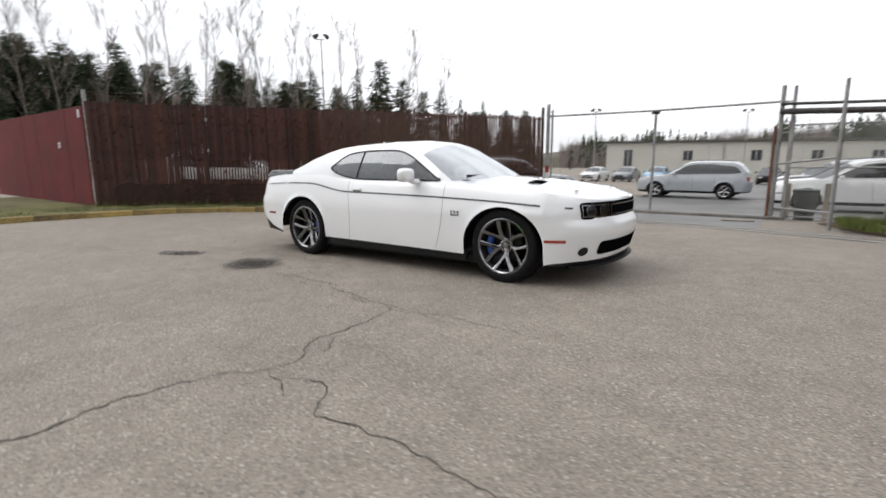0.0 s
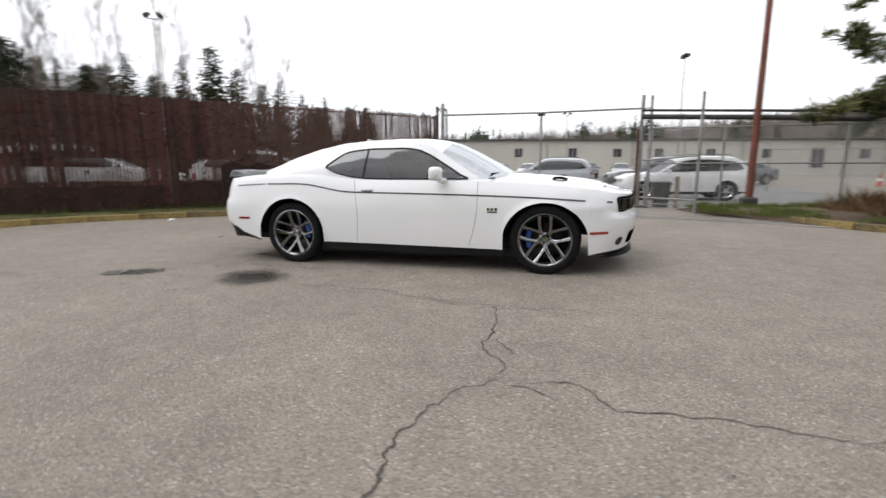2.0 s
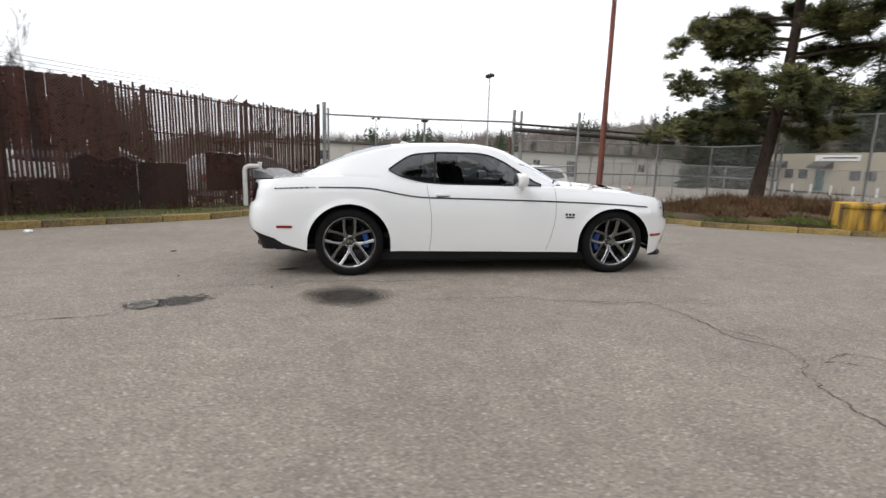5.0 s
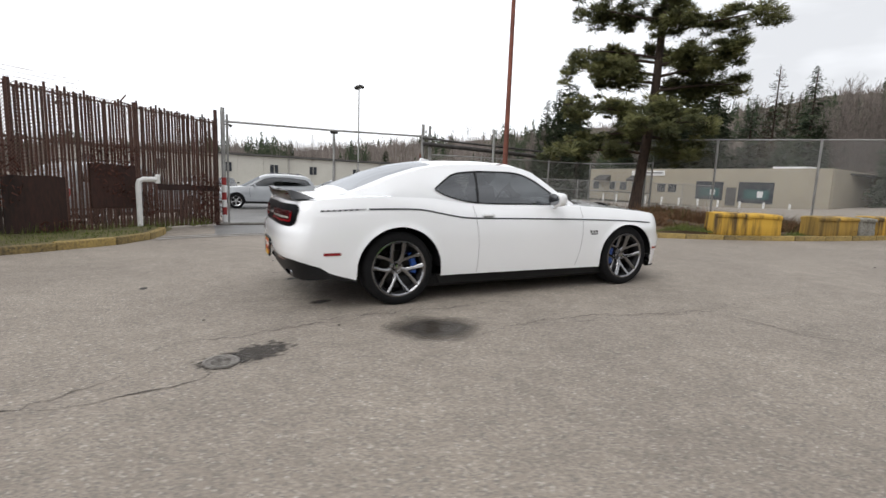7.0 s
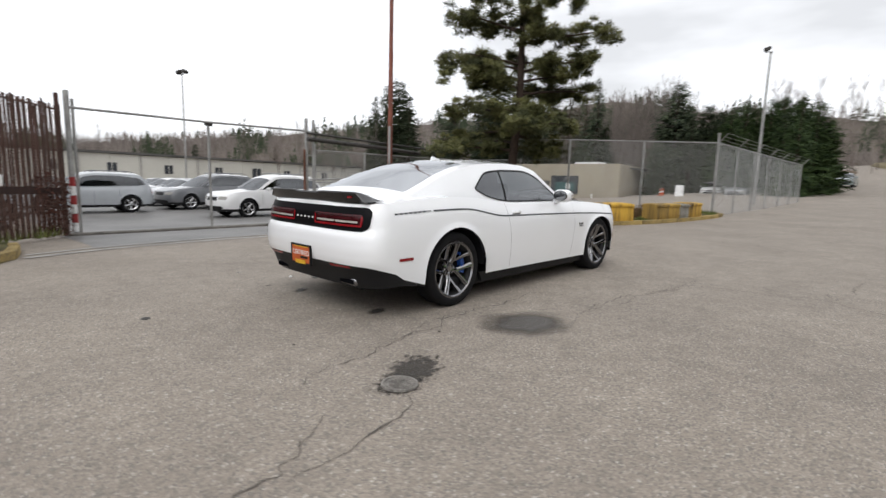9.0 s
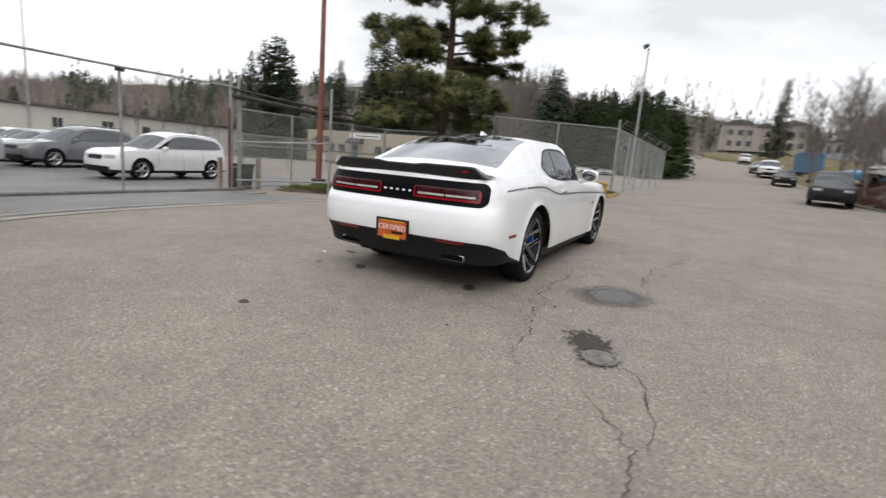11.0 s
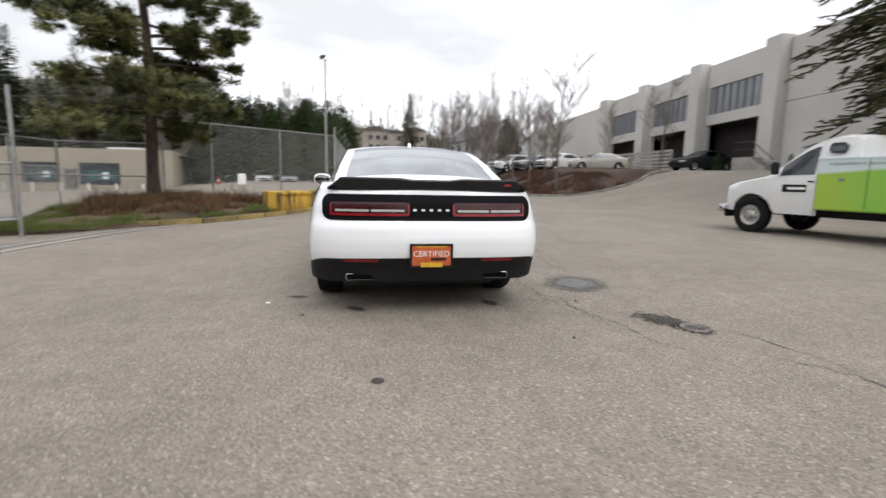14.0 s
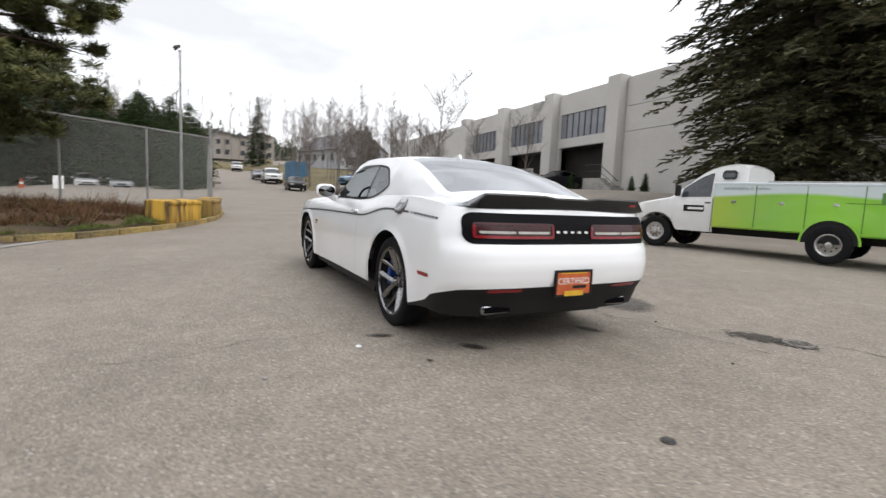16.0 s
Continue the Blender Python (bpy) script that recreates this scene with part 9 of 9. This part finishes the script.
        for k in range(17):
            a = math.pi * k / 16
            rows.append([(0.50 + 0.50 * math.cos(a), sg * 1.09, 0.40 + 0.50 * math.sin(a)), (0.50 + 0.50 * math.cos(a), sg * 1.14, 0.40 + 0.50 * math.sin(a)), (0.50 + 0.46 * math.cos(a), sg * 1.14, 0.40 + 0.46 * math.sin(a)), (0.50 + 0.46 * math.cos(a), sg * 1.09, 0.40 + 0.46 * math.sin(a))])
        sheet(bm, rows)
        part("fender_lip", bm, M_WRAP, t)
        # flat black half disc paints the shade of a wheel hollow not cut
        bm = bmesh.new()
        bm.faces.new([bm.verts.new((0.50 + 0.46 * math.cos(math.pi * k / 16), sg * 1.104, 0.40 + 0.46 * math.sin(math.pi * k / 16))) for k in range(17)])
        part("wheel_opening_shade", bm, M_BLACK, t)
        wheel(t, (4.0, sg * 0.88, 0.38), sg, 0.38, 0.22, 0.215, M_STEELWHEEL, False, None, 0.02)
        wheel(t, (0.50, sg * 1.03, 0.38), sg, 0.38, 0.24, 0.215, M_STEELWHEEL, False, None, 0.10)
        part("turn_lamp", boxed((0.06, 0.03, 0.12), (4.63, sg * 0.80, 0.86), 0.01), M_AMBERRED, t)
        part("headlamp", boxed((0.05, 0.22, 0.17), (4.72, sg * 0.62, 0.80), 0.02), M_LENS, t)
    part("front_bumper", boxed((0.16, 1.9, 0.18), (4.72, 0, 0.50), 0.04, seg=2), M_CHROME, t, "chrome front bumper", smooth=40)
    part("air_dam", boxed((0.1, 1.6, 0.12), (4.70, 0, 0.36), 0.02), M_BLACK, t)
    part("chassis", boxed((6.6, 0.9, 0.2), (1.2, 0, 0.5)), M_BLACK, t)
    t.matrix_world = pose(-0.448, -9.915, ground_height(2.2, -9.0), 0, 0, 13.8)
    return t


M_GREENSEAM = worn("wrap_shadow_gap", (0.07, 0.18, 0.02), (0.05, 0.13, 0.015), 0.6, 0, 30, 3, 0)
M_GREYTEXT = worn("grey_print", (0.17, 0.21, 0.21), (0.13, 0.16, 0.16), 0.5, 0, 30, 3, 0)
M_STEELWHEEL = worn("steel_wheel", (0.55, 0.54, 0.52), (0.32, 0.30, 0.28), 0.35, 0.9, 40, 6, 0.05)
truck()
